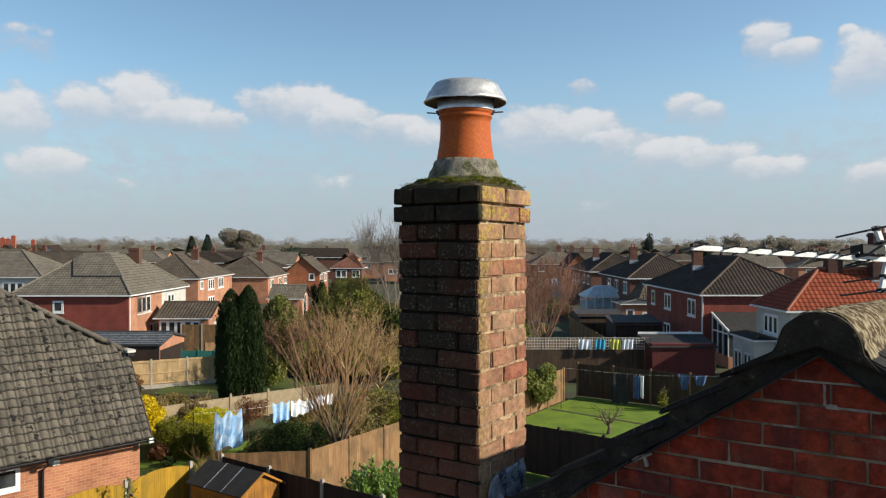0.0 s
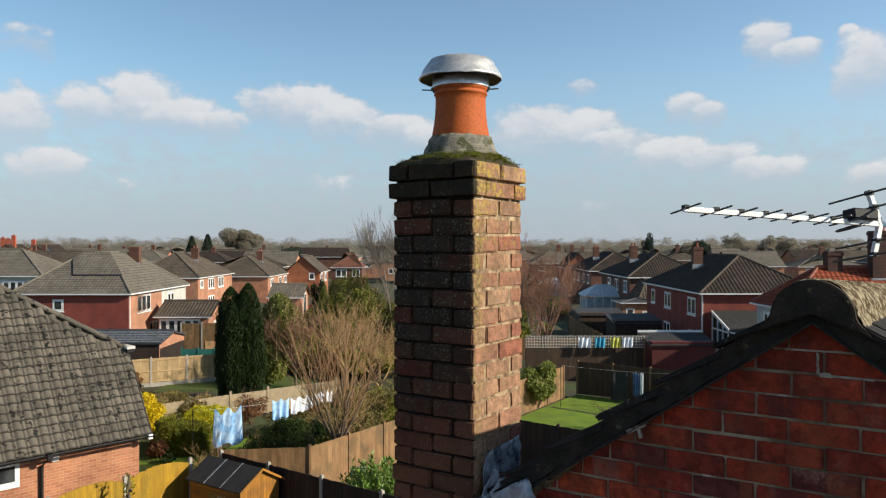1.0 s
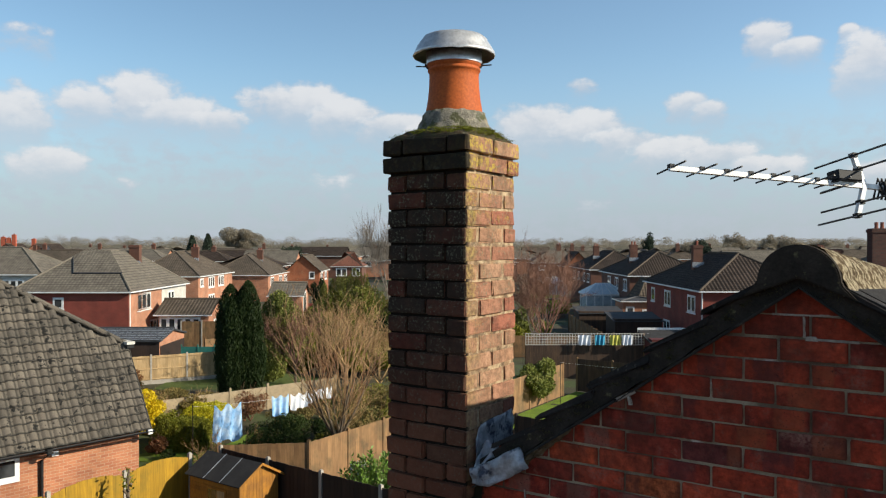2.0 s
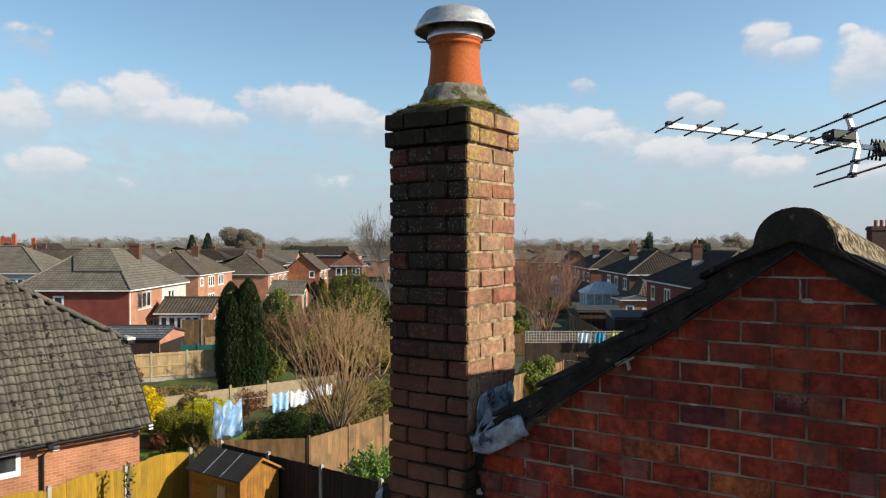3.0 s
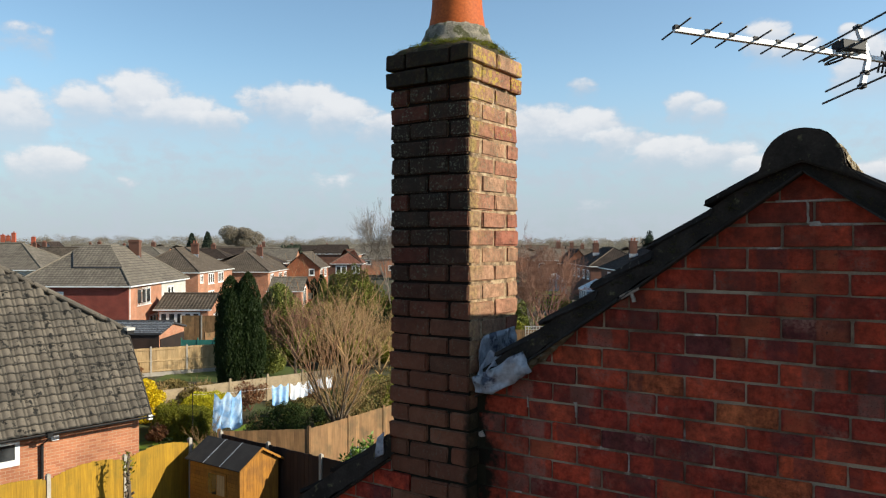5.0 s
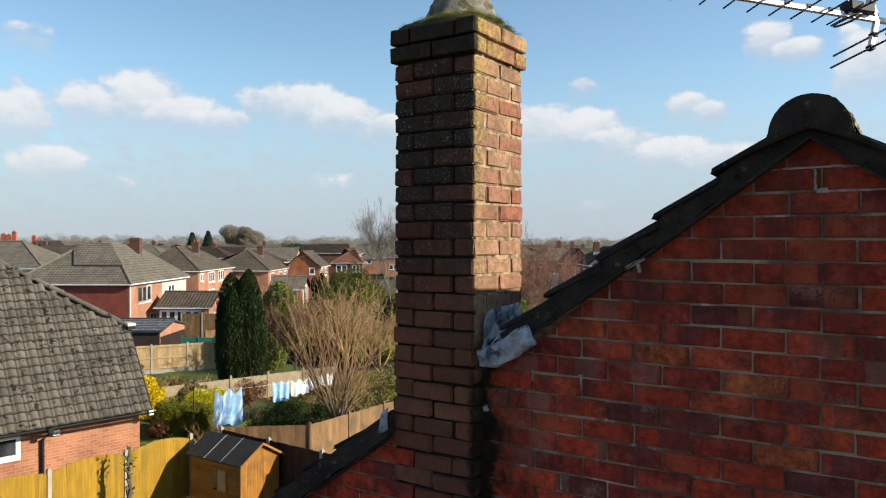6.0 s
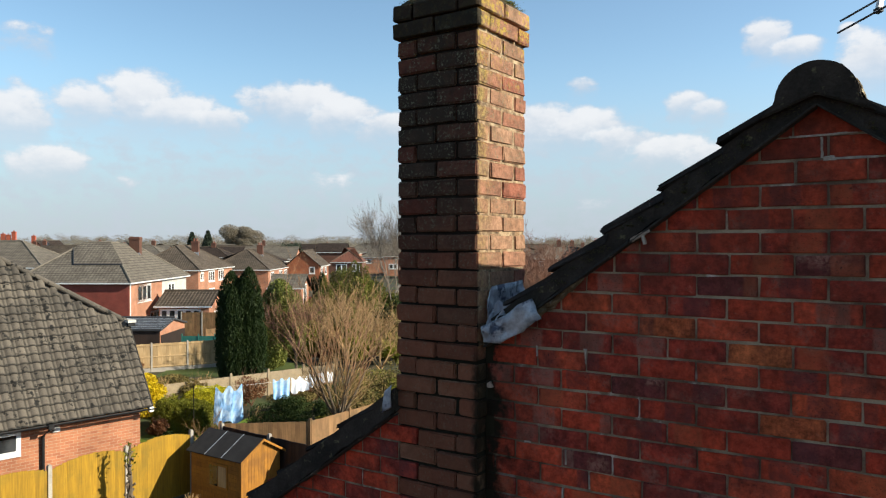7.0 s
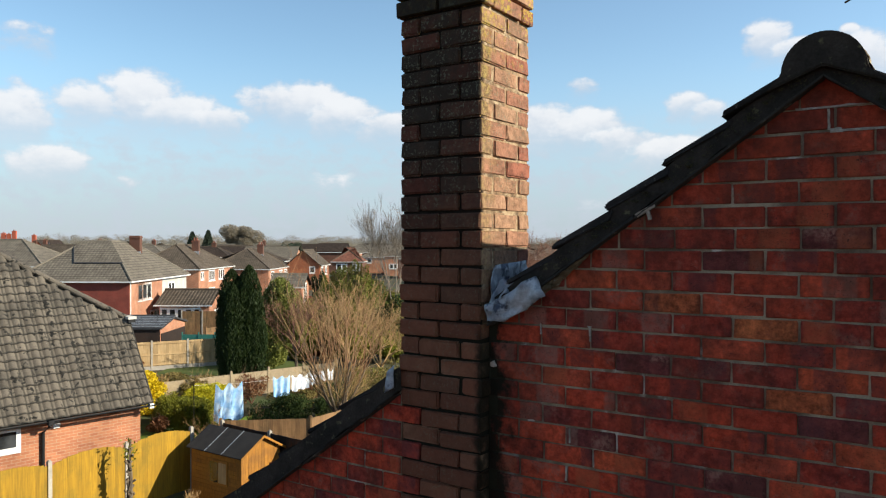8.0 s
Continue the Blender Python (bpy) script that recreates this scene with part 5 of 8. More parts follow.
# ---------------------------------------------------------------- television aerial
def build_aerial():
    tip, tail = Vector((1.143, -0.680, 8.326)), Vector((1.688, -0.053, 8.279))
    d = (tail - tip).normalized()
    side = Vector((0, 0, 1)).cross(d).normalized()
    side = (Matrix.Rotation(radians(-9), 3, d) @ side).normalized()
    up = d.cross(side)
    length = (tail - tip).length
    aer = thing("television_aerial", "white-boomed television aerial with black clips on a bracketed mast", "aerial")
    at = lambda s, a=0.0, b=0.0: tip + d * s + side * a + up * b

    def bar(s0, s1, wa, wb):
        ring = [at(s0, -wa, -wb), at(s0, wa, -wb), at(s0, wa, wb), at(s0, -wa, wb)]
        return Shape().solid(ring, d * (s1 - s0))
    part("boom", bar(0.012, length, 0.0062, 0.0078), M_PVC, aer, "white square boom")
    half = 0.078
    for k in range(8):
        s = (0.018, 0.122, 0.208, 0.294, 0.376, 0.458, 0.539, 0.60)[k]
        part("element", Shape().tube([at(s, -half, 0.002), at(s, half, 0.002)], 0.0028, 8), M_STEEL, aer, "thin dark director rod")
        part("clip", Shape().solid([at(s - 0.008, -0.0085, 0.001), at(s + 0.008, -0.0085, 0.001), at(s + 0.008, 0.0085, 0.001), at(s - 0.008, 0.0085, 0.001)], up * 0.0115), M_BLACKPVC, aer, "black plastic clip")
    s = 0.642
    part("dipole_box", softened(Shape().solid([at(s - 0.04, -0.026, 0.008), at(s + 0.055, -0.026, 0.008), at(s + 0.055, 0.026, 0.008), at(s - 0.04, 0.026, 0.008)], up * 0.034), "dipole_box", M_BLACKPVC, 0.004), None, aer, "black junction box")
    loop = []
    for i in range(25):
        a = 2 * math.pi * i / 24
        loop.append(at(s - 0.035 + 0.035 * math.sin(a), 0.045 * math.cos(a), -0.018 + 0.012 * math.sin(a)))
    part("dipole", Shape().tube(loop, 0.0036, 6), M_STEEL, aer, "dark flattened dipole loop")
    s = 0.715
    for sign in (-1, 1):
        part("reflector_arm", Shape().solid([at(s, -0.007, 0.0), at(s + 0.016, -0.007, 0.0), at(s + 0.016, 0.007, 0.0), at(s, 0.007, 0.0)], up * (0.105 * sign) - d * 0.035), M_PVC, aer, "white reflector arm")
        for h, q in ((0.10, 0.033), (0.055, 0.018)):
            b = at(s + 0.008 - q, 0, h * sign)
            part("reflector", Shape().tube([b - side * 0.17, b + side * 0.17], 0.0034, 8), M_STEEL, aer, "dark reflector rod")
            part("clip", Shape().solid([b - d * 0.009 - side * 0.011 - up * 0.007, b + d * 0.009 - side * 0.011 - up * 0.007, b + d * 0.009 + side * 0.011 - up * 0.007, b - d * 0.009 + side * 0.011 - up * 0.007], up * 0.014), M_BLACKPVC, aer, "black plastic clip")
    mast = Vector((1.83, -0.05, 8.3))
    part("mast_arm", Shape().tube([at(length - 0.03), at(length + 0.05), (mast.x, mast.y, tail.z)], 0.012, 10), M_STEEL, aer, "dark offset arm to the mast")
    part("clamp", Shape().solid([at(length - 0.035, -0.014, -0.016), at(length + 0.02, -0.014, -0.016), at(length + 0.02, 0.014, -0.016), at(length - 0.035, 0.014, -0.016)], up * 0.034), M_BLACKPVC, aer, "ribbed black mast clamp")
    for k in range(4):
        part("clamp_rib", Shape().tube([at(length - 0.05 + k * 0.016, -0.024, -0.034), at(length - 0.05 + k * 0.016, 0.0, 0.03), at(length - 0.05 + k * 0.016, 0.024, -0.034)], 0.004, 6), M_BLACKPVC, aer)
    part("mast", Shape().tube([(mast.x, mast.y, 7.05), (mast.x, mast.y, 8.42)], 0.016, 14), M_ALU, aer, "grey aluminium mast")
    for z in (7.15, 7.45):
        part("bracket", Shape().box(mast.x - 0.02, mast.y - 0.02, z - 0.02, mast.x + 0.02, WALL_R, z + 0.02), M_ALU, aer, "galvanised wall bracket")
    cable = [at(length - 0.05, 0, -0.01), at(length - 0.06, -0.02, -0.03), at(length, -0.02, -0.03), Vector((mast.x + 0.02, mast.y, 8.24)), Vector((mast.x + 0.022, mast.y, 8.1)), Vector((mast.x + 0.022, mast.y, 7.1))]
    part("cable", Shape().tube(cable, 0.003, 6), M_BLACKPVC, aer, "black aerial cable")


build_aerial()

# ---------------------------------------------------------------- the bungalow beside the gardens
def build_bungalow():
    ex, ze, tanp = -18.0, 2.42, 1.55        # eaves line (along y), its height, slope of the main roof
    y0, y1 = -4.0, 10.9
    hip_y, hip_x = 10.9, -19.55              # where the half hip begins
    bung = thing("bungalow", "orange brick bungalow with a steep half-hipped tiled roof", "bungalow")
    part("wall", Shape().box(-27.0, y0, -0.3, -18.42, y1 - 0.15, 2.5), M_LEFTBRICK, bung, "orange brick wall")
    zh = ze + tanp * (ex - hip_x)
    ridge_x, hip_run = -22.2, 3.45 * (hip_x + 22.2) / 1.4
    zr = ze + tanp * (ex - ridge_x)
    yr = hip_y - hip_run
    s = Shape()
    t = 0.06
    main = [(ex, y0, ze), (ex, y1, ze), (hip_x, hip_y, zh), (ridge_x, yr, zr), (ridge_x, y0, zr)]
    s.poly([(p[0] - t, p[1], p[2] - t) for p in main])
    far = 2 * ridge_x - ex
    s.poly([(far, y0, ze), (far, y1, ze), (2 * ridge_x - hip_x, hip_y, zh), (ridge_x, yr, zr), (ridge_x, y0, zr)][::-1])
    s.poly([(hip_x, hip_y, zh), (2 * ridge_x - hip_x, hip_y, zh), (ridge_x, yr, zr)])
    s.poly([(ex, y1 - 0.1, ze), (hip_x, hip_y - 0.1, zh), (2 * ridge_x - hip_x, hip_y - 0.1, zh), (far, y1 - 0.1, ze)])
    roof = part("roof", s, M_TILE, bung, "brown-grey interlocking tile roof with dark moss spots")
    # tiles with two rolls each, laid in rows up the slope
    gauge, cover = 0.262, 0.31
    run = math.hypot(1, tanp)
    n = 12
    tile = Shape()
    L = gauge + 0.06
    def prof(f):
        return 0.052 * max(0.0, math.sin(math.pi * min(1.0, max(0.0, (f - 0.36) / 0.6)))) ** 0.75
    top = [[(f * cover, d, prof(f) + h) for f in [i / n for i in range(n + 1)]] for d, h in ((0.0, 0.034), (L, 0.0))]
    for i in range(n):
        tile.poly((top[0][i], top[0][i + 1], top[1][i + 1], top[1][i]))
        a, b = top[0][i], top[0][i + 1]
        tile.poly((a, (a[0], a[1], a[2] - 0.03), (b[0], b[1], b[2] - 0.03), b))
    mesh = tile.mesh("tile", M_TILE)
    up = Vector((-1, 0, tanp)).normalized()
    along = Vector((0, 1, 0))
    nrm = along.cross(up)
    if nrm.z < 0:
        nrm = -nrm
    frame3 = Matrix((along, up, nrm)).transposed().to_4x4()
    rng = random.Random(21)
    rest = Shape()
    made = 0
    rows = int((ex - ridge_x) * run / gauge)
    for r in range(rows):
        d = r * gauge
        xr = ex - d / run
        if xr > hip_x:
            limit = y1
        else:
            limit = hip_y - hip_run * min(1.0, (hip_x - xr + gauge / run) / (hip_x - ridge_x))
        k = max(0, math.ceil((y1 - limit) / cover - 0.35))
        while y1 - (k + 1) * cover > y0:
            ya = y1 - (k + 1) * cover
            k += 1
            at = Matrix.Translation(Vector((ex, ya, ze)) + up * (d - 0.05) + nrm * 0.015) @ frame3 @ pose(0, 0, rng.uniform(-0.004, 0.006), rng.uniform(-0.8, 0.8), 0, rng.uniform(-0.7, 0.7))
            if ya > 6.2 and made < 330:
                part("tile", mesh, None, roof, m=at)
                made += 1
            else:
                for f in tile.f:
                    rest.poly([at @ Vector(tile.v[q]) for q in f])
    tagged(part("tile_rows", rest, M_TILE, roof), kind="stuff")
    # hip tiles and verge strip
    a, b = Vector((hip_x, hip_y, zh)), Vector((ridge_x, yr, zr))
    m = 11
    for i in range(m):
        p, q = a.lerp(b, i / m), a.lerp(b, (i + 1) / m + 0.012)
        part("hip_tile", Shape().tube([p + Vector((0, 0, 0.0)), q + Vector((0, 0, 0.015))], [0.085, 0.075], 10), M_TILE, roof, m=Matrix.Identity(4))
    part("verge", Shape().tube([(ex + 0.02, y1 + 0.02, ze - 0.01), (hip_x, hip_y + 0.02, zh)], 0.035, 6), M_UNDER, roof, "mortared verge edge")
    # gutters and pipe
    def gutter(pa, pb, mat, label):
        s = Shape()
        pa, pb = Vector(pa), Vector(pb)
        d = (pb - pa).normalized()
        w = d.cross(Vector((0, 0, 1))).normalized()
        ring = [pa + w * (0.056 * math.cos(x)) + Vector((0, 0, 0.056 * math.sin(x))) for x in [math.pi + math.pi * i / 8 for i in range(9)]]
        ring += [pa + w * 0.05, pa + w * (0.045 * math.cos(5.5)) + Vector((0, 0, 0.045 * math.sin(5.5))), pa + Vector((0, 0, -0.045)), pa + w * (0.045 * math.cos(3.9)) + Vector((0, 0, 0.045 * math.sin(3.9))), pa - w * 0.05]
        part("gutter", Shape().solid(ring, pb - pa), mat, bung, label)
    gutter((ex + 0.07, y0, ze - 0.02), (ex + 0.07, y1 + 0.1, ze - 0.06), M_BLACKPVC, "black half-round gutter")
    gutter((hip_x + 0.12, hip_y + 0.1, zh + 0.02), (2 * ridge_x - hip_x, hip_y + 0.1, zh + 0.02), M_PVC, "white half-round gutter")
    part("gutter_end", Shape().box(hip_x - 0.4, hip_y - 0.12, zh + 0.0, hip_x + 0.28, hip_y + 0.14, zh + 0.085), M_RENDER, bung, "white boxed end of the half-hip gutter")
    # black box put where the gutter end only casts shade
    part("soffit", Shape().box(hip_x - 0.3, hip_y - 0.1, zh - 0.11, hip_x + 0.26, hip_y + 0.12, zh - 0.005), M_BLACKPVC, bung, "black box for the shadow under the gutter end")
    yp = 8.02
    part("downpipe", Shape().tube([(ex + 0.07, yp, ze - 0.05), (ex + 0.05, yp, ze - 0.18), (-18.34, yp - 0.05, ze - 0.42), (-18.36, yp - 0.05, 0.0)], 0.045, 10), M_BLACKPVC, bung, "black rainwater downpipe")
    part("hopper", Shape().box(ex - 0.02, yp - 0.07, ze - 0.16, ex + 0.14, yp + 0.07, ze - 0.03), M_BLACKPVC, bung)
    part("vent", Shape().box(-18.42, 8.24, 2.05, -18.34, 8.42, 2.2), M_PVC, bung, "white wall vent")
    part("camera_box", Shape().box(ex - 0.02, y1 - 0.1, ze - 0.16, ex + 0.1, y1 + 0.03, ze - 0.02), M_PVC, bung, "small white security light")
    w = part("window", Shape().box(-18.43, 5.62, 1.55, -18.37, 7.42, 2.26), M_PVC, bung, "white plastic window")
    part("pane", Shape().box(-18.44, 5.72, 1.72, -18.36, 6.47, 2.14), M_GLASS, w)
    part("pane", Shape().box(-18.44, 6.6, 1.72, -18.36, 7.3, 2.14), M_GLASS, w)
    bung.matrix_basis = pose(-0.10, -0.06, 0.12) @ pose(ex, y1, 0) @ pose(0, 0, 0, 0, 0, -8.5) @ pose(-ex, -y1, 0)


build_bungalow()


# ---------------------------------------------------------------- fences, sheds and washing
def fence(label, a, b, height, wood, post_mat, bay=1.93, board=0.125, z=0.0, bow=0.0, gravel=False, rail=False, post_up=0.06, group="garden fences", sides=1):
    a, b = Vector((*a, 0)), Vector((*b, 0))
    d = (b - a).normalized()
    L = (b - a).length
    m = Matrix.Translation((a.x, a.y, z)) @ Matrix.Rotation(math.atan2(d.y, d.x), 4, "Z")
    f = thing("fence", label, "fence", m, group)
    post = Shape().box(-0.05, -0.05, 0, 0.05, 0.05, height + post_up)
    post.box(-0.03, -0.03, height + post_up, 0.03, 0.03, height + post_up + 0.025)
    pm = post.mesh("post", post_mat)
    n = max(1, round(L / bay))
    step = L / n
    for i in range(n + 1):
        part("post", pm, None, f, m=pose(i * step, 0, 0))
    low = 0.28 if gravel else 0.04
    bm = None
    rng = random.Random(int(abs(a.x * 13 + a.y * 7)))
    cache = {}
    for i in range(n):
        if gravel:
            part("gravel_board", Shape().box(i * step + 0.05, -0.025, 0, (i + 1) * step - 0.05, 0.025, 0.27), M_CONCRETE, f, "concrete gravel board")
        c = max(1, int((step - 0.1) / board))
        w = (step - 0.1) / c
        for k in range(c):
            x = i * step + 0.05 + (k + 0.5) * w
            fr = (k + 0.5) / c
            h = height + bow * (math.sin(math.pi * fr) - 0.3)
            key = (round(w, 4), round(h, 2))
            if key not in cache:
                ww = key[0] * 1.06
                s = Shape().solid([(-ww / 2, -0.010, 0), (ww / 2, -0.016, 0), (ww / 2, 0.004, 0), (-ww / 2, 0.008, 0)], (0, 0, key[1] - low))
                cache[key] = s.mesh("board", wood)
            part("board", cache[key], None, f, m=pose(x, rng.uniform(-0.003, 0.003), low + rng.uniform(-0.012, 0.006), 0, rng.uniform(-0.3, 0.3)))
        if rail:
            for zz in (0.35, height * 0.55, height - 0.12):
                part("rail", Shape().box(i * step + 0.04, -0.05, zz - 0.03, (i + 1) * step - 0.04, -0.014, zz + 0.03), wood, f)
    return f


fence("bright yellow bow-topped wooden fence with concrete posts", (-16.9, 0.74), (-16.9, 11.34), 1.80, M_YELLOWWOOD, M_CONCRETE, bay=2.12, bow=0.16, board=0.1)
fence("dark brown wooden fence in shade with posts", (-16.85, 12.45), (-8.2, 12.2), 1.78, M_DARKWOOD, M_CONCRETE, group="dark fences", board=0.14)
fence("weathered brown wooden fence between gardens", (-17.3, 12.75), (-15.2, 14.6), 1.72, M_BROWNWOOD, M_BROWNWOOD, board=0.14)
fence("weathered brown wooden fence between gardens", (-15.2, 14.6), (-15.2, 33.6), 1.72, M_BROWNWOOD, M_BROWNWOOD, board=0.15)
fence("low fence of sandy concrete panels and posts", (-28.3, 13.3), (-24.6, 26.2), 1.15, M_SANDCONC, M_SANDCONC, board=1.83, post_up=0.14)
fence("pale larch panel fence with concrete posts", (-39.3, 20.6), (-34.6, 29.7), 1.72, M_PALEWOOD, M_CONCRETE, z=-0.28, gravel=True, rail=True, board=0.14)
fence("dark brown wooden fence in shade with posts", (-15.1, 35.2), (-5.0, 35.3), 1.8, M_UMBER, M_BROWNWOOD, group="dark fences", board=0.14)
fence("dark brown wooden fence in shade with posts", (-11.4, 21.45), (-4.5, 21.0), 1.78, M_DARKWOOD, M_DARKWOOD, group="dark fences", board=0.14)


def sheet_of(name, label, category, ring, mat, z, thick=0.02):
    ob = part(name, Shape().solid([(x, y, z) for x, y in ring], (0, 0, thick)), mat)
    return tagged(ob, label, category, kind="structure")


sheet_of("lawn", "bright green mown lawn", "lawn", [(-15.1, 21.4), (-4.5, 21.0), (-4.5, 35.1), (-15.1, 35.1)], M_GRASS, -0.005)
sheet_of("lawn", "green lawn in shade beside the cypress", "lawn", [(-35.3, 22.4), (-33.0, 22.0), (-27.6, 25.8), (-30.6, 31.4), (-33.6, 31.0), (-36.9, 24.9)], M_DARKGRASS, -0.22, 0.03)
sheet_of("lawn", "rough green lawn below the washing line", "lawn", [(-25.2, 12.8), (-17.2, 12.7), (-16.8, 13.8), (-19.2, 15.3), (-21.4, 17.4), (-25.1, 17.0)], M_DARKGRASS, -0.005)
sheet_of("lawn", "sunlit green lawn round the clipped hedges", "lawn", [(-23.9, 13.7), (-19.8, 14.4), (-20.5, 17.0), (-22.2, 20.4), (-23.3, 19.9), (-22.0, 16.6), (-23.9, 15.0)], M_GRASS, 0.004)
sheet_of("path", "narrow worn earth path across the lawn", "path", [(-14.8, 31.3), (-9.0, 30.7), (-9.0, 30.92), (-14.8, 31.53)], M_EARTH, 0.017, 0.012)


def build_shed():
    x0, x1, y0, y1, e, r = -16.22, -14.12, 10.84, 12.24, 1.54, 1.97
    shed = thing("garden_shed", "small orange-stained wooden garden shed with black felt roof", "shed")
    ym = (y0 + y1) / 2
    # shiplap: horizontal boards with a lip, on all four sides
    n = 14
    for k in range(n):
        za, zb = k * e / n, (k + 1) * e / n - 0.006
        part("board", Shape().box(x0, y0 - 0.012, za, x1, y0 + 0.01, zb), M_SHEDWOOD, shed)
    for k in range(12):
        ya, yb = y0 + (y1 - y0) * k / 12, y0 + (y1 - y0) * (k + 1) / 12 - 0.005
        yc = (ya + yb) / 2
        top = e + (r - e) * (1 - abs(yc - ym) / (ym - y0)) - 0.03
        part("board", Shape().box(x1 - 0.01, ya, 0.02, x1 + 0.014, yb, top), M_SHEDWOOD, shed)
    part("back", Shape().box(x0 + 0.01, y0 + 0.015, 0, x1 - 0.015, y1, e - 0.02), M_SHEDWOOD, shed)
    for ya, yb, za, zb in ((y0 - 0.12, ym, e - 0.05, r), (ym, y1 + 0.12, r, e - 0.05)):
        s = Shape().solid([(x0 - 0.1, ya, za), (x0 - 0.1, yb, zb), (x0 - 0.1, yb, zb + 0.025), (x0 - 0.1, ya, za + 0.025)], (x1 - x0 + 0.22, 0, 0))
        roof = part("roof", s, M_FELT, shed, "black mineral felt roof")
        for f in (0.33, 0.66):
            x = x0 + (x1 - x0) * f
            part("felt_seam", Shape().solid([(x, ya, za + 0.027), (x, yb, zb + 0.027), (x, yb, zb + 0.034), (x, ya, za + 0.034)], (0.03, 0, 0)), M_LEAD, roof)
        g = Shape().solid([(x1 + 0.115, ya, za - 0.04), (x1 + 0.115, yb, zb - 0.04), (x1 + 0.115, yb, zb + 0.03), (x1 + 0.115, ya, za + 0.03)], (0.02, 0, 0))
        part("bargeboard", g, M_SHEDWOOD, shed, "orange-stained bargeboard")
    w = part("window", Shape().box(-15.45, y0 - 0.035, 0.62, -14.65, y0 - 0.01, 1.30), M_SHEDWOOD, shed, "small shed window")
    part("pane", Shape().box(-15.39, y0 - 0.042, 0.68, -15.06, y0 - 0.03, 1.24), M_GLASS, w)
    part("pane", Shape().box(-15.02, y0 - 0.042, 0.68, -14.71, y0 - 0.03, 1.24), M_PALEWOOD, w, "boarded half of the window")
    part("corner_post", Shape().box(x1 - 0.03, y0 - 0.03, 0, x1 + 0.03, y0 + 0.03, e), M_SHEDWOOD, shed)


build_shed()


def cloth(label, a, b, drop, mat, name="towel", z=1.9, seed=0, sag=0.12, group="washing on the lines", taper=0.0, folds=0.05):
    """A cloth pegged along a line, with folds."""
    a, b = Vector((*a, z)), Vector((*b, z))
    d = b - a
    side = Vector((-d.y, d.x, 0)).normalized()
    s, nu, nv = Shape(), 26, 12
    for layer in (0, 1):
        for j in range(nv + 1):
            for i in range(nu + 1):
                f, g = i / nu, j / nv
                fold = folds * math.sin(f * 17 + seed + g * 1.3) * (0.35 + g) + 0.05 * noise.noise(Vector((f * 3, g * 2, seed)))
                dip = -sag * (math.sin(math.pi * f * 2.0) ** 2) * (1 - g * 0.4)
                ff = 0.5 + (f - 0.5) * (1 - taper * g)
                p = a + d * ff + side * (fold + 0.006 * layer) + Vector((0, 0, dip - g * drop * (1 + 0.08 * noise.noise(Vector((f * 4, seed, 0))))))
                s.v.append(tuple(p))
        o = layer * (nu + 1) * (nv + 1)
        for j in range(nv):
            for i in range(nu):
                q = o + j * (nu + 1) + i
                s.f.append((q, q + 1, q + nu + 2, q + nu + 1))
                s.uv += [(0.0, 0.0)] * 4
    ob = part(name, s, mat, None, smooth=True)
    return tagged(ob, label, "washing", group)


def clothes_line(a, b, z, poles=True):
    line = thing("clothes_line", "thin clothes line between two poles", "clothes line")
    pts = []
    for i in range(13):
        f = i / 12
        pts.append((a[0] + (b[0] - a[0]) * f, a[1] + (b[1] - a[1]) * f, z - 0.18 * math.sin(math.pi * f)))
    part("line", Shape().tube(pts, 0.003, 5), M_PVC, line)
    if poles:
        for p in (a, b):
            part("pole", Shape().tube([(p[0], p[1], 0), (p[0], p[1], z + 0.08)], 0.016, 8), M_UNDER, line, "dark metal pole")


clothes_line((-21.4, 14.9), (-19.9, 21.4), 2.05)
cloth("pale blue bath sheet pegged on a line", (-21.15, 15.7), (-20.9, 16.75), 1.35, M_BLUECLOTH, "bath_sheet", 1.98, 1, 0.25, taper=-0.15)
cloth("pale blue towel pegged on a line", (-20.9, 18.35), (-20.65, 19.05), 0.8, M_BLUECLOTH, "towel", 1.92, 3)
cloth("white sheet pegged on a line", (-20.62, 19.1), (-20.45, 19.9), 0.62, M_WHITECLOTH, "sheet", 1.9, 5)
cloth("white shirt pegged on a line", (-20.42, 19.95), (-20.3, 20.45), 0.5, M_WHITECLOTH, "shirt", 1.92, 7)
cloth("white shirt pegged on a line", (-20.28, 20.5), (-20.15, 21.1), 0.42, M_WHITECLOTH, "shirt", 1.95, 8)
clothes_line((-14.45, 31.7), (-6.0, 34.6), 2.1)
cloth("large black sheet hanging from a line", (-12.3, 33.0), (-11.55, 33.3), 1.5, M_BLACKCLOTH, "sheet", 1.85, 2, 0.03, folds=0.015)
cloth("blue jeans hanging from a line", (-11.3, 33.35), (-11.0, 33.45), 1.15, M_DENIM, "jeans", 1.8, 4, 0.05)
cloth("pale shirt hanging from a line", (-10.98, 33.46), (-10.82, 33.5), 1.1, M_WHITECLOTH, "shirt", 1.8, 4, 0.05)
cloth("blue jeans hanging from a line", (-9.3, 34.1), (-8.75, 34.25), 0.75, M_DENIM, "jeans", 1.95, 6, 0.05, taper=0.5)
cloth("blue jeans hanging from a line", (-8.6, 34.3), (-8.0, 34.45), 0.5, M_DENIM, "jeans", 1.95, 9, 0.05, taper=0.4)


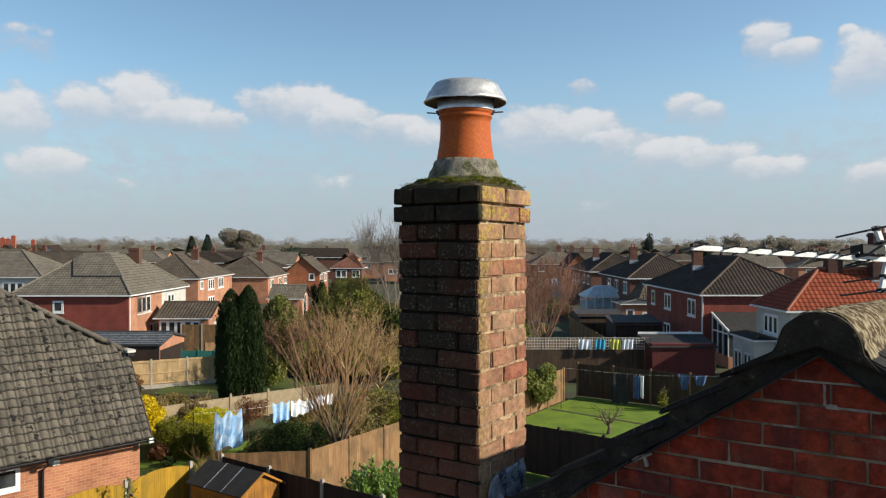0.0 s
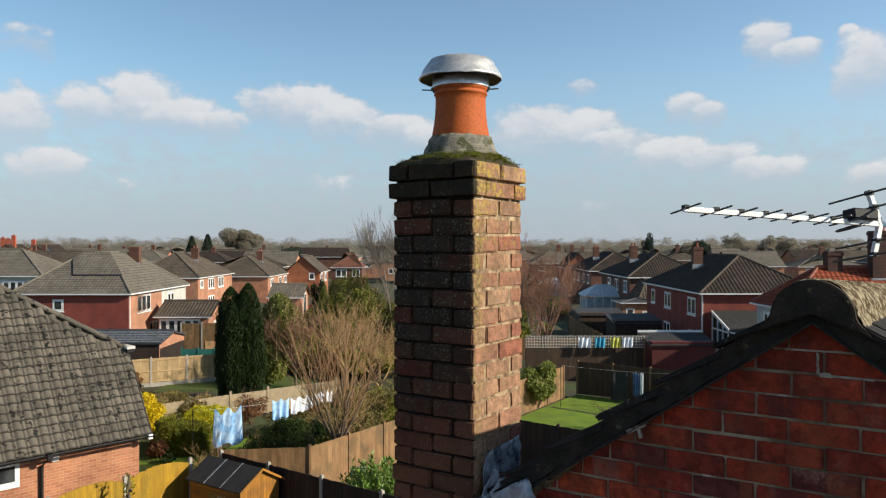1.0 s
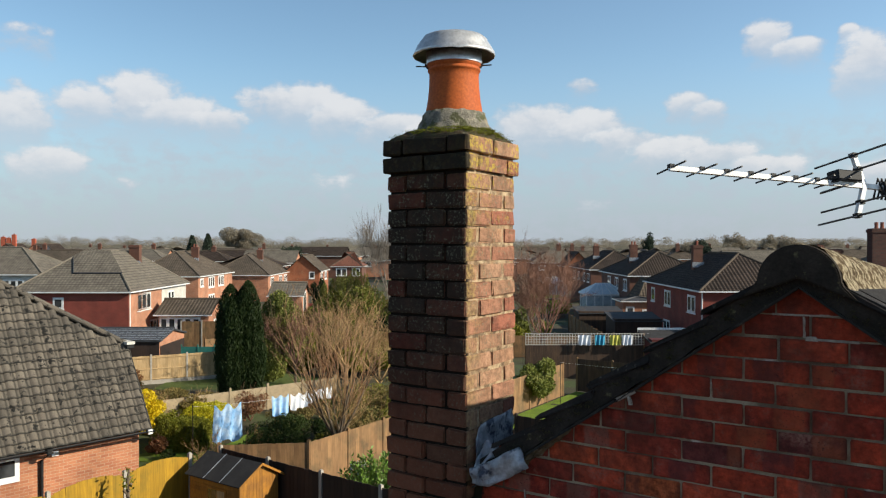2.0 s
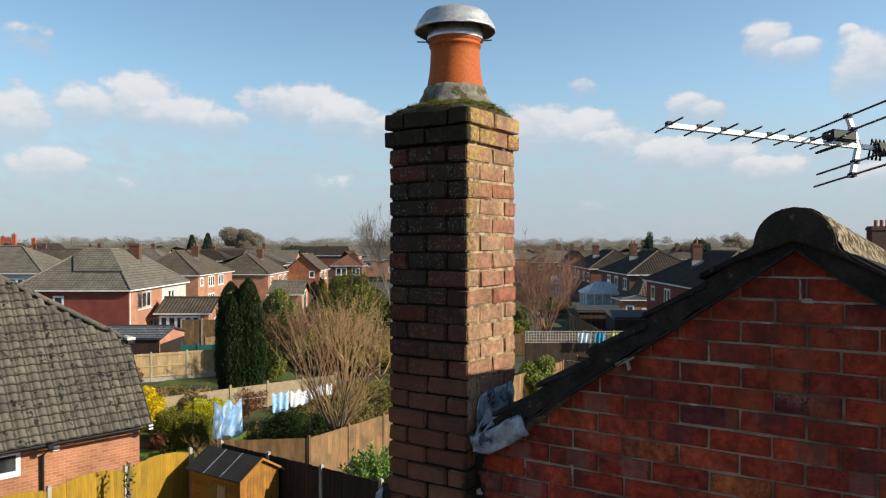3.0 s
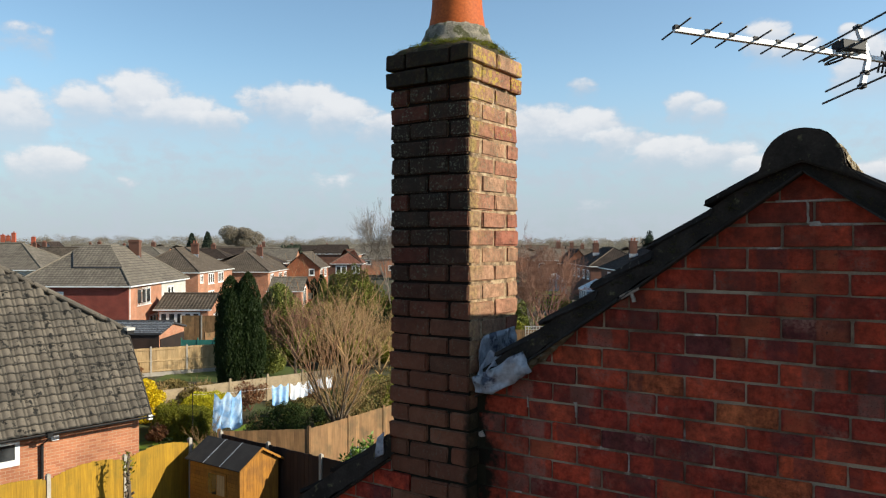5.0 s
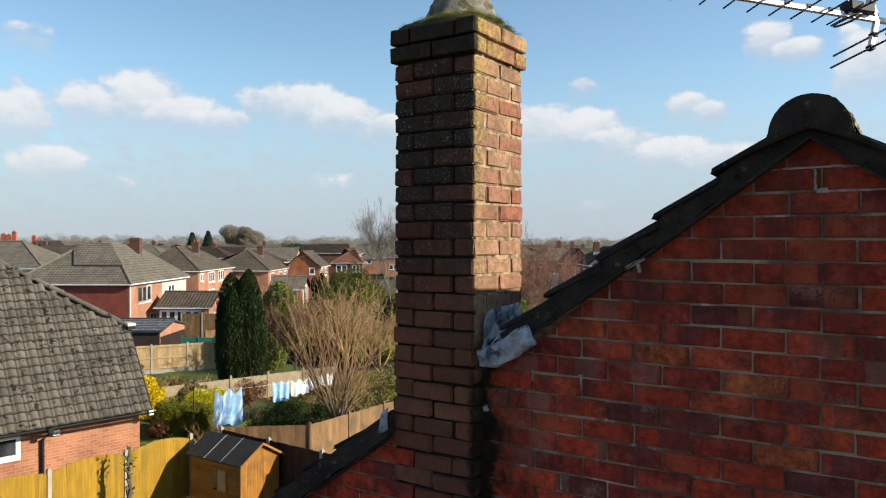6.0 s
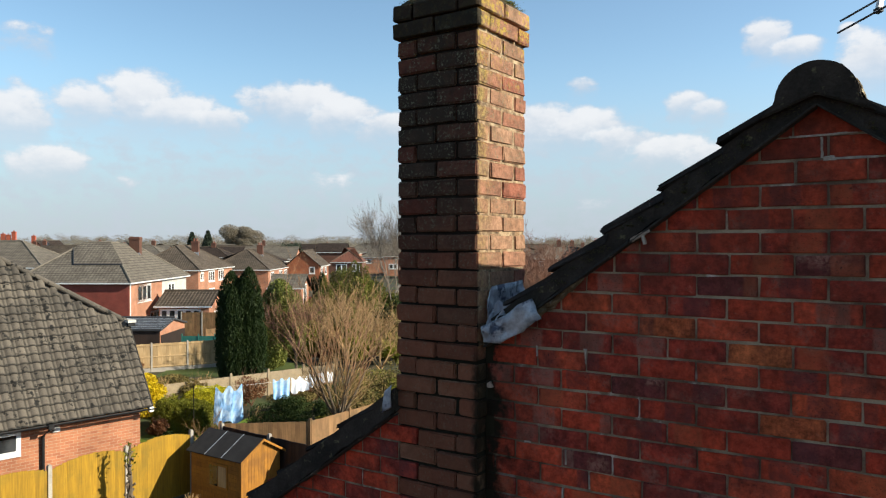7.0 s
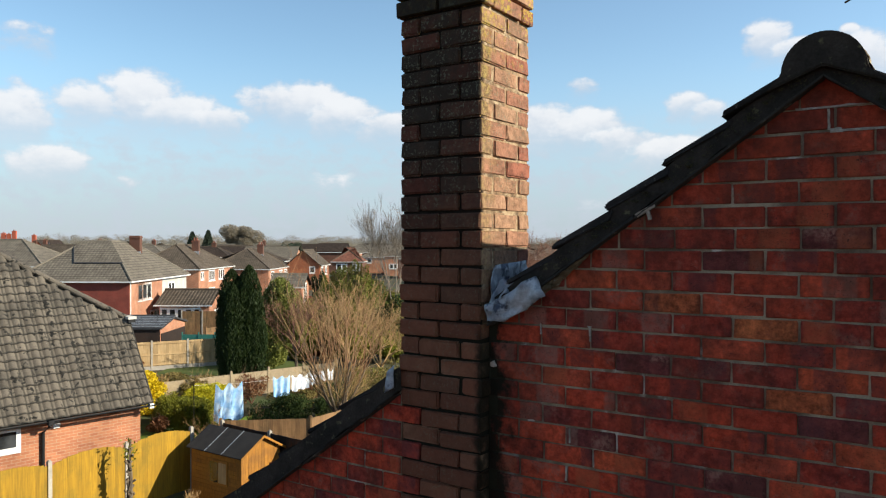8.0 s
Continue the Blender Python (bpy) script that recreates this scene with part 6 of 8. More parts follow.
# ---------------------------------------------------------------- plants in the gardens
def bush(label, x, y, z, radii, mat, n, leaf, seed, name="shrub", twigs=None, category="shrub", lumps=8, hollow=0.5, tall=1.0):
    rng = np.random.default_rng(seed)
    b = thing(name, label, category, pose(x, y, z))
    s = Shape()
    for k in range(9):
        a = rng.uniform(0, 2 * math.pi)
        grow(s, rng, (0, 0, 0), (math.cos(a) * radii[0] * 0.5, math.sin(a) * radii[1] * 0.5, radii[2]), radii[2] * 1.1, 0.02, 2 if twigs else 1, 0.6, 3)
    part("stem", s, twigs or M_BARK, b)
    if n:
        pts = blob(rng, n, (0, 0, radii[2] * 0.92), radii, lumps, hollow)
        pts = pts[pts[:, 2] > 0.02]
        part("crown", quads("crown", leaves(pts, leaf, rng, tall), mat), None, b)
    return b


def cypress(x, y, z, height, radius, seed, mat=None, label="tall dark green columnar cypress", name="cypress", tips=4, n=56000):
    rng = np.random.default_rng(seed)
    c = thing(name, label, "tree", pose(x, y, z))
    part("trunk", Shape().tube([(0, 0, 0), (0, 0, height * 0.9)], [0.14, 0.02], 7), M_BARK, c)
    allp = []
    cols = [(0, 0, 1.0)] + [(rng.uniform(-0.45, 0.45) * radius, rng.uniform(-0.45, 0.45) * radius, rng.uniform(0.8, 0.96)) for _ in range(tips)]
    for cx, cy, k in cols:
        h = height * k
        m = n // len(cols)
        f = rng.uniform(0, 1, m)
        a = rng.uniform(0, 2 * math.pi, m)
        r = radius * 0.72 * np.clip(np.minimum(0.62 + f * 1.3, 1.0) * np.clip(1 - f ** 5.0, 0, 1) ** 0.6, 0.02, 1)
        ripple = 1 + 0.2 * np.array([noise.noise(Vector((math.cos(q) * 2.2, math.sin(q) * 2.2, w * 3.0 + cx * 7))) + 0.6 * noise.noise(Vector((math.cos(q) * 6, math.sin(q) * 6, w * 9.0))) for q, w in zip(a, f)])
        rr = r * ripple * rng.uniform(0.72, 1.02, m)
        allp.append(np.stack([cx + np.cos(a) * rr, cy + np.sin(a) * rr, 0.1 + f * (h - 0.1)], axis=1))
    p = np.concatenate(allp)
    part("crown", quads("crown", leaves(p, 0.036, rng, 2.2, 1.0), mat or M_CYPRESS), None, c)
    return c


def pollard(x, y, z, label, seed, head=1.3, limbs=14, shoots=6, spread=1.9, top=6.1):
    """A tree cut back for years: a short trunk, a vase of crooked limbs and long straight shoots from each."""
    rng = np.random.default_rng(seed)
    t = thing("tree", label, "tree", pose(x, y, z))
    part("trunk", Shape().tube([(0, 0, 0), (0.04, 0.02, head * 0.5), (0, 0.05, head)], [0.20, 0.16, 0.19], 10), M_BARK, t, "knobbly grey-brown trunk")
    tw, spurs = Shape(), Shape()
    for k in range(limbs):
        a = 2 * math.pi * k / limbs + rng.uniform(-0.25, 0.25)
        r = spread * (0.62 if k % 3 else 0.3) * rng.uniform(0.8, 1.1)
        rise = (top - head) * rng.uniform(0.30, 0.42)
        p0 = Vector((math.cos(a) * 0.08, 0.05 + math.sin(a) * 0.08, head - 0.08))
        knee = Vector((math.cos(a) * r * 0.55, math.sin(a) * r * 0.55, head + rise * 0.42))
        end = Vector((math.cos(a) * r, math.sin(a) * r, head + rise))
        limb = Shape().tube([p0, p0.lerp(knee, 0.5) + Vector(rng.normal(size=3)) * 0.03, knee, knee.lerp(end, 0.6) + Vector(rng.normal(size=3)) * 0.04, end], [0.062, 0.046, 0.036, 0.03, 0.032], 6)
        part("limb", limb, M_BARK, t)
        for j in range(shoots):
            f = rng.uniform(0.15, 1.0)
            b = knee.lerp(end, f)
            out = Vector((math.cos(a) * 0.24 * r + rng.normal() * 0.25, math.sin(a) * 0.24 * r + rng.normal() * 0.25, 1.0))
            long_ = (top - b.z) * rng.uniform(0.55, 1.02)
            grow(tw, rng, b, out, long_, 0.0125, 1, 0.5, 4, 0.08, 0.02, 0.45, 0.42)
        # short crowded spurs low on the limb
        for j in range(5):
            b = p0.lerp(knee, rng.uniform(0.4, 1.0))
            grow(spurs, rng, b, (math.cos(a) * 0.8 + rng.normal() * 0.5, math.sin(a) * 0.8 + rng.normal() * 0.5, 1.0), rng.uniform(0.7, 1.5), 0.010, 1, 0.6, 4, 0.12, 0.1, 0.5, 0.5)
    part("crown", tw, M_SHOOT, t, "vase of long brown bare shoots")
    part("low_growth", spurs, M_TWIG, t, "straw-coloured twiggy growth on the limbs")
    return t


def laurel(x, y, label, seed, stems=78, height=2.25):
    """Upright leafy stems with long glossy leaves."""
    rng = np.random.default_rng(seed)
    b = thing("laurel", label, "shrub", pose(x, y, 0))
    s, quad = Shape(), []
    for k in range(stems):
        a, r = rng.uniform(0, 6.283), 1.15 * math.sqrt(rng.uniform(0, 1))
        h = height * rng.uniform(0.7, 1.0) * (1 - 0.22 * r)
        foot = Vector((math.cos(a) * r * 0.5, math.sin(a) * r * 0.5, 0))
        tip = Vector((math.cos(a) * r, math.sin(a) * r, h))
        s.tube([foot, foot.lerp(tip, 0.5) + Vector((0, 0, 0.1)), tip], [0.014, 0.010, 0.005], 4, False)
        n = 52
        f = rng.uniform(0.3, 1.0, n)
        base = np.array(foot)[None, :] * (1 - f[:, None]) + np.array(tip)[None, :] * f[:, None]
        d = rng.normal(size=(n, 3)) * 0.75 + np.array((math.cos(a) * 0.25, math.sin(a) * 0.25, 0.9))
        d /= np.linalg.norm(d, axis=1)[:, None]
        w = np.cross(d, rng.normal(size=(n, 3)))
        w /= np.linalg.norm(w, axis=1)[:, None]
        ln = rng.uniform(0.10, 0.19, (n, 1))
        quad.append(np.stack([base, base + d * ln * 0.5 + w * ln * 0.19, base + d * ln, base + d * ln * 0.5 - w * ln * 0.19], axis=1))
    part("stem", s, M_BARK, b)
    part("foliage", quads("foliage", np.concatenate(quad), M_LAUREL), None, b)
    return b


def bare_tree(x, y, z, label, seed, height=9.0, mat=None, trunk=0.16, depth=4, spread=0.55, forks=4, name="tree", m=None):
    rng = np.random.default_rng(seed)
    t = thing(name, label, "tree", m if m is not None else pose(x, y, z))
    s = Shape()
    s.tube([(0, 0, 0), (0.05, 0, height * 0.16), (0.0, 0.06, height * 0.3)], [trunk, trunk * 0.8, trunk * 0.7], 8)
    part("trunk", s, M_BARK, t)
    tw = Shape()
    for k in range(6):
        a = 2 * math.pi * k / 6 + rng.uniform(-0.4, 0.4)
        grow(tw, rng, (0, 0.06 * rng.uniform(0, 1), height * rng.uniform(0.18, 0.3)), (math.cos(a) * spread, math.sin(a) * spread, 1), height * 0.36, trunk * 0.5, depth, spread, forks, 0.12, 0.1, 0.6, 0.66)
    part("crown", tw, mat or M_GREYTWIG, t)
    return t


pollard(-16.08, 16.9, 0, "pollarded bare tree with a vase of long brown shoots", 5)
cypress(-29.96, 23.9, -0.2, 6.1, 1.06, 1, label="tall dark green columnar cypress on a lawn")
cypress(-29.16, 24.4, -0.2, 6.3, 1.06, 2, label="tall dark green columnar cypress on a lawn")
bush("broad evergreen tree thick with ivy", -32.4, 29.4, -0.4, (2.1, 2.1, 3.6), M_IVY, 34000, 0.08, 7, "evergreen_tree", category="tree")
bush("forsythia covered in bright yellow blossom", -26.9, 16.6, 0, (1.15, 1.15, 0.95), M_FORSYTHIA, 9000, 0.055, 11, "forsythia", M_TWIG)
bush("forsythia covered in bright yellow blossom", -26.5, 15.5, 0, (1.0, 1.0, 0.8), M_FORSYTHIA, 7000, 0.055, 12, "forsythia", M_TWIG)
def clipped_hedge(label, x, y, turn, rx, ry, h, mat, n, leaf, seed, name="hedge"):
    """A shrub kept clipped: a rounded block whose skin is small leaves, bumpy and a little ragged."""
    rng = np.random.default_rng(seed)
    b = thing(name, label, "hedge", pose(x, y, 0, 0, 0, turn))
    s = Shape()
    for k in range(8):
        a = rng.uniform(0, 6.283)
        grow(s, rng, (0, 0, 0), (math.cos(a) * rx * 0.6, math.sin(a) * ry * 0.6, h * 0.7), h * 0.7, 0.025, 1, 0.5, 3)
    part("stem", s, M_BARK, b)
    d = rng.normal(size=(n, 3))
    d[:, 2] = np.abs(d[:, 2])
    d /= (np.abs(d) ** 3.2).sum(axis=1)[:, None] ** (1 / 3.2)
    bump = np.array([0.07 * noise.noise(Vector(q) * 3.0 + Vector((seed, 0, 0))) + 0.05 * noise.noise(Vector(q) * 8.0) for q in d])
    p = d * (rng.uniform(0.86, 1.0, n) + bump)[:, None] * np.array((rx, ry, h))
    part("foliage", quads("foliage", leaves(p, leaf, rng, 1.3), mat), None, b)
    return b


clipped_hedge("rounded hedge with golden clipped top", -24.35, 17.95, 34, 1.2, 1.25, 1.27, M_GOLDBUSH, 26000, 0.032, 13)
clipped_hedge("rounded olive-green hedge beside the washing", -23.45, 16.05, 28, 1.2, 0.95, 1.16, M_HEDGE, 26000, 0.032, 14)
bush("rust-brown leafy shrub beside the bungalow", -23.35, 14.75, 0, (0.62, 0.5, 0.36), M_RUST, 3500, 0.04, 16, "shrub", M_REDTWIG)
bush("low green garden plant on the lawn", -22.4, 14.5, 0, (0.35, 0.3, 0.2), M_JUNIPER, 900, 0.05, 15)
bush("brown twiggy shrub by the concrete fence", -24.6, 20.5, 0, (1.0, 1.2, 0.8), M_RUST, 2500, 0.045, 17, "shrub", M_REDTWIG)
bush("spreading dark green juniper", -18.9, 17.2, 0, (2.0, 1.7, 0.85), M_JUNIPER, 24000, 0.034, 18, "juniper", lumps=14)
bush("spreading dark green juniper", -18.4, 20.0, 0, (1.8, 2.0, 0.9), M_JUNIPER, 24000, 0.034, 19, "juniper", lumps=14)
bush("spreading dark green juniper", -17.3, 22.5, 0, (1.7, 1.9, 1.0), M_HEDGE, 20000, 0.034, 20, "juniper", lumps=14)
laurel(-12.0, 14.2, "glossy bright green laurel with upright stems", 22)
bush("low bare straw-coloured shrub", -20.2, 14.6, 0, (0.8, 0.8, 0.65), M_GOLDBUSH, 0, 0.05, 23, "shrub", M_TWIG)
bush("low bare straw-coloured shrub", -19.6, 16.2, 0, (0.7, 0.7, 0.6), M_GOLDBUSH, 0, 0.05, 24, "shrub", M_TWIG)
bush("ivy-clad green shrub over the fence", -15.2, 30.6, 0, (1.15, 1.7, 1.35), M_IVY, 9000, 0.07, 25, "shrub")
bush("variegated shrub by the dark fence", -10.1, 34.2, 0, (0.4, 0.35, 0.7), M_HEDGE, 320, 0.05, 26)
def pruned_stem(x, y):
    """An old climbing plant cut back to knobbly stubs, with a few leaves."""
    rng = np.random.default_rng(27)
    c = thing("climber", "old pruned climbing plant with knobbly stems", "climber", pose(x, y, 0))
    s = Shape()
    for off, top in ((0.0, 2.05), (0.07, 1.7), (-0.05, 1.2)):
        pts = [(off * 0.4 + 0.03 * math.sin(k * 1.9 + off * 30), 0.03 * math.cos(k * 1.4), top * k / 8) for k in range(9)]
        s.tube(pts, [0.056 - 0.003 * k + 0.012 * (k % 2) for k in range(9)], 7)
        for k in range(3, 9):
            a = rng.uniform(0, 6.28)
            p = Vector(pts[k])
            e = p + Vector((math.cos(a) * 0.11, math.sin(a) * 0.11, rng.uniform(0.03, 0.14)))
            s.tube([p, p.lerp(e, 0.5) + Vector((0, 0, -0.01)), e], [0.036, 0.028, 0.038], 6)
    part("stem", s, M_BARK, c)
    pts = rng.normal(size=(70, 3)) * np.array((0.09, 0.09, 0.22)) + np.array((0.0, 0.0, 1.85))
    tagged(part("foliage", quads("foliage", leaves(pts, 0.045, rng, 1.2), M_HEDGE), None, c), kind="stuff")


pruned_stem(-16.12, 8.81)
panel = thing("picket_panel", "small white slatted garden panel beside the laurel", "fence panel", pose(-12.95, 14.05, 0, 0, 0, 34))
for k in range(5):
    part("slat", Shape().box(k * 0.09, -0.01, 0.9, k * 0.09 + 0.05, 0.01, 1.62 - 0.03 * (k % 2)), M_PVC, panel)
for zz in (1.0, 1.45):
    part("rail", Shape().box(-0.02, 0.012, zz, 0.43, 0.035, zz + 0.05), M_PVC, panel)
for xx in (-0.02, 0.41):
    part("post", Shape().box(xx, 0.037, 0.0, xx + 0.05, 0.08, 1.55), M_PVC, panel)
bare_tree(-10.6, 28.3, 0, "small bare pruned fruit tree on the lawn", 31, 1.75, M_BARK, 0.09, 2, 1.6, 3, "fruit_tree")
bush("low twiggy shrub by the shed", -15.3, 10.1, 0, (0.35, 0.3, 0.3), M_GOLDBUSH, 0, 0.05, 33, "shrub", M_TWIG)

for k, (x, y, r, h) in enumerate(((-27.2, 17.6, 1.2, 0.55), (-29.0, 19.2, 1.4, 0.5), (-27.6, 20.4, 1.1, 0.6), (-28.3, 16.2, 1.2, 0.7), (-26.6, 19.0, 0.8, 0.7), (-31.5, 19.4, 1.6, 0.5))):
    bush("straw-coloured brushy garden shrub", x, y, -0.05, (r, r, h), M_STRAW if k % 3 else M_HEDGE, 3500, 0.05, 140 + k, "shrub", M_TWIG, lumps=10)
bush("forsythia covered in bright yellow blossom", -26.6, 14.2, 0, (0.9, 0.9, 0.8), M_FORSYTHIA, 3500, 0.055, 151, "forsythia", M_TWIG)
bush("tangled straw-coloured garden shrub", -19.6, 14.2, 0, (1.0, 0.9, 0.45), M_STRAW, 1500, 0.045, 152, "shrub", M_TWIG)
bush("tangled straw-coloured garden shrub", -17.6, 14.9, 0, (1.1, 0.9, 0.6), M_STRAW, 1600, 0.045, 153, "shrub", M_TWIG)
bush("tangled straw-coloured garden shrub", -16.4, 18.6, 0, (1.0, 1.6, 1.2), M_STRAW, 2200, 0.05, 154, "shrub", M_TWIG)

# brush and spreading junipers behind the washing, and along the fence of the far lawn
for k, (x, y, rx, ry, h, mat, lab) in enumerate(((-22.0, 20.6, 1.2, 1.4, 0.5, M_STRAW, "tan"), (-21.0, 22.4, 1.4, 1.4, 0.6, M_JUNIPER, "green"), (-20.6, 19.0, 1.0, 1.0, 0.4, M_STRAW, "tan"),
                                                 (-19.0, 22.6, 1.4, 1.6, 0.7, M_STRAW, "tan"), (-18.2, 25.0, 1.6, 1.8, 0.9, M_JUNIPER, "green"), (-21.5, 25.0, 1.8, 1.6, 0.8, M_HEDGE, "olive"),
                                                 (-17.4, 18.4, 1.1, 1.3, 0.5, M_HEDGE, "olive"), (-19.8, 16.6, 0.9, 0.8, 0.35, M_STRAW, "tan"), (-23.5, 23.5, 1.2, 1.6, 0.7, M_RUST, "brown"),
                                                 (-36.2, 21.4, 1.2, 1.2, 0.5, M_STRAW, "tan"), (-34.6, 20.8, 1.4, 1.3, 0.55, M_STRAW, "tan"), (-33.0, 20.0, 1.4, 1.3, 0.5, M_HEDGE, "olive"),
                                                 (-31.6, 21.0, 1.3, 1.3, 0.45, M_STRAW, "tan"), (-28.9, 21.0, 0.9, 0.9, 0.4, M_STRAW, "tan"), (-37.2, 22.8, 1.0, 1.0, 0.55, M_RUST, "brown"))):
    bush(lab + " brushy shrub in an overgrown garden", x, y, ground_z(0.828 * (y + 2.93) - 0.56 * (x - 1.8)) - 0.03, (rx, ry, h), mat, 4200, 0.05, 170 + k, "shrub", M_TWIG, lumps=11)

# ---------------------------------------------------------------- houses of the estate
def slope_poly(s, pts, roof_uv=True):
    """A roof face; its uv map is metres along the eaves (the first edge) and up the slope."""
    p = [Vector(q) for q in pts]
    e = (p[1] - p[0]).normalized()
    n = e.cross(p[-1] - p[0]).normalized()
    u = n.cross(e)
    s.poly(p, [((q - p[0]).dot(e), (q - p[0]).dot(u)) for q in p])


def estate_house(label, u0, u1, v0, v1, eave, rise, wall, roof_mat, kind="hip", ridge="v", windows=(), stacks=(), g=None, over=0.3, hip=None, crown=0.0, fascia=True, name="house",
                 category="house", group="houses of the estate", part_wall=None, wall_label="", stack_mat=None):
    """A house on the SITE axes: walls, roof, gutters, windows and chimney stacks as parts. Faces: W (low u), E (high
    u), S (low v).
    """
    g = ground_z(v0) if g is None else g
    h = thing(name, label, category, site(u0, v0, g), group)
    w, d, e = u1 - u0, v1 - v0, eave - g
    s = Shape().box(0, 0, -0.6, w, d, e)
    if kind == "gable":
        if ridge == "v":
            s.solid([(0, 0.002, e - 0.01), (w, 0.002, e - 0.01), (w / 2, 0.002, e + rise - 0.05)], (0, d - 0.004, 0))
        else:
            s.solid([(0.002, 0, e - 0.01), (0.002, d, e - 0.01), (0.002, d / 2, e + rise - 0.05)], (w - 0.004, 0, 0))
    part("wall", s, wall, h, wall_label)
    if part_wall:
        va, vb, mat, lab = part_wall
        part("wall", Shape().box(-0.02, va - v0, 0, w + 0.02, vb - v0, e - 0.02), mat, h, lab)
    o, t = over, 0.1
    a, b, c, dd = (-o, -o), (w + o, -o), (w + o, d + o), (-o, d + o)
    r, z = Shape(), e
    zr = e + rise
    if kind == "hip":
        if ridge == "v":
            k = hip if hip else (w + 2 * o) / 2
            p, q = (w / 2, -o + k, zr), (w / 2, d + o - k, zr)
        else:
            k = hip if hip else (d + 2 * o) / 2
            p, q = (-o + k, d / 2, zr), (w + o - k, d / 2, zr)
    else:
        p, q = ((w / 2, -o, zr), (w / 2, d + o, zr)) if ridge == "v" else ((-o, d / 2, zr), (w + o, d / 2, zr))
    A, B, C, D = [(x, y, z) for x, y in (a, b, c, dd)]
    if ridge == "v" and crown:
        # hips meet a narrow flat crown, shaped to fit the camera's view
        p1, p2, q1, q2 = [(x[0] + k * crown / 2, x[1], x[2]) for x in (p, q) for k in (-1, 1)]
        slope_poly(r, [D, A, p1, q1]), slope_poly(r, [B, C, q2, p2])
        slope_poly(r, [A, B, p2, p1]), slope_poly(r, [C, D, q1, q2])
        r.poly([p1, p2, q2, q1])
    elif ridge == "v":
        slope_poly(r, [D, A, p, q]), slope_poly(r, [B, C, q, p])
        slope_poly(r, [A, B, p]), slope_poly(r, [C, D, q])
    else:
        slope_poly(r, [A, B, q, p]), slope_poly(r, [C, D, p, q])
        slope_poly(r, [B, C, q]), slope_poly(r, [D, A, p])
    r.poly([A, D, C, B])
    if kind == "hip":
        roof = part("roof", r, roof_mat, h)
    else:
        # a gable roof has no end faces: two thick slabs
        r = Shape()
        for m, n in (((D, A), (p, q)), ((B, C), (q, p))) if ridge == "v" else (((A, B), (q, p)), ((C, D), (p, q))):
            slope_poly(r, [m[0], m[1], n[0], n[1]])
            low = [(x, y, zz - 0.12) for x, y, zz in (m[0], m[1], n[0], n[1])]
            r.poly(low[::-1])
            for i in range(4):
                f = (m[0], m[1], n[0], n[1])
                r.poly((f[i], f[(i + 1) % 4], low[(i + 1) % 4], low[i]))
        roof = part("roof", r, roof_mat, h)
    # ridge and hip tiles
    ridge_mat = M_RIDGEGREY if roof_mat == M_GREYROOF else roof_mat if roof_mat == M_SLATE else M_POTS if roof_mat == M_REDROOF else M_RIDGEBROWN
    part("ridge", Shape().tube([Vector(p) + Vector((0, 0, 0.02)), Vector(q) + Vector((0, 0, 0.02))], 0.11, 6), ridge_mat, roof)
    if kind == "hip":
        for x in ((A, p1), (B, p2), (C, q2), (D, q1), (p1, p2), (p1, q1)) if crown else ((A, p), (B, p), (C, q), (D, q)) if ridge == "v" else ((A, p), (D, p), (B, q), (C, q)):
            part("hip_ridge", Shape().tube([Vector(x[0]) + Vector((0, 0, 0.02)), Vector(x[1]) + Vector((0, 0, 0.02))], 0.09, 6), ridge_mat, roof)
    if fascia:
        for x0, y0, x1, y1 in ((-o - 0.06, -o - 0.06, w + o + 0.06, -o + 0.05), (-o - 0.06, -o + 0.055, -o + 0.05, d + o), (w + o - 0.05, -o + 0.055, w + o + 0.06, d + o)):
            if kind == "gable" and ((ridge == "v") == (y1 - y0 < 0.2)):
                continue
            part("gutter", Shape().box(x0, y0, z - 0.12, x1, y1, z - 0.01), M_PVC, h, "white plastic gutter and fascia")
    for face, at, sill, ww, hh, lights in windows:
        horizontal = face in "S"
        def place(x0, x1, z0, z1, out0, out1):
            if face == "S":
                return Shape().box(x0, -out1, z0, x1, -out0, z1)
            if face == "E":
                return Shape().box(w + out0, x0, z0, w + out1, x1, z1)
            return Shape().box(-out1, x0, z0, -out0, x1, z1)
        x0, z0 = at, sill - g
        win = part("window", place(x0, x0 + ww, z0, z0 + hh, -0.02, 0.03), M_PVC, h, "white plastic window")
        step = (ww - 0.06) / lights
        for k in range(lights):
            part("pane", place(x0 + 0.17 + k * step, x0 + (k + 1) * step - 0.11, z0 + 0.18, z0 + hh - 0.17, 0.0, 0.034), M_GLASS, win)
        part("sill", place(x0 - 0.06, x0 + ww + 0.06, z0 - 0.07, z0 - 0.002, -0.02, 0.10), M_PVC, win)
    for su, sv, top, sw, pots in stacks:
        x, y, zt = su - u0, sv - v0, top - g
        c = part("chimney", Shape().box(x - sw / 2, y - 0.3, e + 0.2, x + sw / 2, y + 0.3, zt).box(x - sw / 2 - 0.05, y - 0.35, zt - 0.25, x + sw / 2 + 0.05, y + 0.35, zt - 0.08), stack_mat or M_BROWNWALL, h, "brick chimney stack")
        for k in range(pots):
            px = x + (k - (pots - 1) / 2) * 0.35
            part("chimney_pot", Shape().lathe([(0.13, zt - 0.02), (0.10, zt + 0.12), (0.11, zt + 0.38), (0.09, zt + 0.38), (0.001, zt + 0.3)], px, y, 10), M_POTS, c)
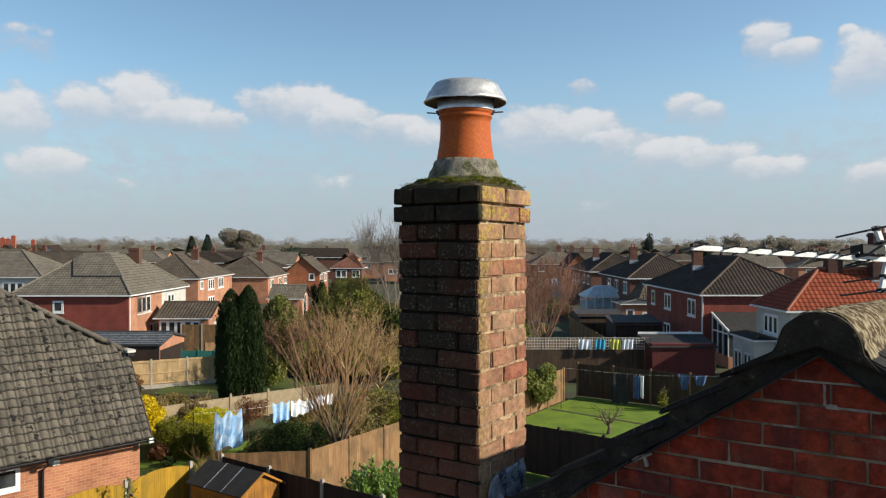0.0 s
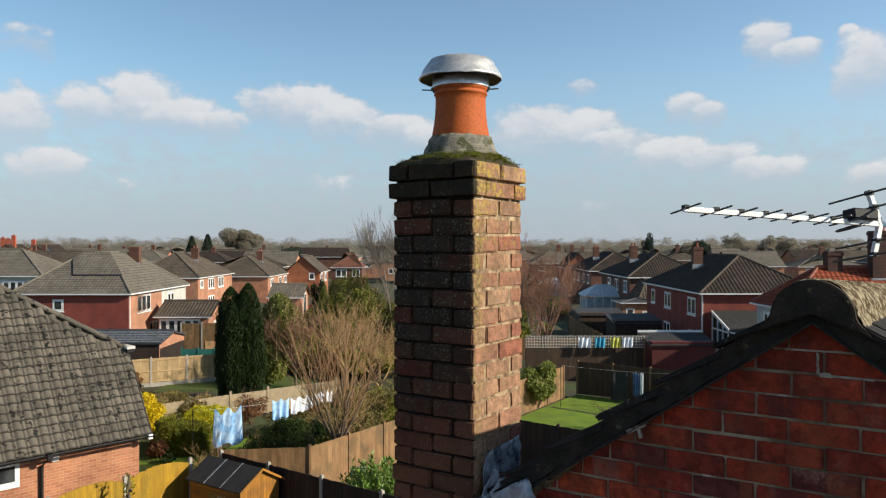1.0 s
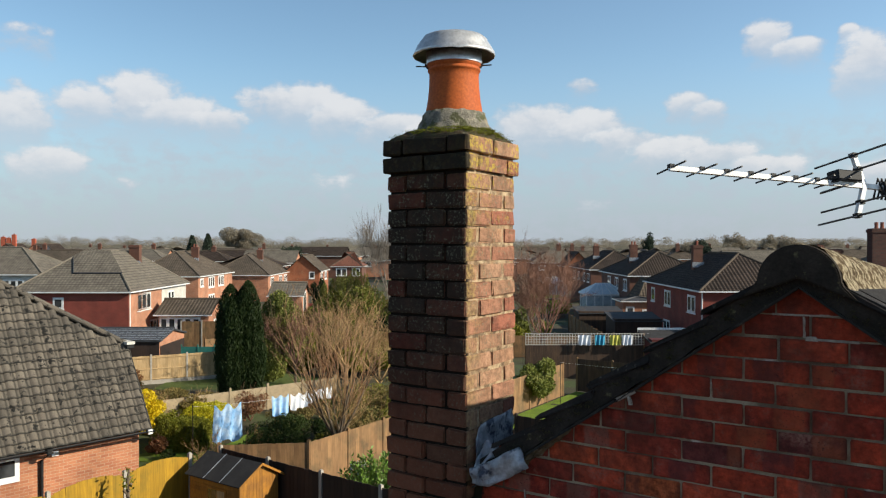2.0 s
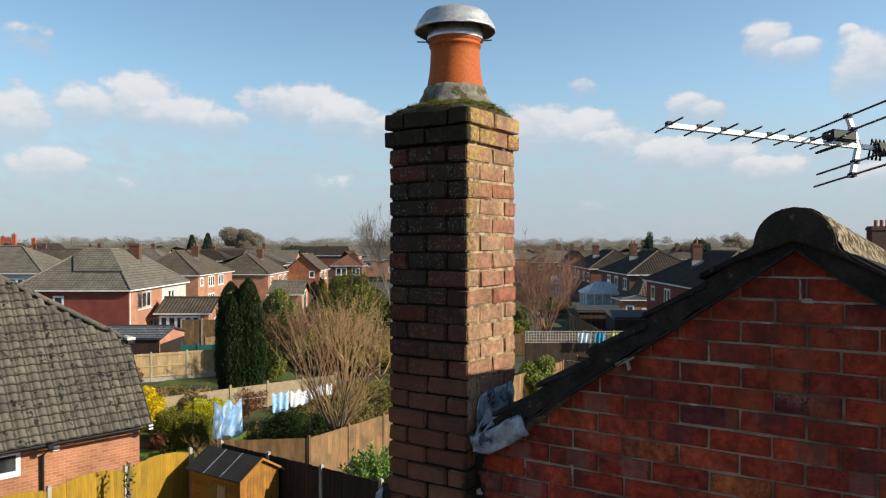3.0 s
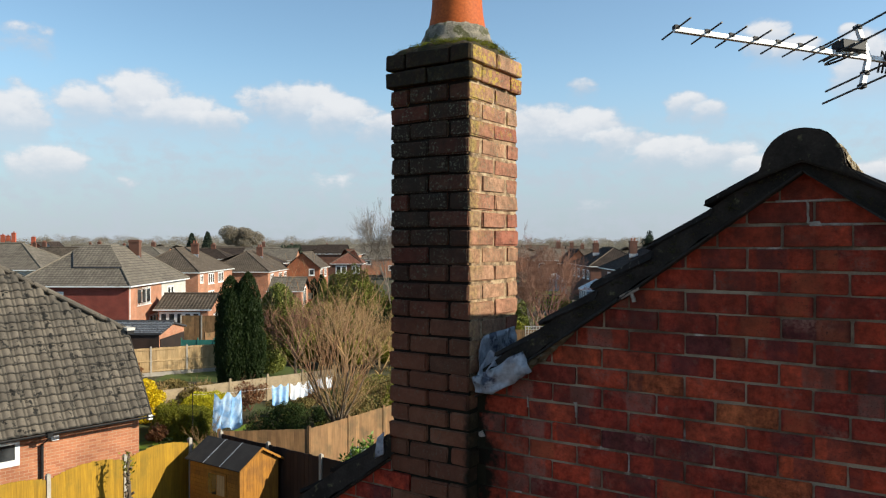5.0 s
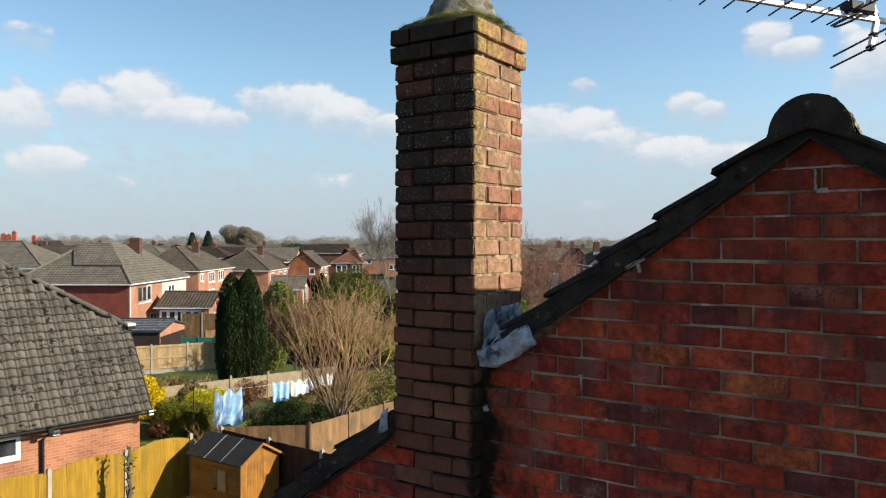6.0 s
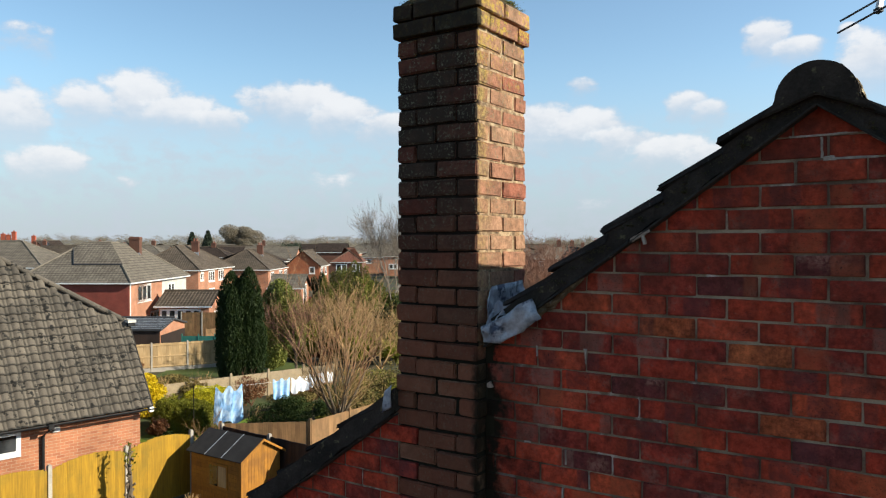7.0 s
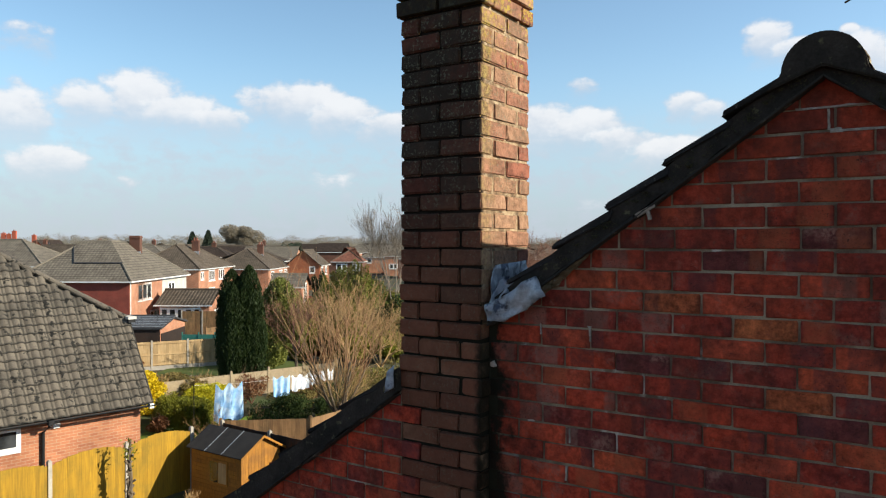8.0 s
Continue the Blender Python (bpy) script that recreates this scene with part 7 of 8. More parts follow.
        part("flashing", Shape().box(x - sw / 2 - 0.1, y - 0.36, e + rise * 0.55, x + sw / 2 + 0.1, y - 0.3, e + rise * 0.72), M_LEAD, c)
    return h


def raised_roof(h):
    """A panel raised over the upper end slope, outlined to fit the camera's view of a stepped roof."""
    w, d, o, e, rise, crown = 9.5, 13.8, 0.3, 4.1 - ground_z(62.4), 3.3, 2.3
    k = (w + 2 * o) / 2
    def at(x, f, lift):
        return (x, -o + k * f - 0.05 * lift, e + rise * f + lift)
    def hip_x(f):
        return w + o - f * (w / 2 + o - crown / 2)
    roof = [c for c in h.children if c.name.startswith("roof")][0]
    low, high = 0.42, 0.97
    ring = [(4.05, low), (hip_x(low) + 0.05, low), (hip_x(high), high), (3.5, high), (3.0, 0.84)]
    s = Shape()
    slope_poly(s, [at(x, f, 0.13) for x, f in ring])
    for i in range(5):
        (xa, fa), (xb, fb) = ring[i], ring[(i + 1) % 5]
        s.poly([at(xa, fa, 0.0), at(xb, fb, 0.0), at(xb, fb, 0.13), at(xa, fa, 0.13)])
    part("roof_covering", s, M_GREYROOF, roof, "raised grey panel on the upper slope")
    for (xa, fa), (xb, fb) in ((ring[0], ring[1]), (ring[0], ring[4])):
        part("edge_strip", Shape().tube([at(xa, fa, 0.06), at(xb, fb, 0.06)], 0.075, 5), M_SLATE, roof, "black strip along the panel edge")


# the row on the left of the gardens
estate_house("pair of brick houses with a large hipped grey roof", -35.6, -26.1, 62.4, 76.2, 4.1, 3.3, M_REDWALL, M_GREYROOF, "hip", "v",
             windows=[("E", 1.7, 2.3, 3.0, 1.5, 3), ("E", 8.8, 2.7, 1.7, 0.9, 2), ("E", 4.4, 0.1, 2.4, 1.2, 3), ("S", 3.2, 2.6, 0.9, 1.0, 1)],
             stacks=[(-28.9, 70.6, 7.95, 0.95, 0)], part_wall=(69.7, 76.2, M_RENDER, "white rendered wall"), crown=2.3)
raised_roof(bpy.data.objects["house.001"])
part("wall", Shape().box(9.44, 0.04, 0, 9.53, 7.2, 4.93), M_BRICKFAR, bpy.data.objects["house.001"], "salmon brick front wall")
part("downpipe", Shape().tube([(9.56, 0.12, 0), (9.56, 0.12, 4.9)], 0.05, 6), M_PVC, bpy.data.objects["house.001"], "white downpipe")
estate_house("single-storey brick extension with a gabled roof", -25.0, -20.6, 66.0, 70.6, 1.85, 1.2, M_BRICKFAR, M_BROWNROOF, "gable", "u",
             windows=[("E", 1.5, -0.1, 1.7, 1.4, 3), ("S", 0.1, -0.5, 3.6, 2.1, 5)], name="extension", category="building")
garage = estate_house("brick garage with black ribbed roof", -27.4, -18.6, 49.3, 54.0, 1.75, 0.5, M_BRICKFAR, M_SLATE, "gable", "u", name="garage", category="garage", over=0.15, fascia=False)
for k in range(7):
    f = (k + 0.5) / 7
    part("rib", Shape().tube([(-0.15, -0.15 + 2.5 * f, 1.75 - ground_z(49.3) + 0.5 * f + 0.01), (8.95, -0.15 + 2.5 * f, 1.75 - ground_z(49.3) + 0.5 * f + 0.01)], 0.035, 6), M_LEAD, [c for c in garage.children if c.name.startswith("roof")][0])
# stands in for a dark fence in front of this end
part("wall", Shape().box(8.804, 0.1, 0, 8.85, 4.6, 1.75), M_DARKWOOD, garage, "dark panel in place of the fence before the garage")
# dark sheet added for the shade under the open carport roof
part("wall", Shape().box(0.1, -0.03, 0, 8.8, -0.004, 2.2), M_DARKWOOD, garage, "dark sheet for the shade inside the open carport")
estate_house("pair of brick houses with hipped brown roof", -40.6, -31.6, 97, 112.5, 3.85, 3.1, M_BRICKFAR, M_BROWNROOF, "hip", "v",
             windows=[("E", 0.8, 2.4, 1.3, 1.1, 2), ("E", 4.2, 2.1, 2.6, 1.5, 3), ("E", 8.6, 2.1, 2.6, 1.5, 3), ("E", 4.2, -0.3, 2.6, 1.5, 3)],
             stacks=[(-34.6, 105, 7.6, 0.95, 2)])
estate_house("pair of brick houses with hipped brown roof", -36.0, -27.0, 116, 132, 3.2, 3.1, M_BRICKFAR, M_BROWNROOF, "hip", "v",
             windows=[("E", 1.5, 1.5, 2.4, 1.3, 3), ("E", 7.5, 1.5, 2.4, 1.3, 3), ("E", 11.5, 1.5, 2.4, 1.3, 3)], stacks=[(-30.2, 124, 7.0, 0.95, 2)])
estate_house("bright orange brick house with plain gable", -27.2, -21.4, 130, 140, 3.3, 2.7, M_ORANGEFAR, M_BROWNROOF, "gable", "v",
             windows=[("S", 4.0, 2.0, 1.0, 1.2, 1), ("E", 1.2, 1.6, 2.4, 1.4, 3), ("E", 5.6, 1.6, 2.4, 1.4, 3)])
estate_house("small gabled outbuilding with a glazed end", -17.2, -14.2, 75.0, 79.2, 2.9, 1.2, M_BRICKFAR, M_GREYROOF, "gable", "u", windows=[("E", 1.3, 1.0, 1.6, 2.2, 2)], name="outbuilding", category="building")
estate_house("grey-roofed house with white fascia", -58.0, -45.4, 85, 95, 4.6, 3.0, M_RENDER, M_GREYROOF, "hip", "u", windows=[("E", 1.0, 2.6, 2.4, 1.4, 3), ("S", 8.2, 2.6, 2.4, 1.4, 3), ("S", 3.5, 2.6, 2.4, 1.4, 3)])
estate_house("red-roofed house among garden trees", -22.2, -16.2, 150, 158, 3.5, 2.9, M_BROWNWALL, M_DULLRED, "hip", "u", windows=[("S", 0.8, 1.6, 2.2, 1.5, 2), ("S", 4.0, 1.6, 1.6, 1.5, 2)])
estate_house("long dark-roofed house beyond the trees", -33.0, -25.5, 196, 204, 4.8, 2.3, M_BROWNWALL, M_DARKROOF, "gable", "u")
estate_house("brick house with a brown tile roof", -14.5, -7.2, 186, 194, 4.0, 2.6, M_BRICKFAR, M_BROWNROOF, "hip", "u", windows=[("S", 1.0, 0.8, 2.2, 1.3, 2), ("S", 4.5, 0.8, 2.0, 1.3, 2)])

# the row on the right
estate_house("pair of dark brick houses with hipped tile roof", 19.7, 28.7, 57, 72.6, 4.5, 2.75, M_REDWALL, M_DARKROOF, "hip", "v",
             windows=[("W", 1.6, 2.6, 1.9, 1.4, 2), ("W", 1.6, -0.2, 1.6, 1.6, 2), ("W", 8.0, 2.6, 1.8, 1.4, 2), ("W", 8.2, -0.1, 1.8, 1.5, 2), ("W", 12.8, 2.7, 1.2, 1.3, 1), ("W", 12.8, -0.1, 1.2, 1.6, 1)],
             stacks=[(22.1, 65.4, 7.95, 0.8, 1)])
part("downpipe", Shape().tube([(-0.06, -0.05, 0), (-0.06, -0.05, 5.2)], 0.06, 6), M_PVC, bpy.data.objects["house.009"], "white downpipe")
lean = thing("porch", "glazed white lean-to porch with dark roof", "porch", site(20.35, 53.6, ground_z(55)))
part("wall", Shape().box(0, 0, -0.3, 4.6, 3.3, 0.9), M_BRICKFAR, lean)
part("glazing", Shape().solid([(0.05, 0.05, 0.9), (0.05, 3.3, 0.9), (0.05, 3.3, 3.6), (0.05, 0.05, 2.62)], (4.5, 0, 0)), M_GLASS, lean)
for y in (0.0, 1.05, 2.1, 3.2):
    part("mullion", Shape().box(-0.02, y, 0.9, 0.045, y + 0.09, 2.6 + 0.302 * y), M_PVC, lean)
part("transom", Shape().box(-0.025, 0.095, 2.45, 0.04, 3.19, 2.56), M_PVC, lean)
part("bargeboard", Shape().solid([(-0.06, -0.12, 2.60), (-0.06, 3.3, 3.62), (-0.06, 3.3, 3.82), (-0.06, -0.12, 2.80)], (0.1, 0, 0)), M_PVC, lean, "white sloping bargeboard")
for x in (0.6, 1.6, 2.6, 3.6):
    part("mullion", Shape().box(x, -0.02, 0.9, x + 0.09, 0.045, 2.6), M_PVC, lean)
r = Shape()
slope_poly(r, [(0.05, -0.2, 2.72), (4.7, -0.2, 2.72), (4.7, 3.36, 3.80), (0.05, 3.36, 3.80)])
r.poly([(0.05, -0.2, 2.63), (0.05, 3.36, 3.71), (4.7, 3.36, 3.71), (4.7, -0.2, 2.63)])
r.poly([(0.05, -0.2, 2.63), (4.7, -0.2, 2.63), (4.7, -0.2, 2.72), (0.05, -0.2, 2.72)])
part("roof", r, M_FELT, lean)
estate_house("white rendered house with bright red tile roof", 20.2, 30.4, 43.8, 48.4, 4.45, 2.35, M_RENDER, M_REDROOF, "hip", "u",
             windows=[("W", 1.5, 2.75, 2.0, 1.25, 3)], stacks=[(23.9, 46.1, 7.75, 0.9, 0), (26.65, 45.6, 9.0, 1.5, 3)], hip=3.1, stack_mat=M_SHADESTACK)
estate_house("flat-roofed white rendered bay with windows", 18.9, 20.15, 45.6, 49.0, 2.5, 0.2, M_RENDER, M_FELT, "hip", "v", windows=[("W", 0.4, 0.3, 1.2, 1.3, 2), ("W", 1.9, 0.3, 1.2, 1.3, 2)], name="extension", category="building", over=0.1)
estate_house("pair of brick houses with brown tile roof", 21.1, 30.1, 85, 100, 4.45, 2.65, M_BROWNWALL, M_DARKROOF, "hip", "v",
             windows=[("W", 1.2, 2.6, 1.8, 1.4, 2), ("W", 5.5, 2.6, 1.8, 1.4, 2), ("W", 9.5, 2.6, 1.8, 1.4, 2)], stacks=[(23.4, 92.5, 7.95, 0.9, 2)])
estate_house("brown-tiled lean-to side wing", 20.9, 23.2, 80.5, 84.9, 1.6, 2.7, M_BROWNWALL, M_BROWNROOF, "hip", "v", name="side_wing", category="building")
estate_house("pair of brick houses with brown tile roof", 22.0, 31.0, 112, 129, 4.2, 2.7, M_BROWNWALL, M_DARKROOF, "hip", "v",
             windows=[("W", 1.0, 2.2, 1.8, 1.4, 2), ("W", 4.5, 2.2, 1.8, 1.4, 2), ("W", 9.0, 2.2, 1.8, 1.4, 2), ("W", 13.0, 2.2, 1.8, 1.4, 2)], stacks=[(24.2, 119, 7.7, 0.9, 2)])
estate_house("red brick house with plain gable and dark roof", 24.6, 29.4, 150, 160, 3.4, 3.0, M_ORANGEFAR, M_DARKROOF, "gable", "v")
estate_house("low brick garage with flat roof", 16.5, 22.3, 139, 146, 1.2, 0.5, M_ORANGEFAR, M_DARKROOF, "gable", "u", name="garage", category="garage", fascia=False)
estate_house("flat-roofed extension with blue doors", 18.8, 22.6, 78.5, 82, 2.1, 0.25, M_BRICKFAR, M_SLATE, "hip", "u", windows=[("S", 0.3, -0.5, 0.9, 2.0, 1), ("S", 2.0, -0.4, 1.5, 1.6, 2)], name="extension", category="building")


def conservatory(label, u0, u1, v0, v1, eave, rise):
    g = ground_z(v0)
    c = thing("conservatory", label, "conservatory", site(u0, v0, g), "conservatories")
    w, d, e = u1 - u0, v1 - v0, eave - g
    part("dwarf_wall", Shape().box(0, 0, -0.3, w, d, 0.6), M_BRICKFAR, c)
    part("glazing", Shape().box(0.06, 0.06, 0.6, w - 0.06, d - 0.06, e), M_PALEGLAZE, c, "pale opaque glazing")
    n = 5
    for k in range(n + 1):
        part("mullion", Shape().box(w * k / n - 0.05, 0, 0.6, w * k / n + 0.05, 0.055, e), M_PVC, c)
    for k in range(4):
        part("mullion", Shape().box(0, d * (k + 0.5) / 4 - 0.05, 0.6, 0.055, d * (k + 0.5) / 4 + 0.05, e), M_PVC, c)
    part("eaves_beam", Shape().box(-0.08, -0.08, e, w + 0.08, d + 0.08, e + 0.14), M_PVC, c)
    r = Shape()
    A, B, C, D = (-0.05, -0.05, e + 0.142), (w + 0.05, -0.05, e + 0.142), (w + 0.05, d + 0.05, e + 0.142), (-0.05, d + 0.05, e + 0.142)
    p, q = (w * 0.32, d / 2, e + 0.14 + rise), (w * 0.68, d / 2, e + 0.14 + rise)
    for f in ((A, B, q, p), (B, C, q), (C, D, p, q), (D, A, p), (D, C, B, A)):
        r.poly(f)
    roof = part("roof", r, M_POLY, c, "pale blue glazed roof")
    for a, b in ((A, p), (B, q), (D, p), (C, q), (p, q)) + tuple(((A[0] + (B[0] - A[0]) * k / 5, A[1], A[2]), (p[0] + (q[0] - p[0]) * k / 5, p[1], p[2])) for k in range(1, 5)):
        part("glazing_bar", Shape().tube([a, b], 0.05, 5), M_PVC, roof)


conservatory("white conservatory with pale blue hipped roof", 17.2, 22.1, 90, 95, 1.85, 1.2)
conservatory("white conservatory with blue hipped roof", 15.4, 19.4, 118, 122, 1.5, 1.1)


def flat_shed(label, u0, u1, v0, v1, top, wall, roof_mat, fascia=None, name="shed", g=None):
    g = ground_z(v0) if g is None else g
    s = thing(name, label, "shed", site(u0, v0, g), "garden sheds")
    w, d, h = u1 - u0, v1 - v0, top - g
    n = max(4, int(w / 0.18))
    for k in range(n):
        part("board", Shape().box(w * k / n, -0.02, 0, w * (k + 1) / n - 0.008, 0.02, h - 0.3), wall, s)
    part("body", Shape().box(0, 0.022, 0, w, d, h - 0.3), wall, s)
    r = Shape().solid([(-0.15, -0.15, h - 0.45), (-0.15, d + 0.15, h - 0.02), (-0.15, d + 0.15, h - 0.1), (-0.15, -0.15, h - 0.53)], (w + 0.3, 0, 0))
    part("roof", r, roof_mat, s)
    if fascia:
        part("fascia", Shape().box(-0.16, d + 0.16, h - 0.16, w + 0.16, d + 0.2, h + 0.12), fascia, s, "white top board")


flat_shed("maroon painted shed with felt roof and white board", 12.7, 16.5, 45.6, 48.2, 2.55, M_REDWOOD, M_FELT, M_PVC)
flat_shed("dark garden shed with blue-grey sheet roof", 14.0, 17.8, 61, 64.5, 2.25, M_DARKWOOD, M_SLATE)
flat_shed("garden shed with grey slab roof", 13.6, 18.0, 75, 78, 1.6, M_UMBER, M_SLATE)
flat_shed("dark green-roofed shed by a hedge", 11.5, 15.5, 96, 100, 1.3, M_DARKWOOD, M_GRASS)


def trellis(u0, u1, v, z0, z1, label):
    g = ground_z(v)
    t = thing("trellis_fence", label, "fence", site(u0, v, g))
    L = u1 - u0
    n = int(L / 0.17)
    a, b = z0 - g, z1 - g
    for k in range(n + 1):
        part("slat", Shape().box(L * k / n - 0.018, -0.012, a, L * k / n + 0.018, 0.0, b), M_TRELLIS, t)
    for k in range(5):
        z = a + (b - a) * k / 4
        part("slat", Shape().box(0, 0.002, z - 0.018, L, 0.014, z + 0.018), M_TRELLIS, t)
    for k in range(int(L / 0.15)):
        part("board", Shape().box(k * 0.15, -0.012, 0, k * 0.15 + 0.146, 0.012, a - 0.03), M_UMBER, t)
    for k in range(5):
        part("post", Shape().box(L * k / 4 - 0.05, 0.016, 0, L * k / 4 + 0.05, 0.11, b + 0.05), M_BROWNWOOD, t)


trellis(5.2, 12.6, 47.0, 1.75, 2.45, "brown wooden fence with square trellis top")


def world_xy(u, v):
    p = site(u, v).translation
    return (p.x, p.y)


for u0, u1, mat, lab, nm in ((8.45, 9.2, M_WHITECLOTH, "white towel on a line", "towel"), (9.45, 10.1, M_TEAL, "turquoise towel on a line", "towel"),
                             (10.4, 11.05, M_LEMON, "lemon yellow towel on a line", "towel"), (11.15, 11.8, M_WHITECLOTH, "white towel on a line", "towel")):
    cloth(lab, world_xy(u0, 46.7), world_xy(u1, 46.7), 0.62, mat, nm, 2.4, int(u0 * 3), 0.02)
clothes_line(world_xy(5.0, 46.72), world_xy(12.9, 46.72), 2.5)
for (a, b), h, wood, lab in ((((5.5, 58.0), (12.0, 58.0)), 1.7, M_BROWNWOOD, "brown panel fence between back gardens"), (((9.0, 52.5), (19.0, 52.5)), 1.7, M_DARKWOOD, "dark fence between back gardens"),
                             (((12.4, 53.0), (12.4, 74.0)), 1.7, M_BROWNWOOD, "brown fence between back gardens"), (((-17.0, 57.0), (-12.0, 57.0)), 1.7, M_BROWNWOOD, "brown fence between back gardens"),
                             (((-17.4, 55.0), (-13.8, 60.0)), 1.7, M_BROWNWOOD, "brown fence between back gardens")):
    fence(lab, world_xy(*a), world_xy(*b), h, wood, wood, board=0.3, z=ground_z(a[1]), group="back garden fences")
fence("brown panel fence beside the extension", world_xy(-21.6, 62), world_xy(-18.2, 62), 2.5, M_BROWNWOOD, M_CONCRETE, board=0.2, z=ground_z(62), group="back garden fences")
fence("red-brown stained fence among the gardens", world_xy(-17.2, 91), world_xy(-12.6, 91), 1.75, M_REDSTAIN, M_REDSTAIN, board=0.2, z=ground_z(91), group="back garden fences")
# netting by the garage
net = thing("netting_screen", "turquoise netting screen on posts beside the garage", "screen", site(-17.6, 50.5, ground_z(50)))
part("netting", Shape().box(0, -0.01, 0.6, 3.4, 0.01, 1.6), M_NET, net)
for k in range(4):
    part("post", Shape().box(k * 1.1, -0.04, 0, k * 1.1 + 0.06, 0.04, 1.75), M_NET, net)


# ---------------------------------------------------------------- trees of the estate and the distance
def tree_at(u, v, label, seed, height, mat, trunk=0.16, depth=4, spread=0.5, forks=4):
    bare_tree(0, 0, 0, label, seed, height, mat, trunk, depth, spread, forks, "tree", site(u, v, ground_z(v), seed * 37.0))


tree_at(-4.1, 62, "tall bare silver-grey birch", 41, 11.0, M_GREYTWIG, 0.09, 4, 0.34, 5)
tree_at(-2.4, 66, "tall bare silver-grey birch", 45, 10.0, M_GREYTWIG, 0.09, 4, 0.34, 5)
tree_at(7.4, 54, "open bare brown tree", 42, 8.4, M_REDTWIG, 0.10, 4, 0.5, 5)
tree_at(6.6, 50, "open bare brown tree", 46, 7.2, M_REDTWIG, 0.09, 4, 0.5, 5)
tree_at(7.3, 60, "open bare brown tree", 47, 6.0, M_GREYTWIG, 0.1, 4, 0.65, 3)
tree_at(-8.6, 44, "bare reddish shrub tree among gardens", 43, 4.9, M_REDTWIG, 0.1, 4, 0.7, 4)
tree_at(-5.4, 42, "bare tan shrub tree among gardens", 44, 5.0, M_TWIG, 0.1, 4, 0.7, 4)
tree_at(-3.2, 38, "bare tan shrub tree among gardens", 48, 4.6, M_TWIG, 0.1, 4, 0.75, 4)


def garden_bush(u, v, radii, mat, n, leaf, seed, label, name="shrub"):
    p = site(u, v).translation
    bush(label, p.x, p.y, ground_z(v), radii, mat, n, leaf, seed, name)


garden_bush(-8.0, 58, (1.3, 1.3, 3.4), M_CONIFER, 7000, 0.11, 51, "yellow-green bushy garden conifer", "conifer")
garden_bush(-6.2, 55, (1.8, 1.6, 3.1), M_CONIFER, 9000, 0.11, 52, "yellow-green bushy garden conifer", "conifer")
garden_bush(-10.5, 66, (1.5, 1.3, 2.4), M_IVY, 6000, 0.12, 53, "dense evergreen garden shrub", "conifer")
garden_bush(-3.6, 52, (2.0, 1.7, 2.2), M_CONIFER, 8000, 0.12, 54, "olive-green overgrown garden shrub")
garden_bush(-11.6, 52, (1.6, 1.5, 1.5), M_RUST, 5000, 0.09, 55, "red-brown twiggy garden shrub")
garden_bush(-9.0, 50, (1.9, 1.5, 1.4), M_HEDGE, 7000, 0.10, 56, "overgrown green garden shrub")
garden_bush(-5.0, 47, (2.2, 1.6, 1.3), M_HEDGE, 7000, 0.10, 57, "overgrown green garden shrub")
garden_bush(-13.0, 47, (1.2, 1.2, 1.7), M_IVY, 6000, 0.10, 58, "tall ivy-covered garden shrub")
garden_bush(-1.6, 33, (2.4, 2.0, 1.2), M_STRAW, 5000, 0.05, 59, "straw-coloured tangled garden shrub")
garden_bush(5.6, 62, (2.2, 1.8, 1.6), M_HEDGE, 6000, 0.11, 60, "overgrown green garden shrub")
garden_bush(8.0, 72, (2.6, 2.0, 1.8), M_IVY, 6000, 0.12, 61, "overgrown green garden shrub")
garden_bush(13.8, 92, (3.0, 2.0, 1.3), M_GRASS, 6000, 0.12, 62, "clipped green garden hedge", "hedge")
garden_bush(-15.8, 96, (1.2, 1.2, 2.6), M_CYPRESS, 4000, 0.14, 63, "dark conifer between houses", "conifer")


def far_tree(u, v, h, w, seed, mat, label, kind="round", n=5200):
    rng = np.random.default_rng(seed)
    g = ground_z(v)
    t = thing("tree", label, "tree", site(u, v, g))
    part("trunk", Shape().tube([(0, 0, 0), (0, 0, h * 0.5)], [w * 0.04, w * 0.025], 6), M_BARK, t)
    if kind == "round":
        p = blob(rng, n, (0, 0, h * 0.58), (w / 2, w / 2, h * 0.44), 12, 0.35)
    else:
        f = rng.uniform(0, 1, n) ** 0.8
        a = rng.uniform(0, 2 * math.pi, n)
        r = w / 2 * (1 - f) ** 0.8 * rng.uniform(0.5, 1.1, n) + 0.2
        p = np.stack([np.cos(a) * r, np.sin(a) * r, h * (0.08 + 0.92 * f)], axis=1)
    part("crown", quads("crown", leaves(p, max(w, h) * (0.018 if n < 12000 else 0.011), rng, 1.6), mat), None, t)


far_tree(-90, 330, 17.5, 21, 71, M_FARTREE, "large round bare tree on the skyline", n=34000)
far_tree(-83.5, 250, 11.6, 6.0, 72, M_FARFIR, "dark fir on the skyline", "fir")
far_tree(-79.5, 254, 12.2, 6.4, 73, M_FARFIR, "dark fir on the skyline", "fir")
far_tree(-49, 240, 9.6, 11, 74, M_FARFIR, "broad evergreen tree behind houses", n=4000)
far_tree(82, 300, 13.2, 6.6, 75, M_FARFIR, "dark evergreen on the skyline", n=3000)
far_tree(75.5, 220, 11.6, 6.6, 76, M_FARFIR, "dark evergreen behind the roofs", n=3000)
for k, (u, v, h, w) in enumerate(((128, 330, 14, 14), (140, 325, 13, 12), (152, 335, 12.5, 15), (165, 330, 12, 12), (112, 340, 10.5, 13))):
    far_tree(u, v, h, w, 80 + k, M_FARTREE, "bare tree on the skyline")


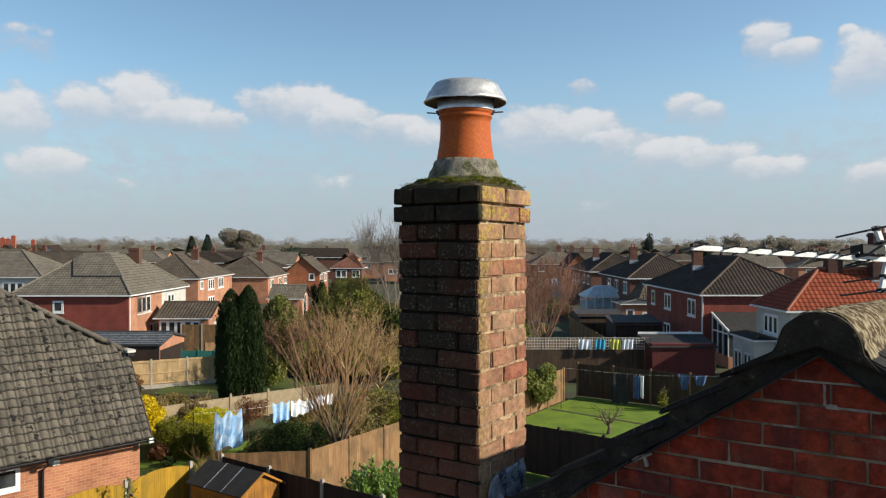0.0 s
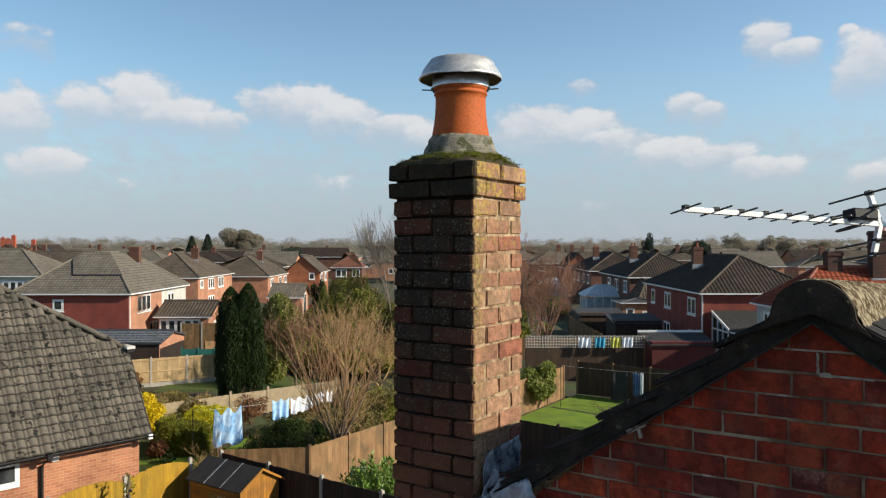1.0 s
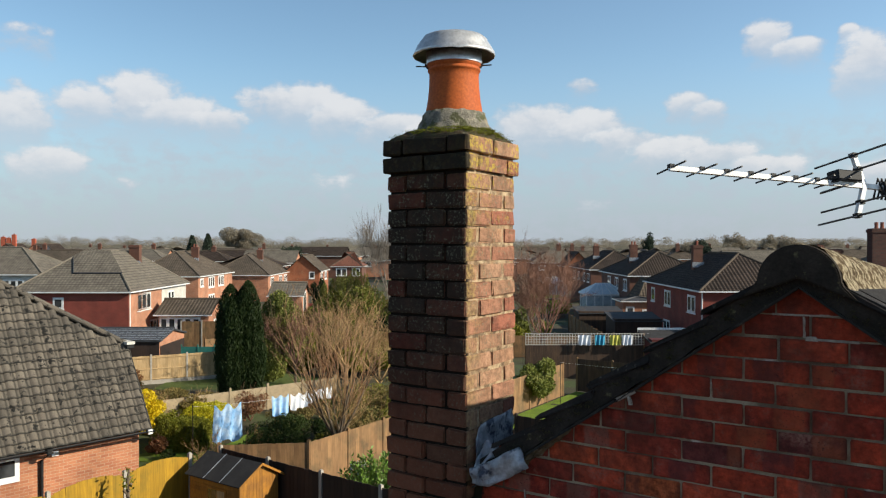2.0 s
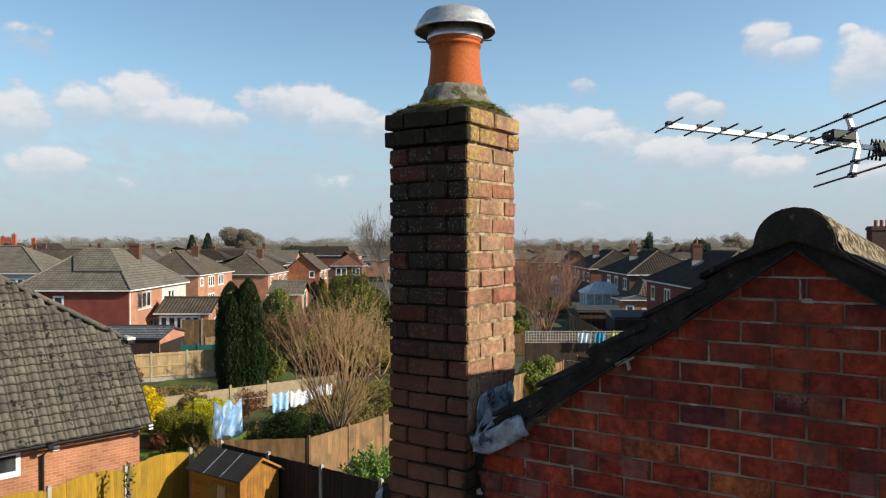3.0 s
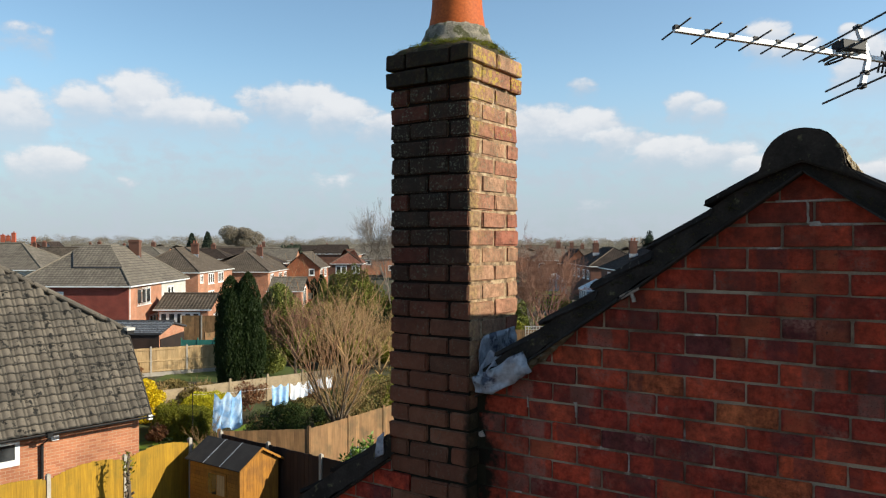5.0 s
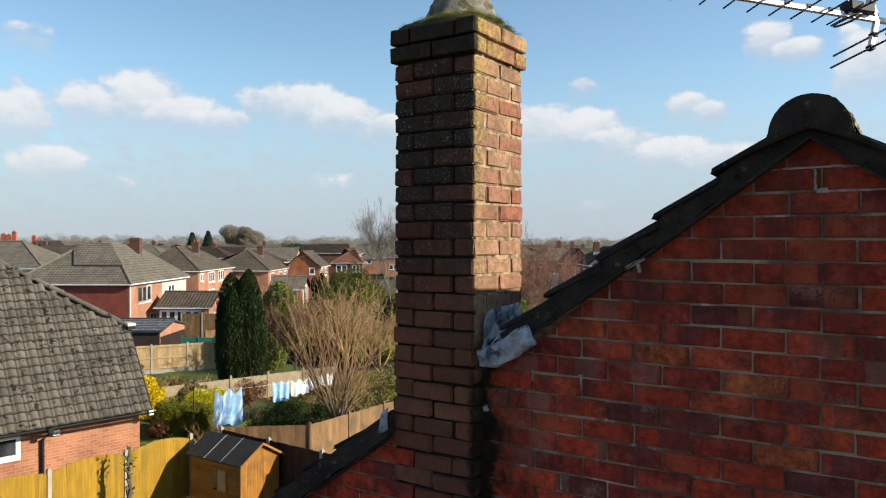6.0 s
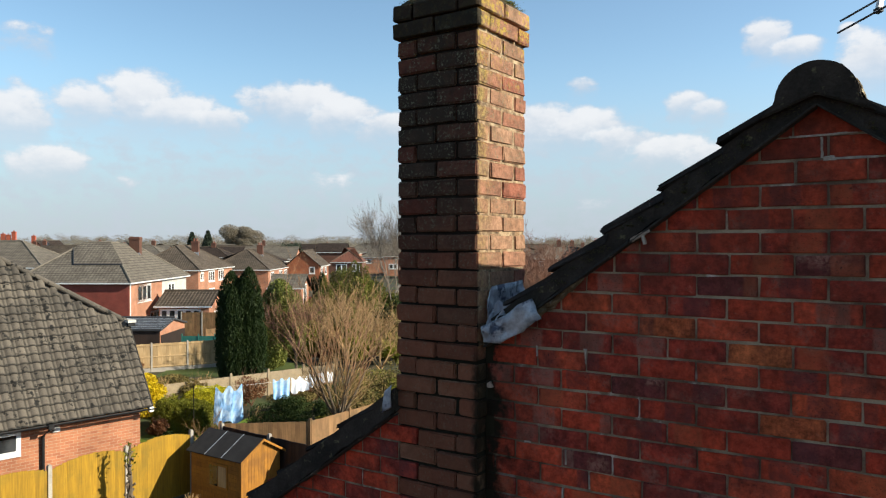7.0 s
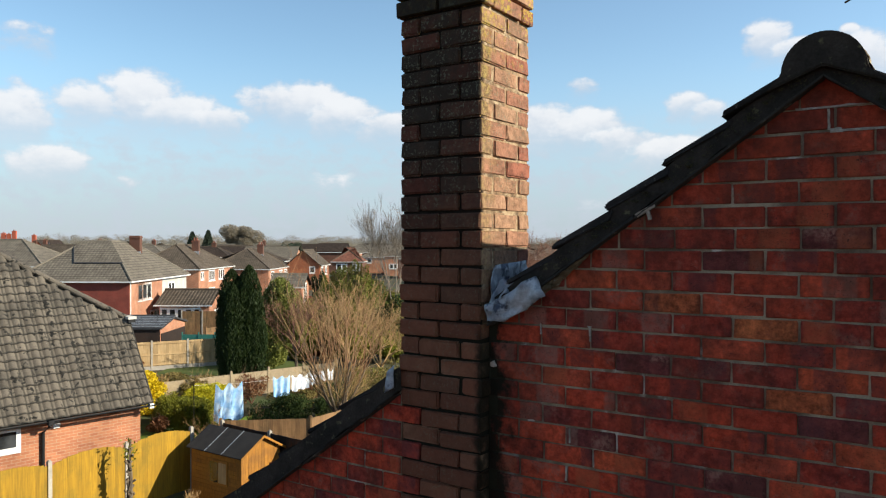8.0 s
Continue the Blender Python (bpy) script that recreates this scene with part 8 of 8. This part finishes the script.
def far_wood():
    """The wooded skyline: ranks of low crowns, many to a rank."""
    rng = np.random.default_rng(90)
    pts, sizes = [], []
    for v, h, gap, spread in ((420, 11.0, 11, 560), (560, 13.0, 14, 760), (760, 15.5, 18, 1000), (1100, 19.0, 26, 1500), (1700, 28.0, 42, 2300)):
        u = -spread * 0.75
        while u < spread * 0.75:
            hh = h * rng.uniform(0.55, 1.1)
            n = 1500
            p = blob(rng, n, (u, v + rng.uniform(-20, 20), ground_z(v) + hh * 0.46), (gap * rng.uniform(0.6, 1.0), gap * 0.6, hh * 0.55), 9, 0.2)
            pts.append(leaves(p, hh * 0.024, rng, 1.3))
            u += gap * rng.uniform(0.5, 1.2)
    ob = part("woodland", quads("woodland", np.concatenate(pts), M_FARTREE), None, None, m=SITE)
    tagged(ob, "grey-brown bare woodland along the horizon", "woodland", kind="stuff")


far_wood()


def far_houses():
    rng = random.Random(77)
    walls = [M_BRICKFAR, M_BROWNWALL, M_LEFTBRICK, M_BROWNWALL]
    roofs = [M_GREYROOF, M_BROWNROOF, M_DARKROOF, M_GREYROOF, M_BROWNROOF]
    spots = []
    for v in (150, 172, 196, 224, 256, 294, 340):
        u = -0.66 * v
        while u < 0.66 * v:
            w = rng.uniform(9, 15)
            px = u / v
            clear = True
            if v < 165 and (-0.30 < px < -0.08 or 0.12 < px < 0.25):
                clear = False
            if v < 200 and -0.175 < (u + w / 2) / v < -0.085:
                clear = False
            if clear and rng.random() < 0.8:
                spots.append((u, u + w, v + rng.uniform(-6, 6), rng.choice(("hip", "hip", "gable")), rng.choice("uv")))
            u += w + rng.uniform(2, 9)
    for u0, u1, v, kind, ridge in spots:
        d = rng.uniform(8, 10)
        g = -0.9
        estate_house("distant house with a tiled roof", u0, u1, v, v + d, g + rng.uniform(4.3, 5.0), rng.uniform(2.3, 3.0), rng.choice(walls), rng.choice(roofs), kind, ridge if kind == "hip" else "u", g=g,
                     windows=[("S", 1.5, g + 2.7, 1.6, 1.2, 1), ("S", u1 - u0 - 3.2, g + 2.7, 1.6, 1.2, 1)], stacks=[((u0 + u1) / 2 + rng.uniform(-2, 2), v + d / 2, g + rng.uniform(8.0, 8.9), 1.0, 2)] if rng.random() < 0.35 else (), group="distant houses")


far_houses()
# the red stacks at the far left
for u, v, stacks in ((-139.5, 240, ((-142.2, 10.2), (-140.5, 9.9), (-138.7, 10.9))), (-133.5, 246, ((-135.6, 9.6),))):
    estate_house("distant red brick house with tall chimney stacks", u - 4, u + 4, v, v + 9, 5.0, 3.0, M_BRICKFAR, M_DARKROOF, "gable", "v", stacks=[(x, v + 3, top, 1.3, 2) for x, top in stacks], group="distant houses", stack_mat=M_REDSTACK)
estate_house("distant house with a white gable", -127.5, -121.5, 236, 244, 4.6, 3.4, M_RENDER, M_DARKROOF, "gable", "v", windows=[("S", 2.4, 5.0, 1.2, 1.2, 1)], group="distant houses")

mix = random.Random(301)
for k in range(26):
    v = mix.uniform(47, 84)
    u = (mix.uniform(536, 730) - 784) * v / 1331
    r = mix.uniform(0.9, 1.8)
    mat, lab = mix.choice(((M_HEDGE, "olive-green overgrown garden shrub"), (M_STRAW, "straw-coloured tangled garden shrub"), (M_CONIFER, "yellow-green bushy garden shrub"), (M_RUST, "red-brown twiggy garden shrub"), (M_STRAW, "straw-coloured tangled garden shrub"), (M_CYPRESS, "dark green garden shrub")))
    garden_bush(u, v, (r, r * 0.9, r * mix.uniform(0.7, 1.25)), mat, 3600, 0.10, 310 + k, lab)
for k, (px, v, r, h) in enumerate(((612, 74, 1.3, 3.6), (632, 70, 1.5, 4.1), (598, 80, 1.1, 3.0), (655, 66, 1.3, 3.3), (682, 62, 1.5, 2.9))):
    garden_bush((px - 784) * v / 1331, v, (r, r, h), M_CONIFER, 7000, 0.085, 350 + k, "tall yellow-green garden conifer", "conifer")

for k, (across, v, h, r) in enumerate(((606, 76, 5.4, 0.8), (627, 70, 6.7, 1.05), (650, 74, 5.2, 0.95), (574, 84, 4.6, 0.7))):
    p = site((across - 784) * v / 1331, v).translation
    cypress(p.x, p.y, ground_z(v), h, r, 380 + k, M_CONIFER, "slim yellow-green garden conifer", "conifer", 3, 9000)


# unseen house added behind the camera to block sky light and redden it
def light_blocker():
    h = thing("house", "unseen added house that blocks and tints sky light", "house")
    s = Shape().box(-2.75, -16.0, 0, 5.55, -6.8, 5.0)
    s.solid([(-2.75, -6.802, 4.99), (5.55, -6.802, 4.99), (1.4, -6.802, 7.9)], (0, -9.196, 0))
    part("wall", s, M_REDWALL, h)
    for x, z in ((-3.05, 4.93), (5.85, 4.93)):
        r = Shape().solid([(x, -6.7, z), (1.4, -6.7, 8.05), (1.4, -6.7, 8.17), (x, -6.7, z + 0.12)], (0, -9.4, 0))
        part("roof", r, M_VERGE, h)


light_blocker()
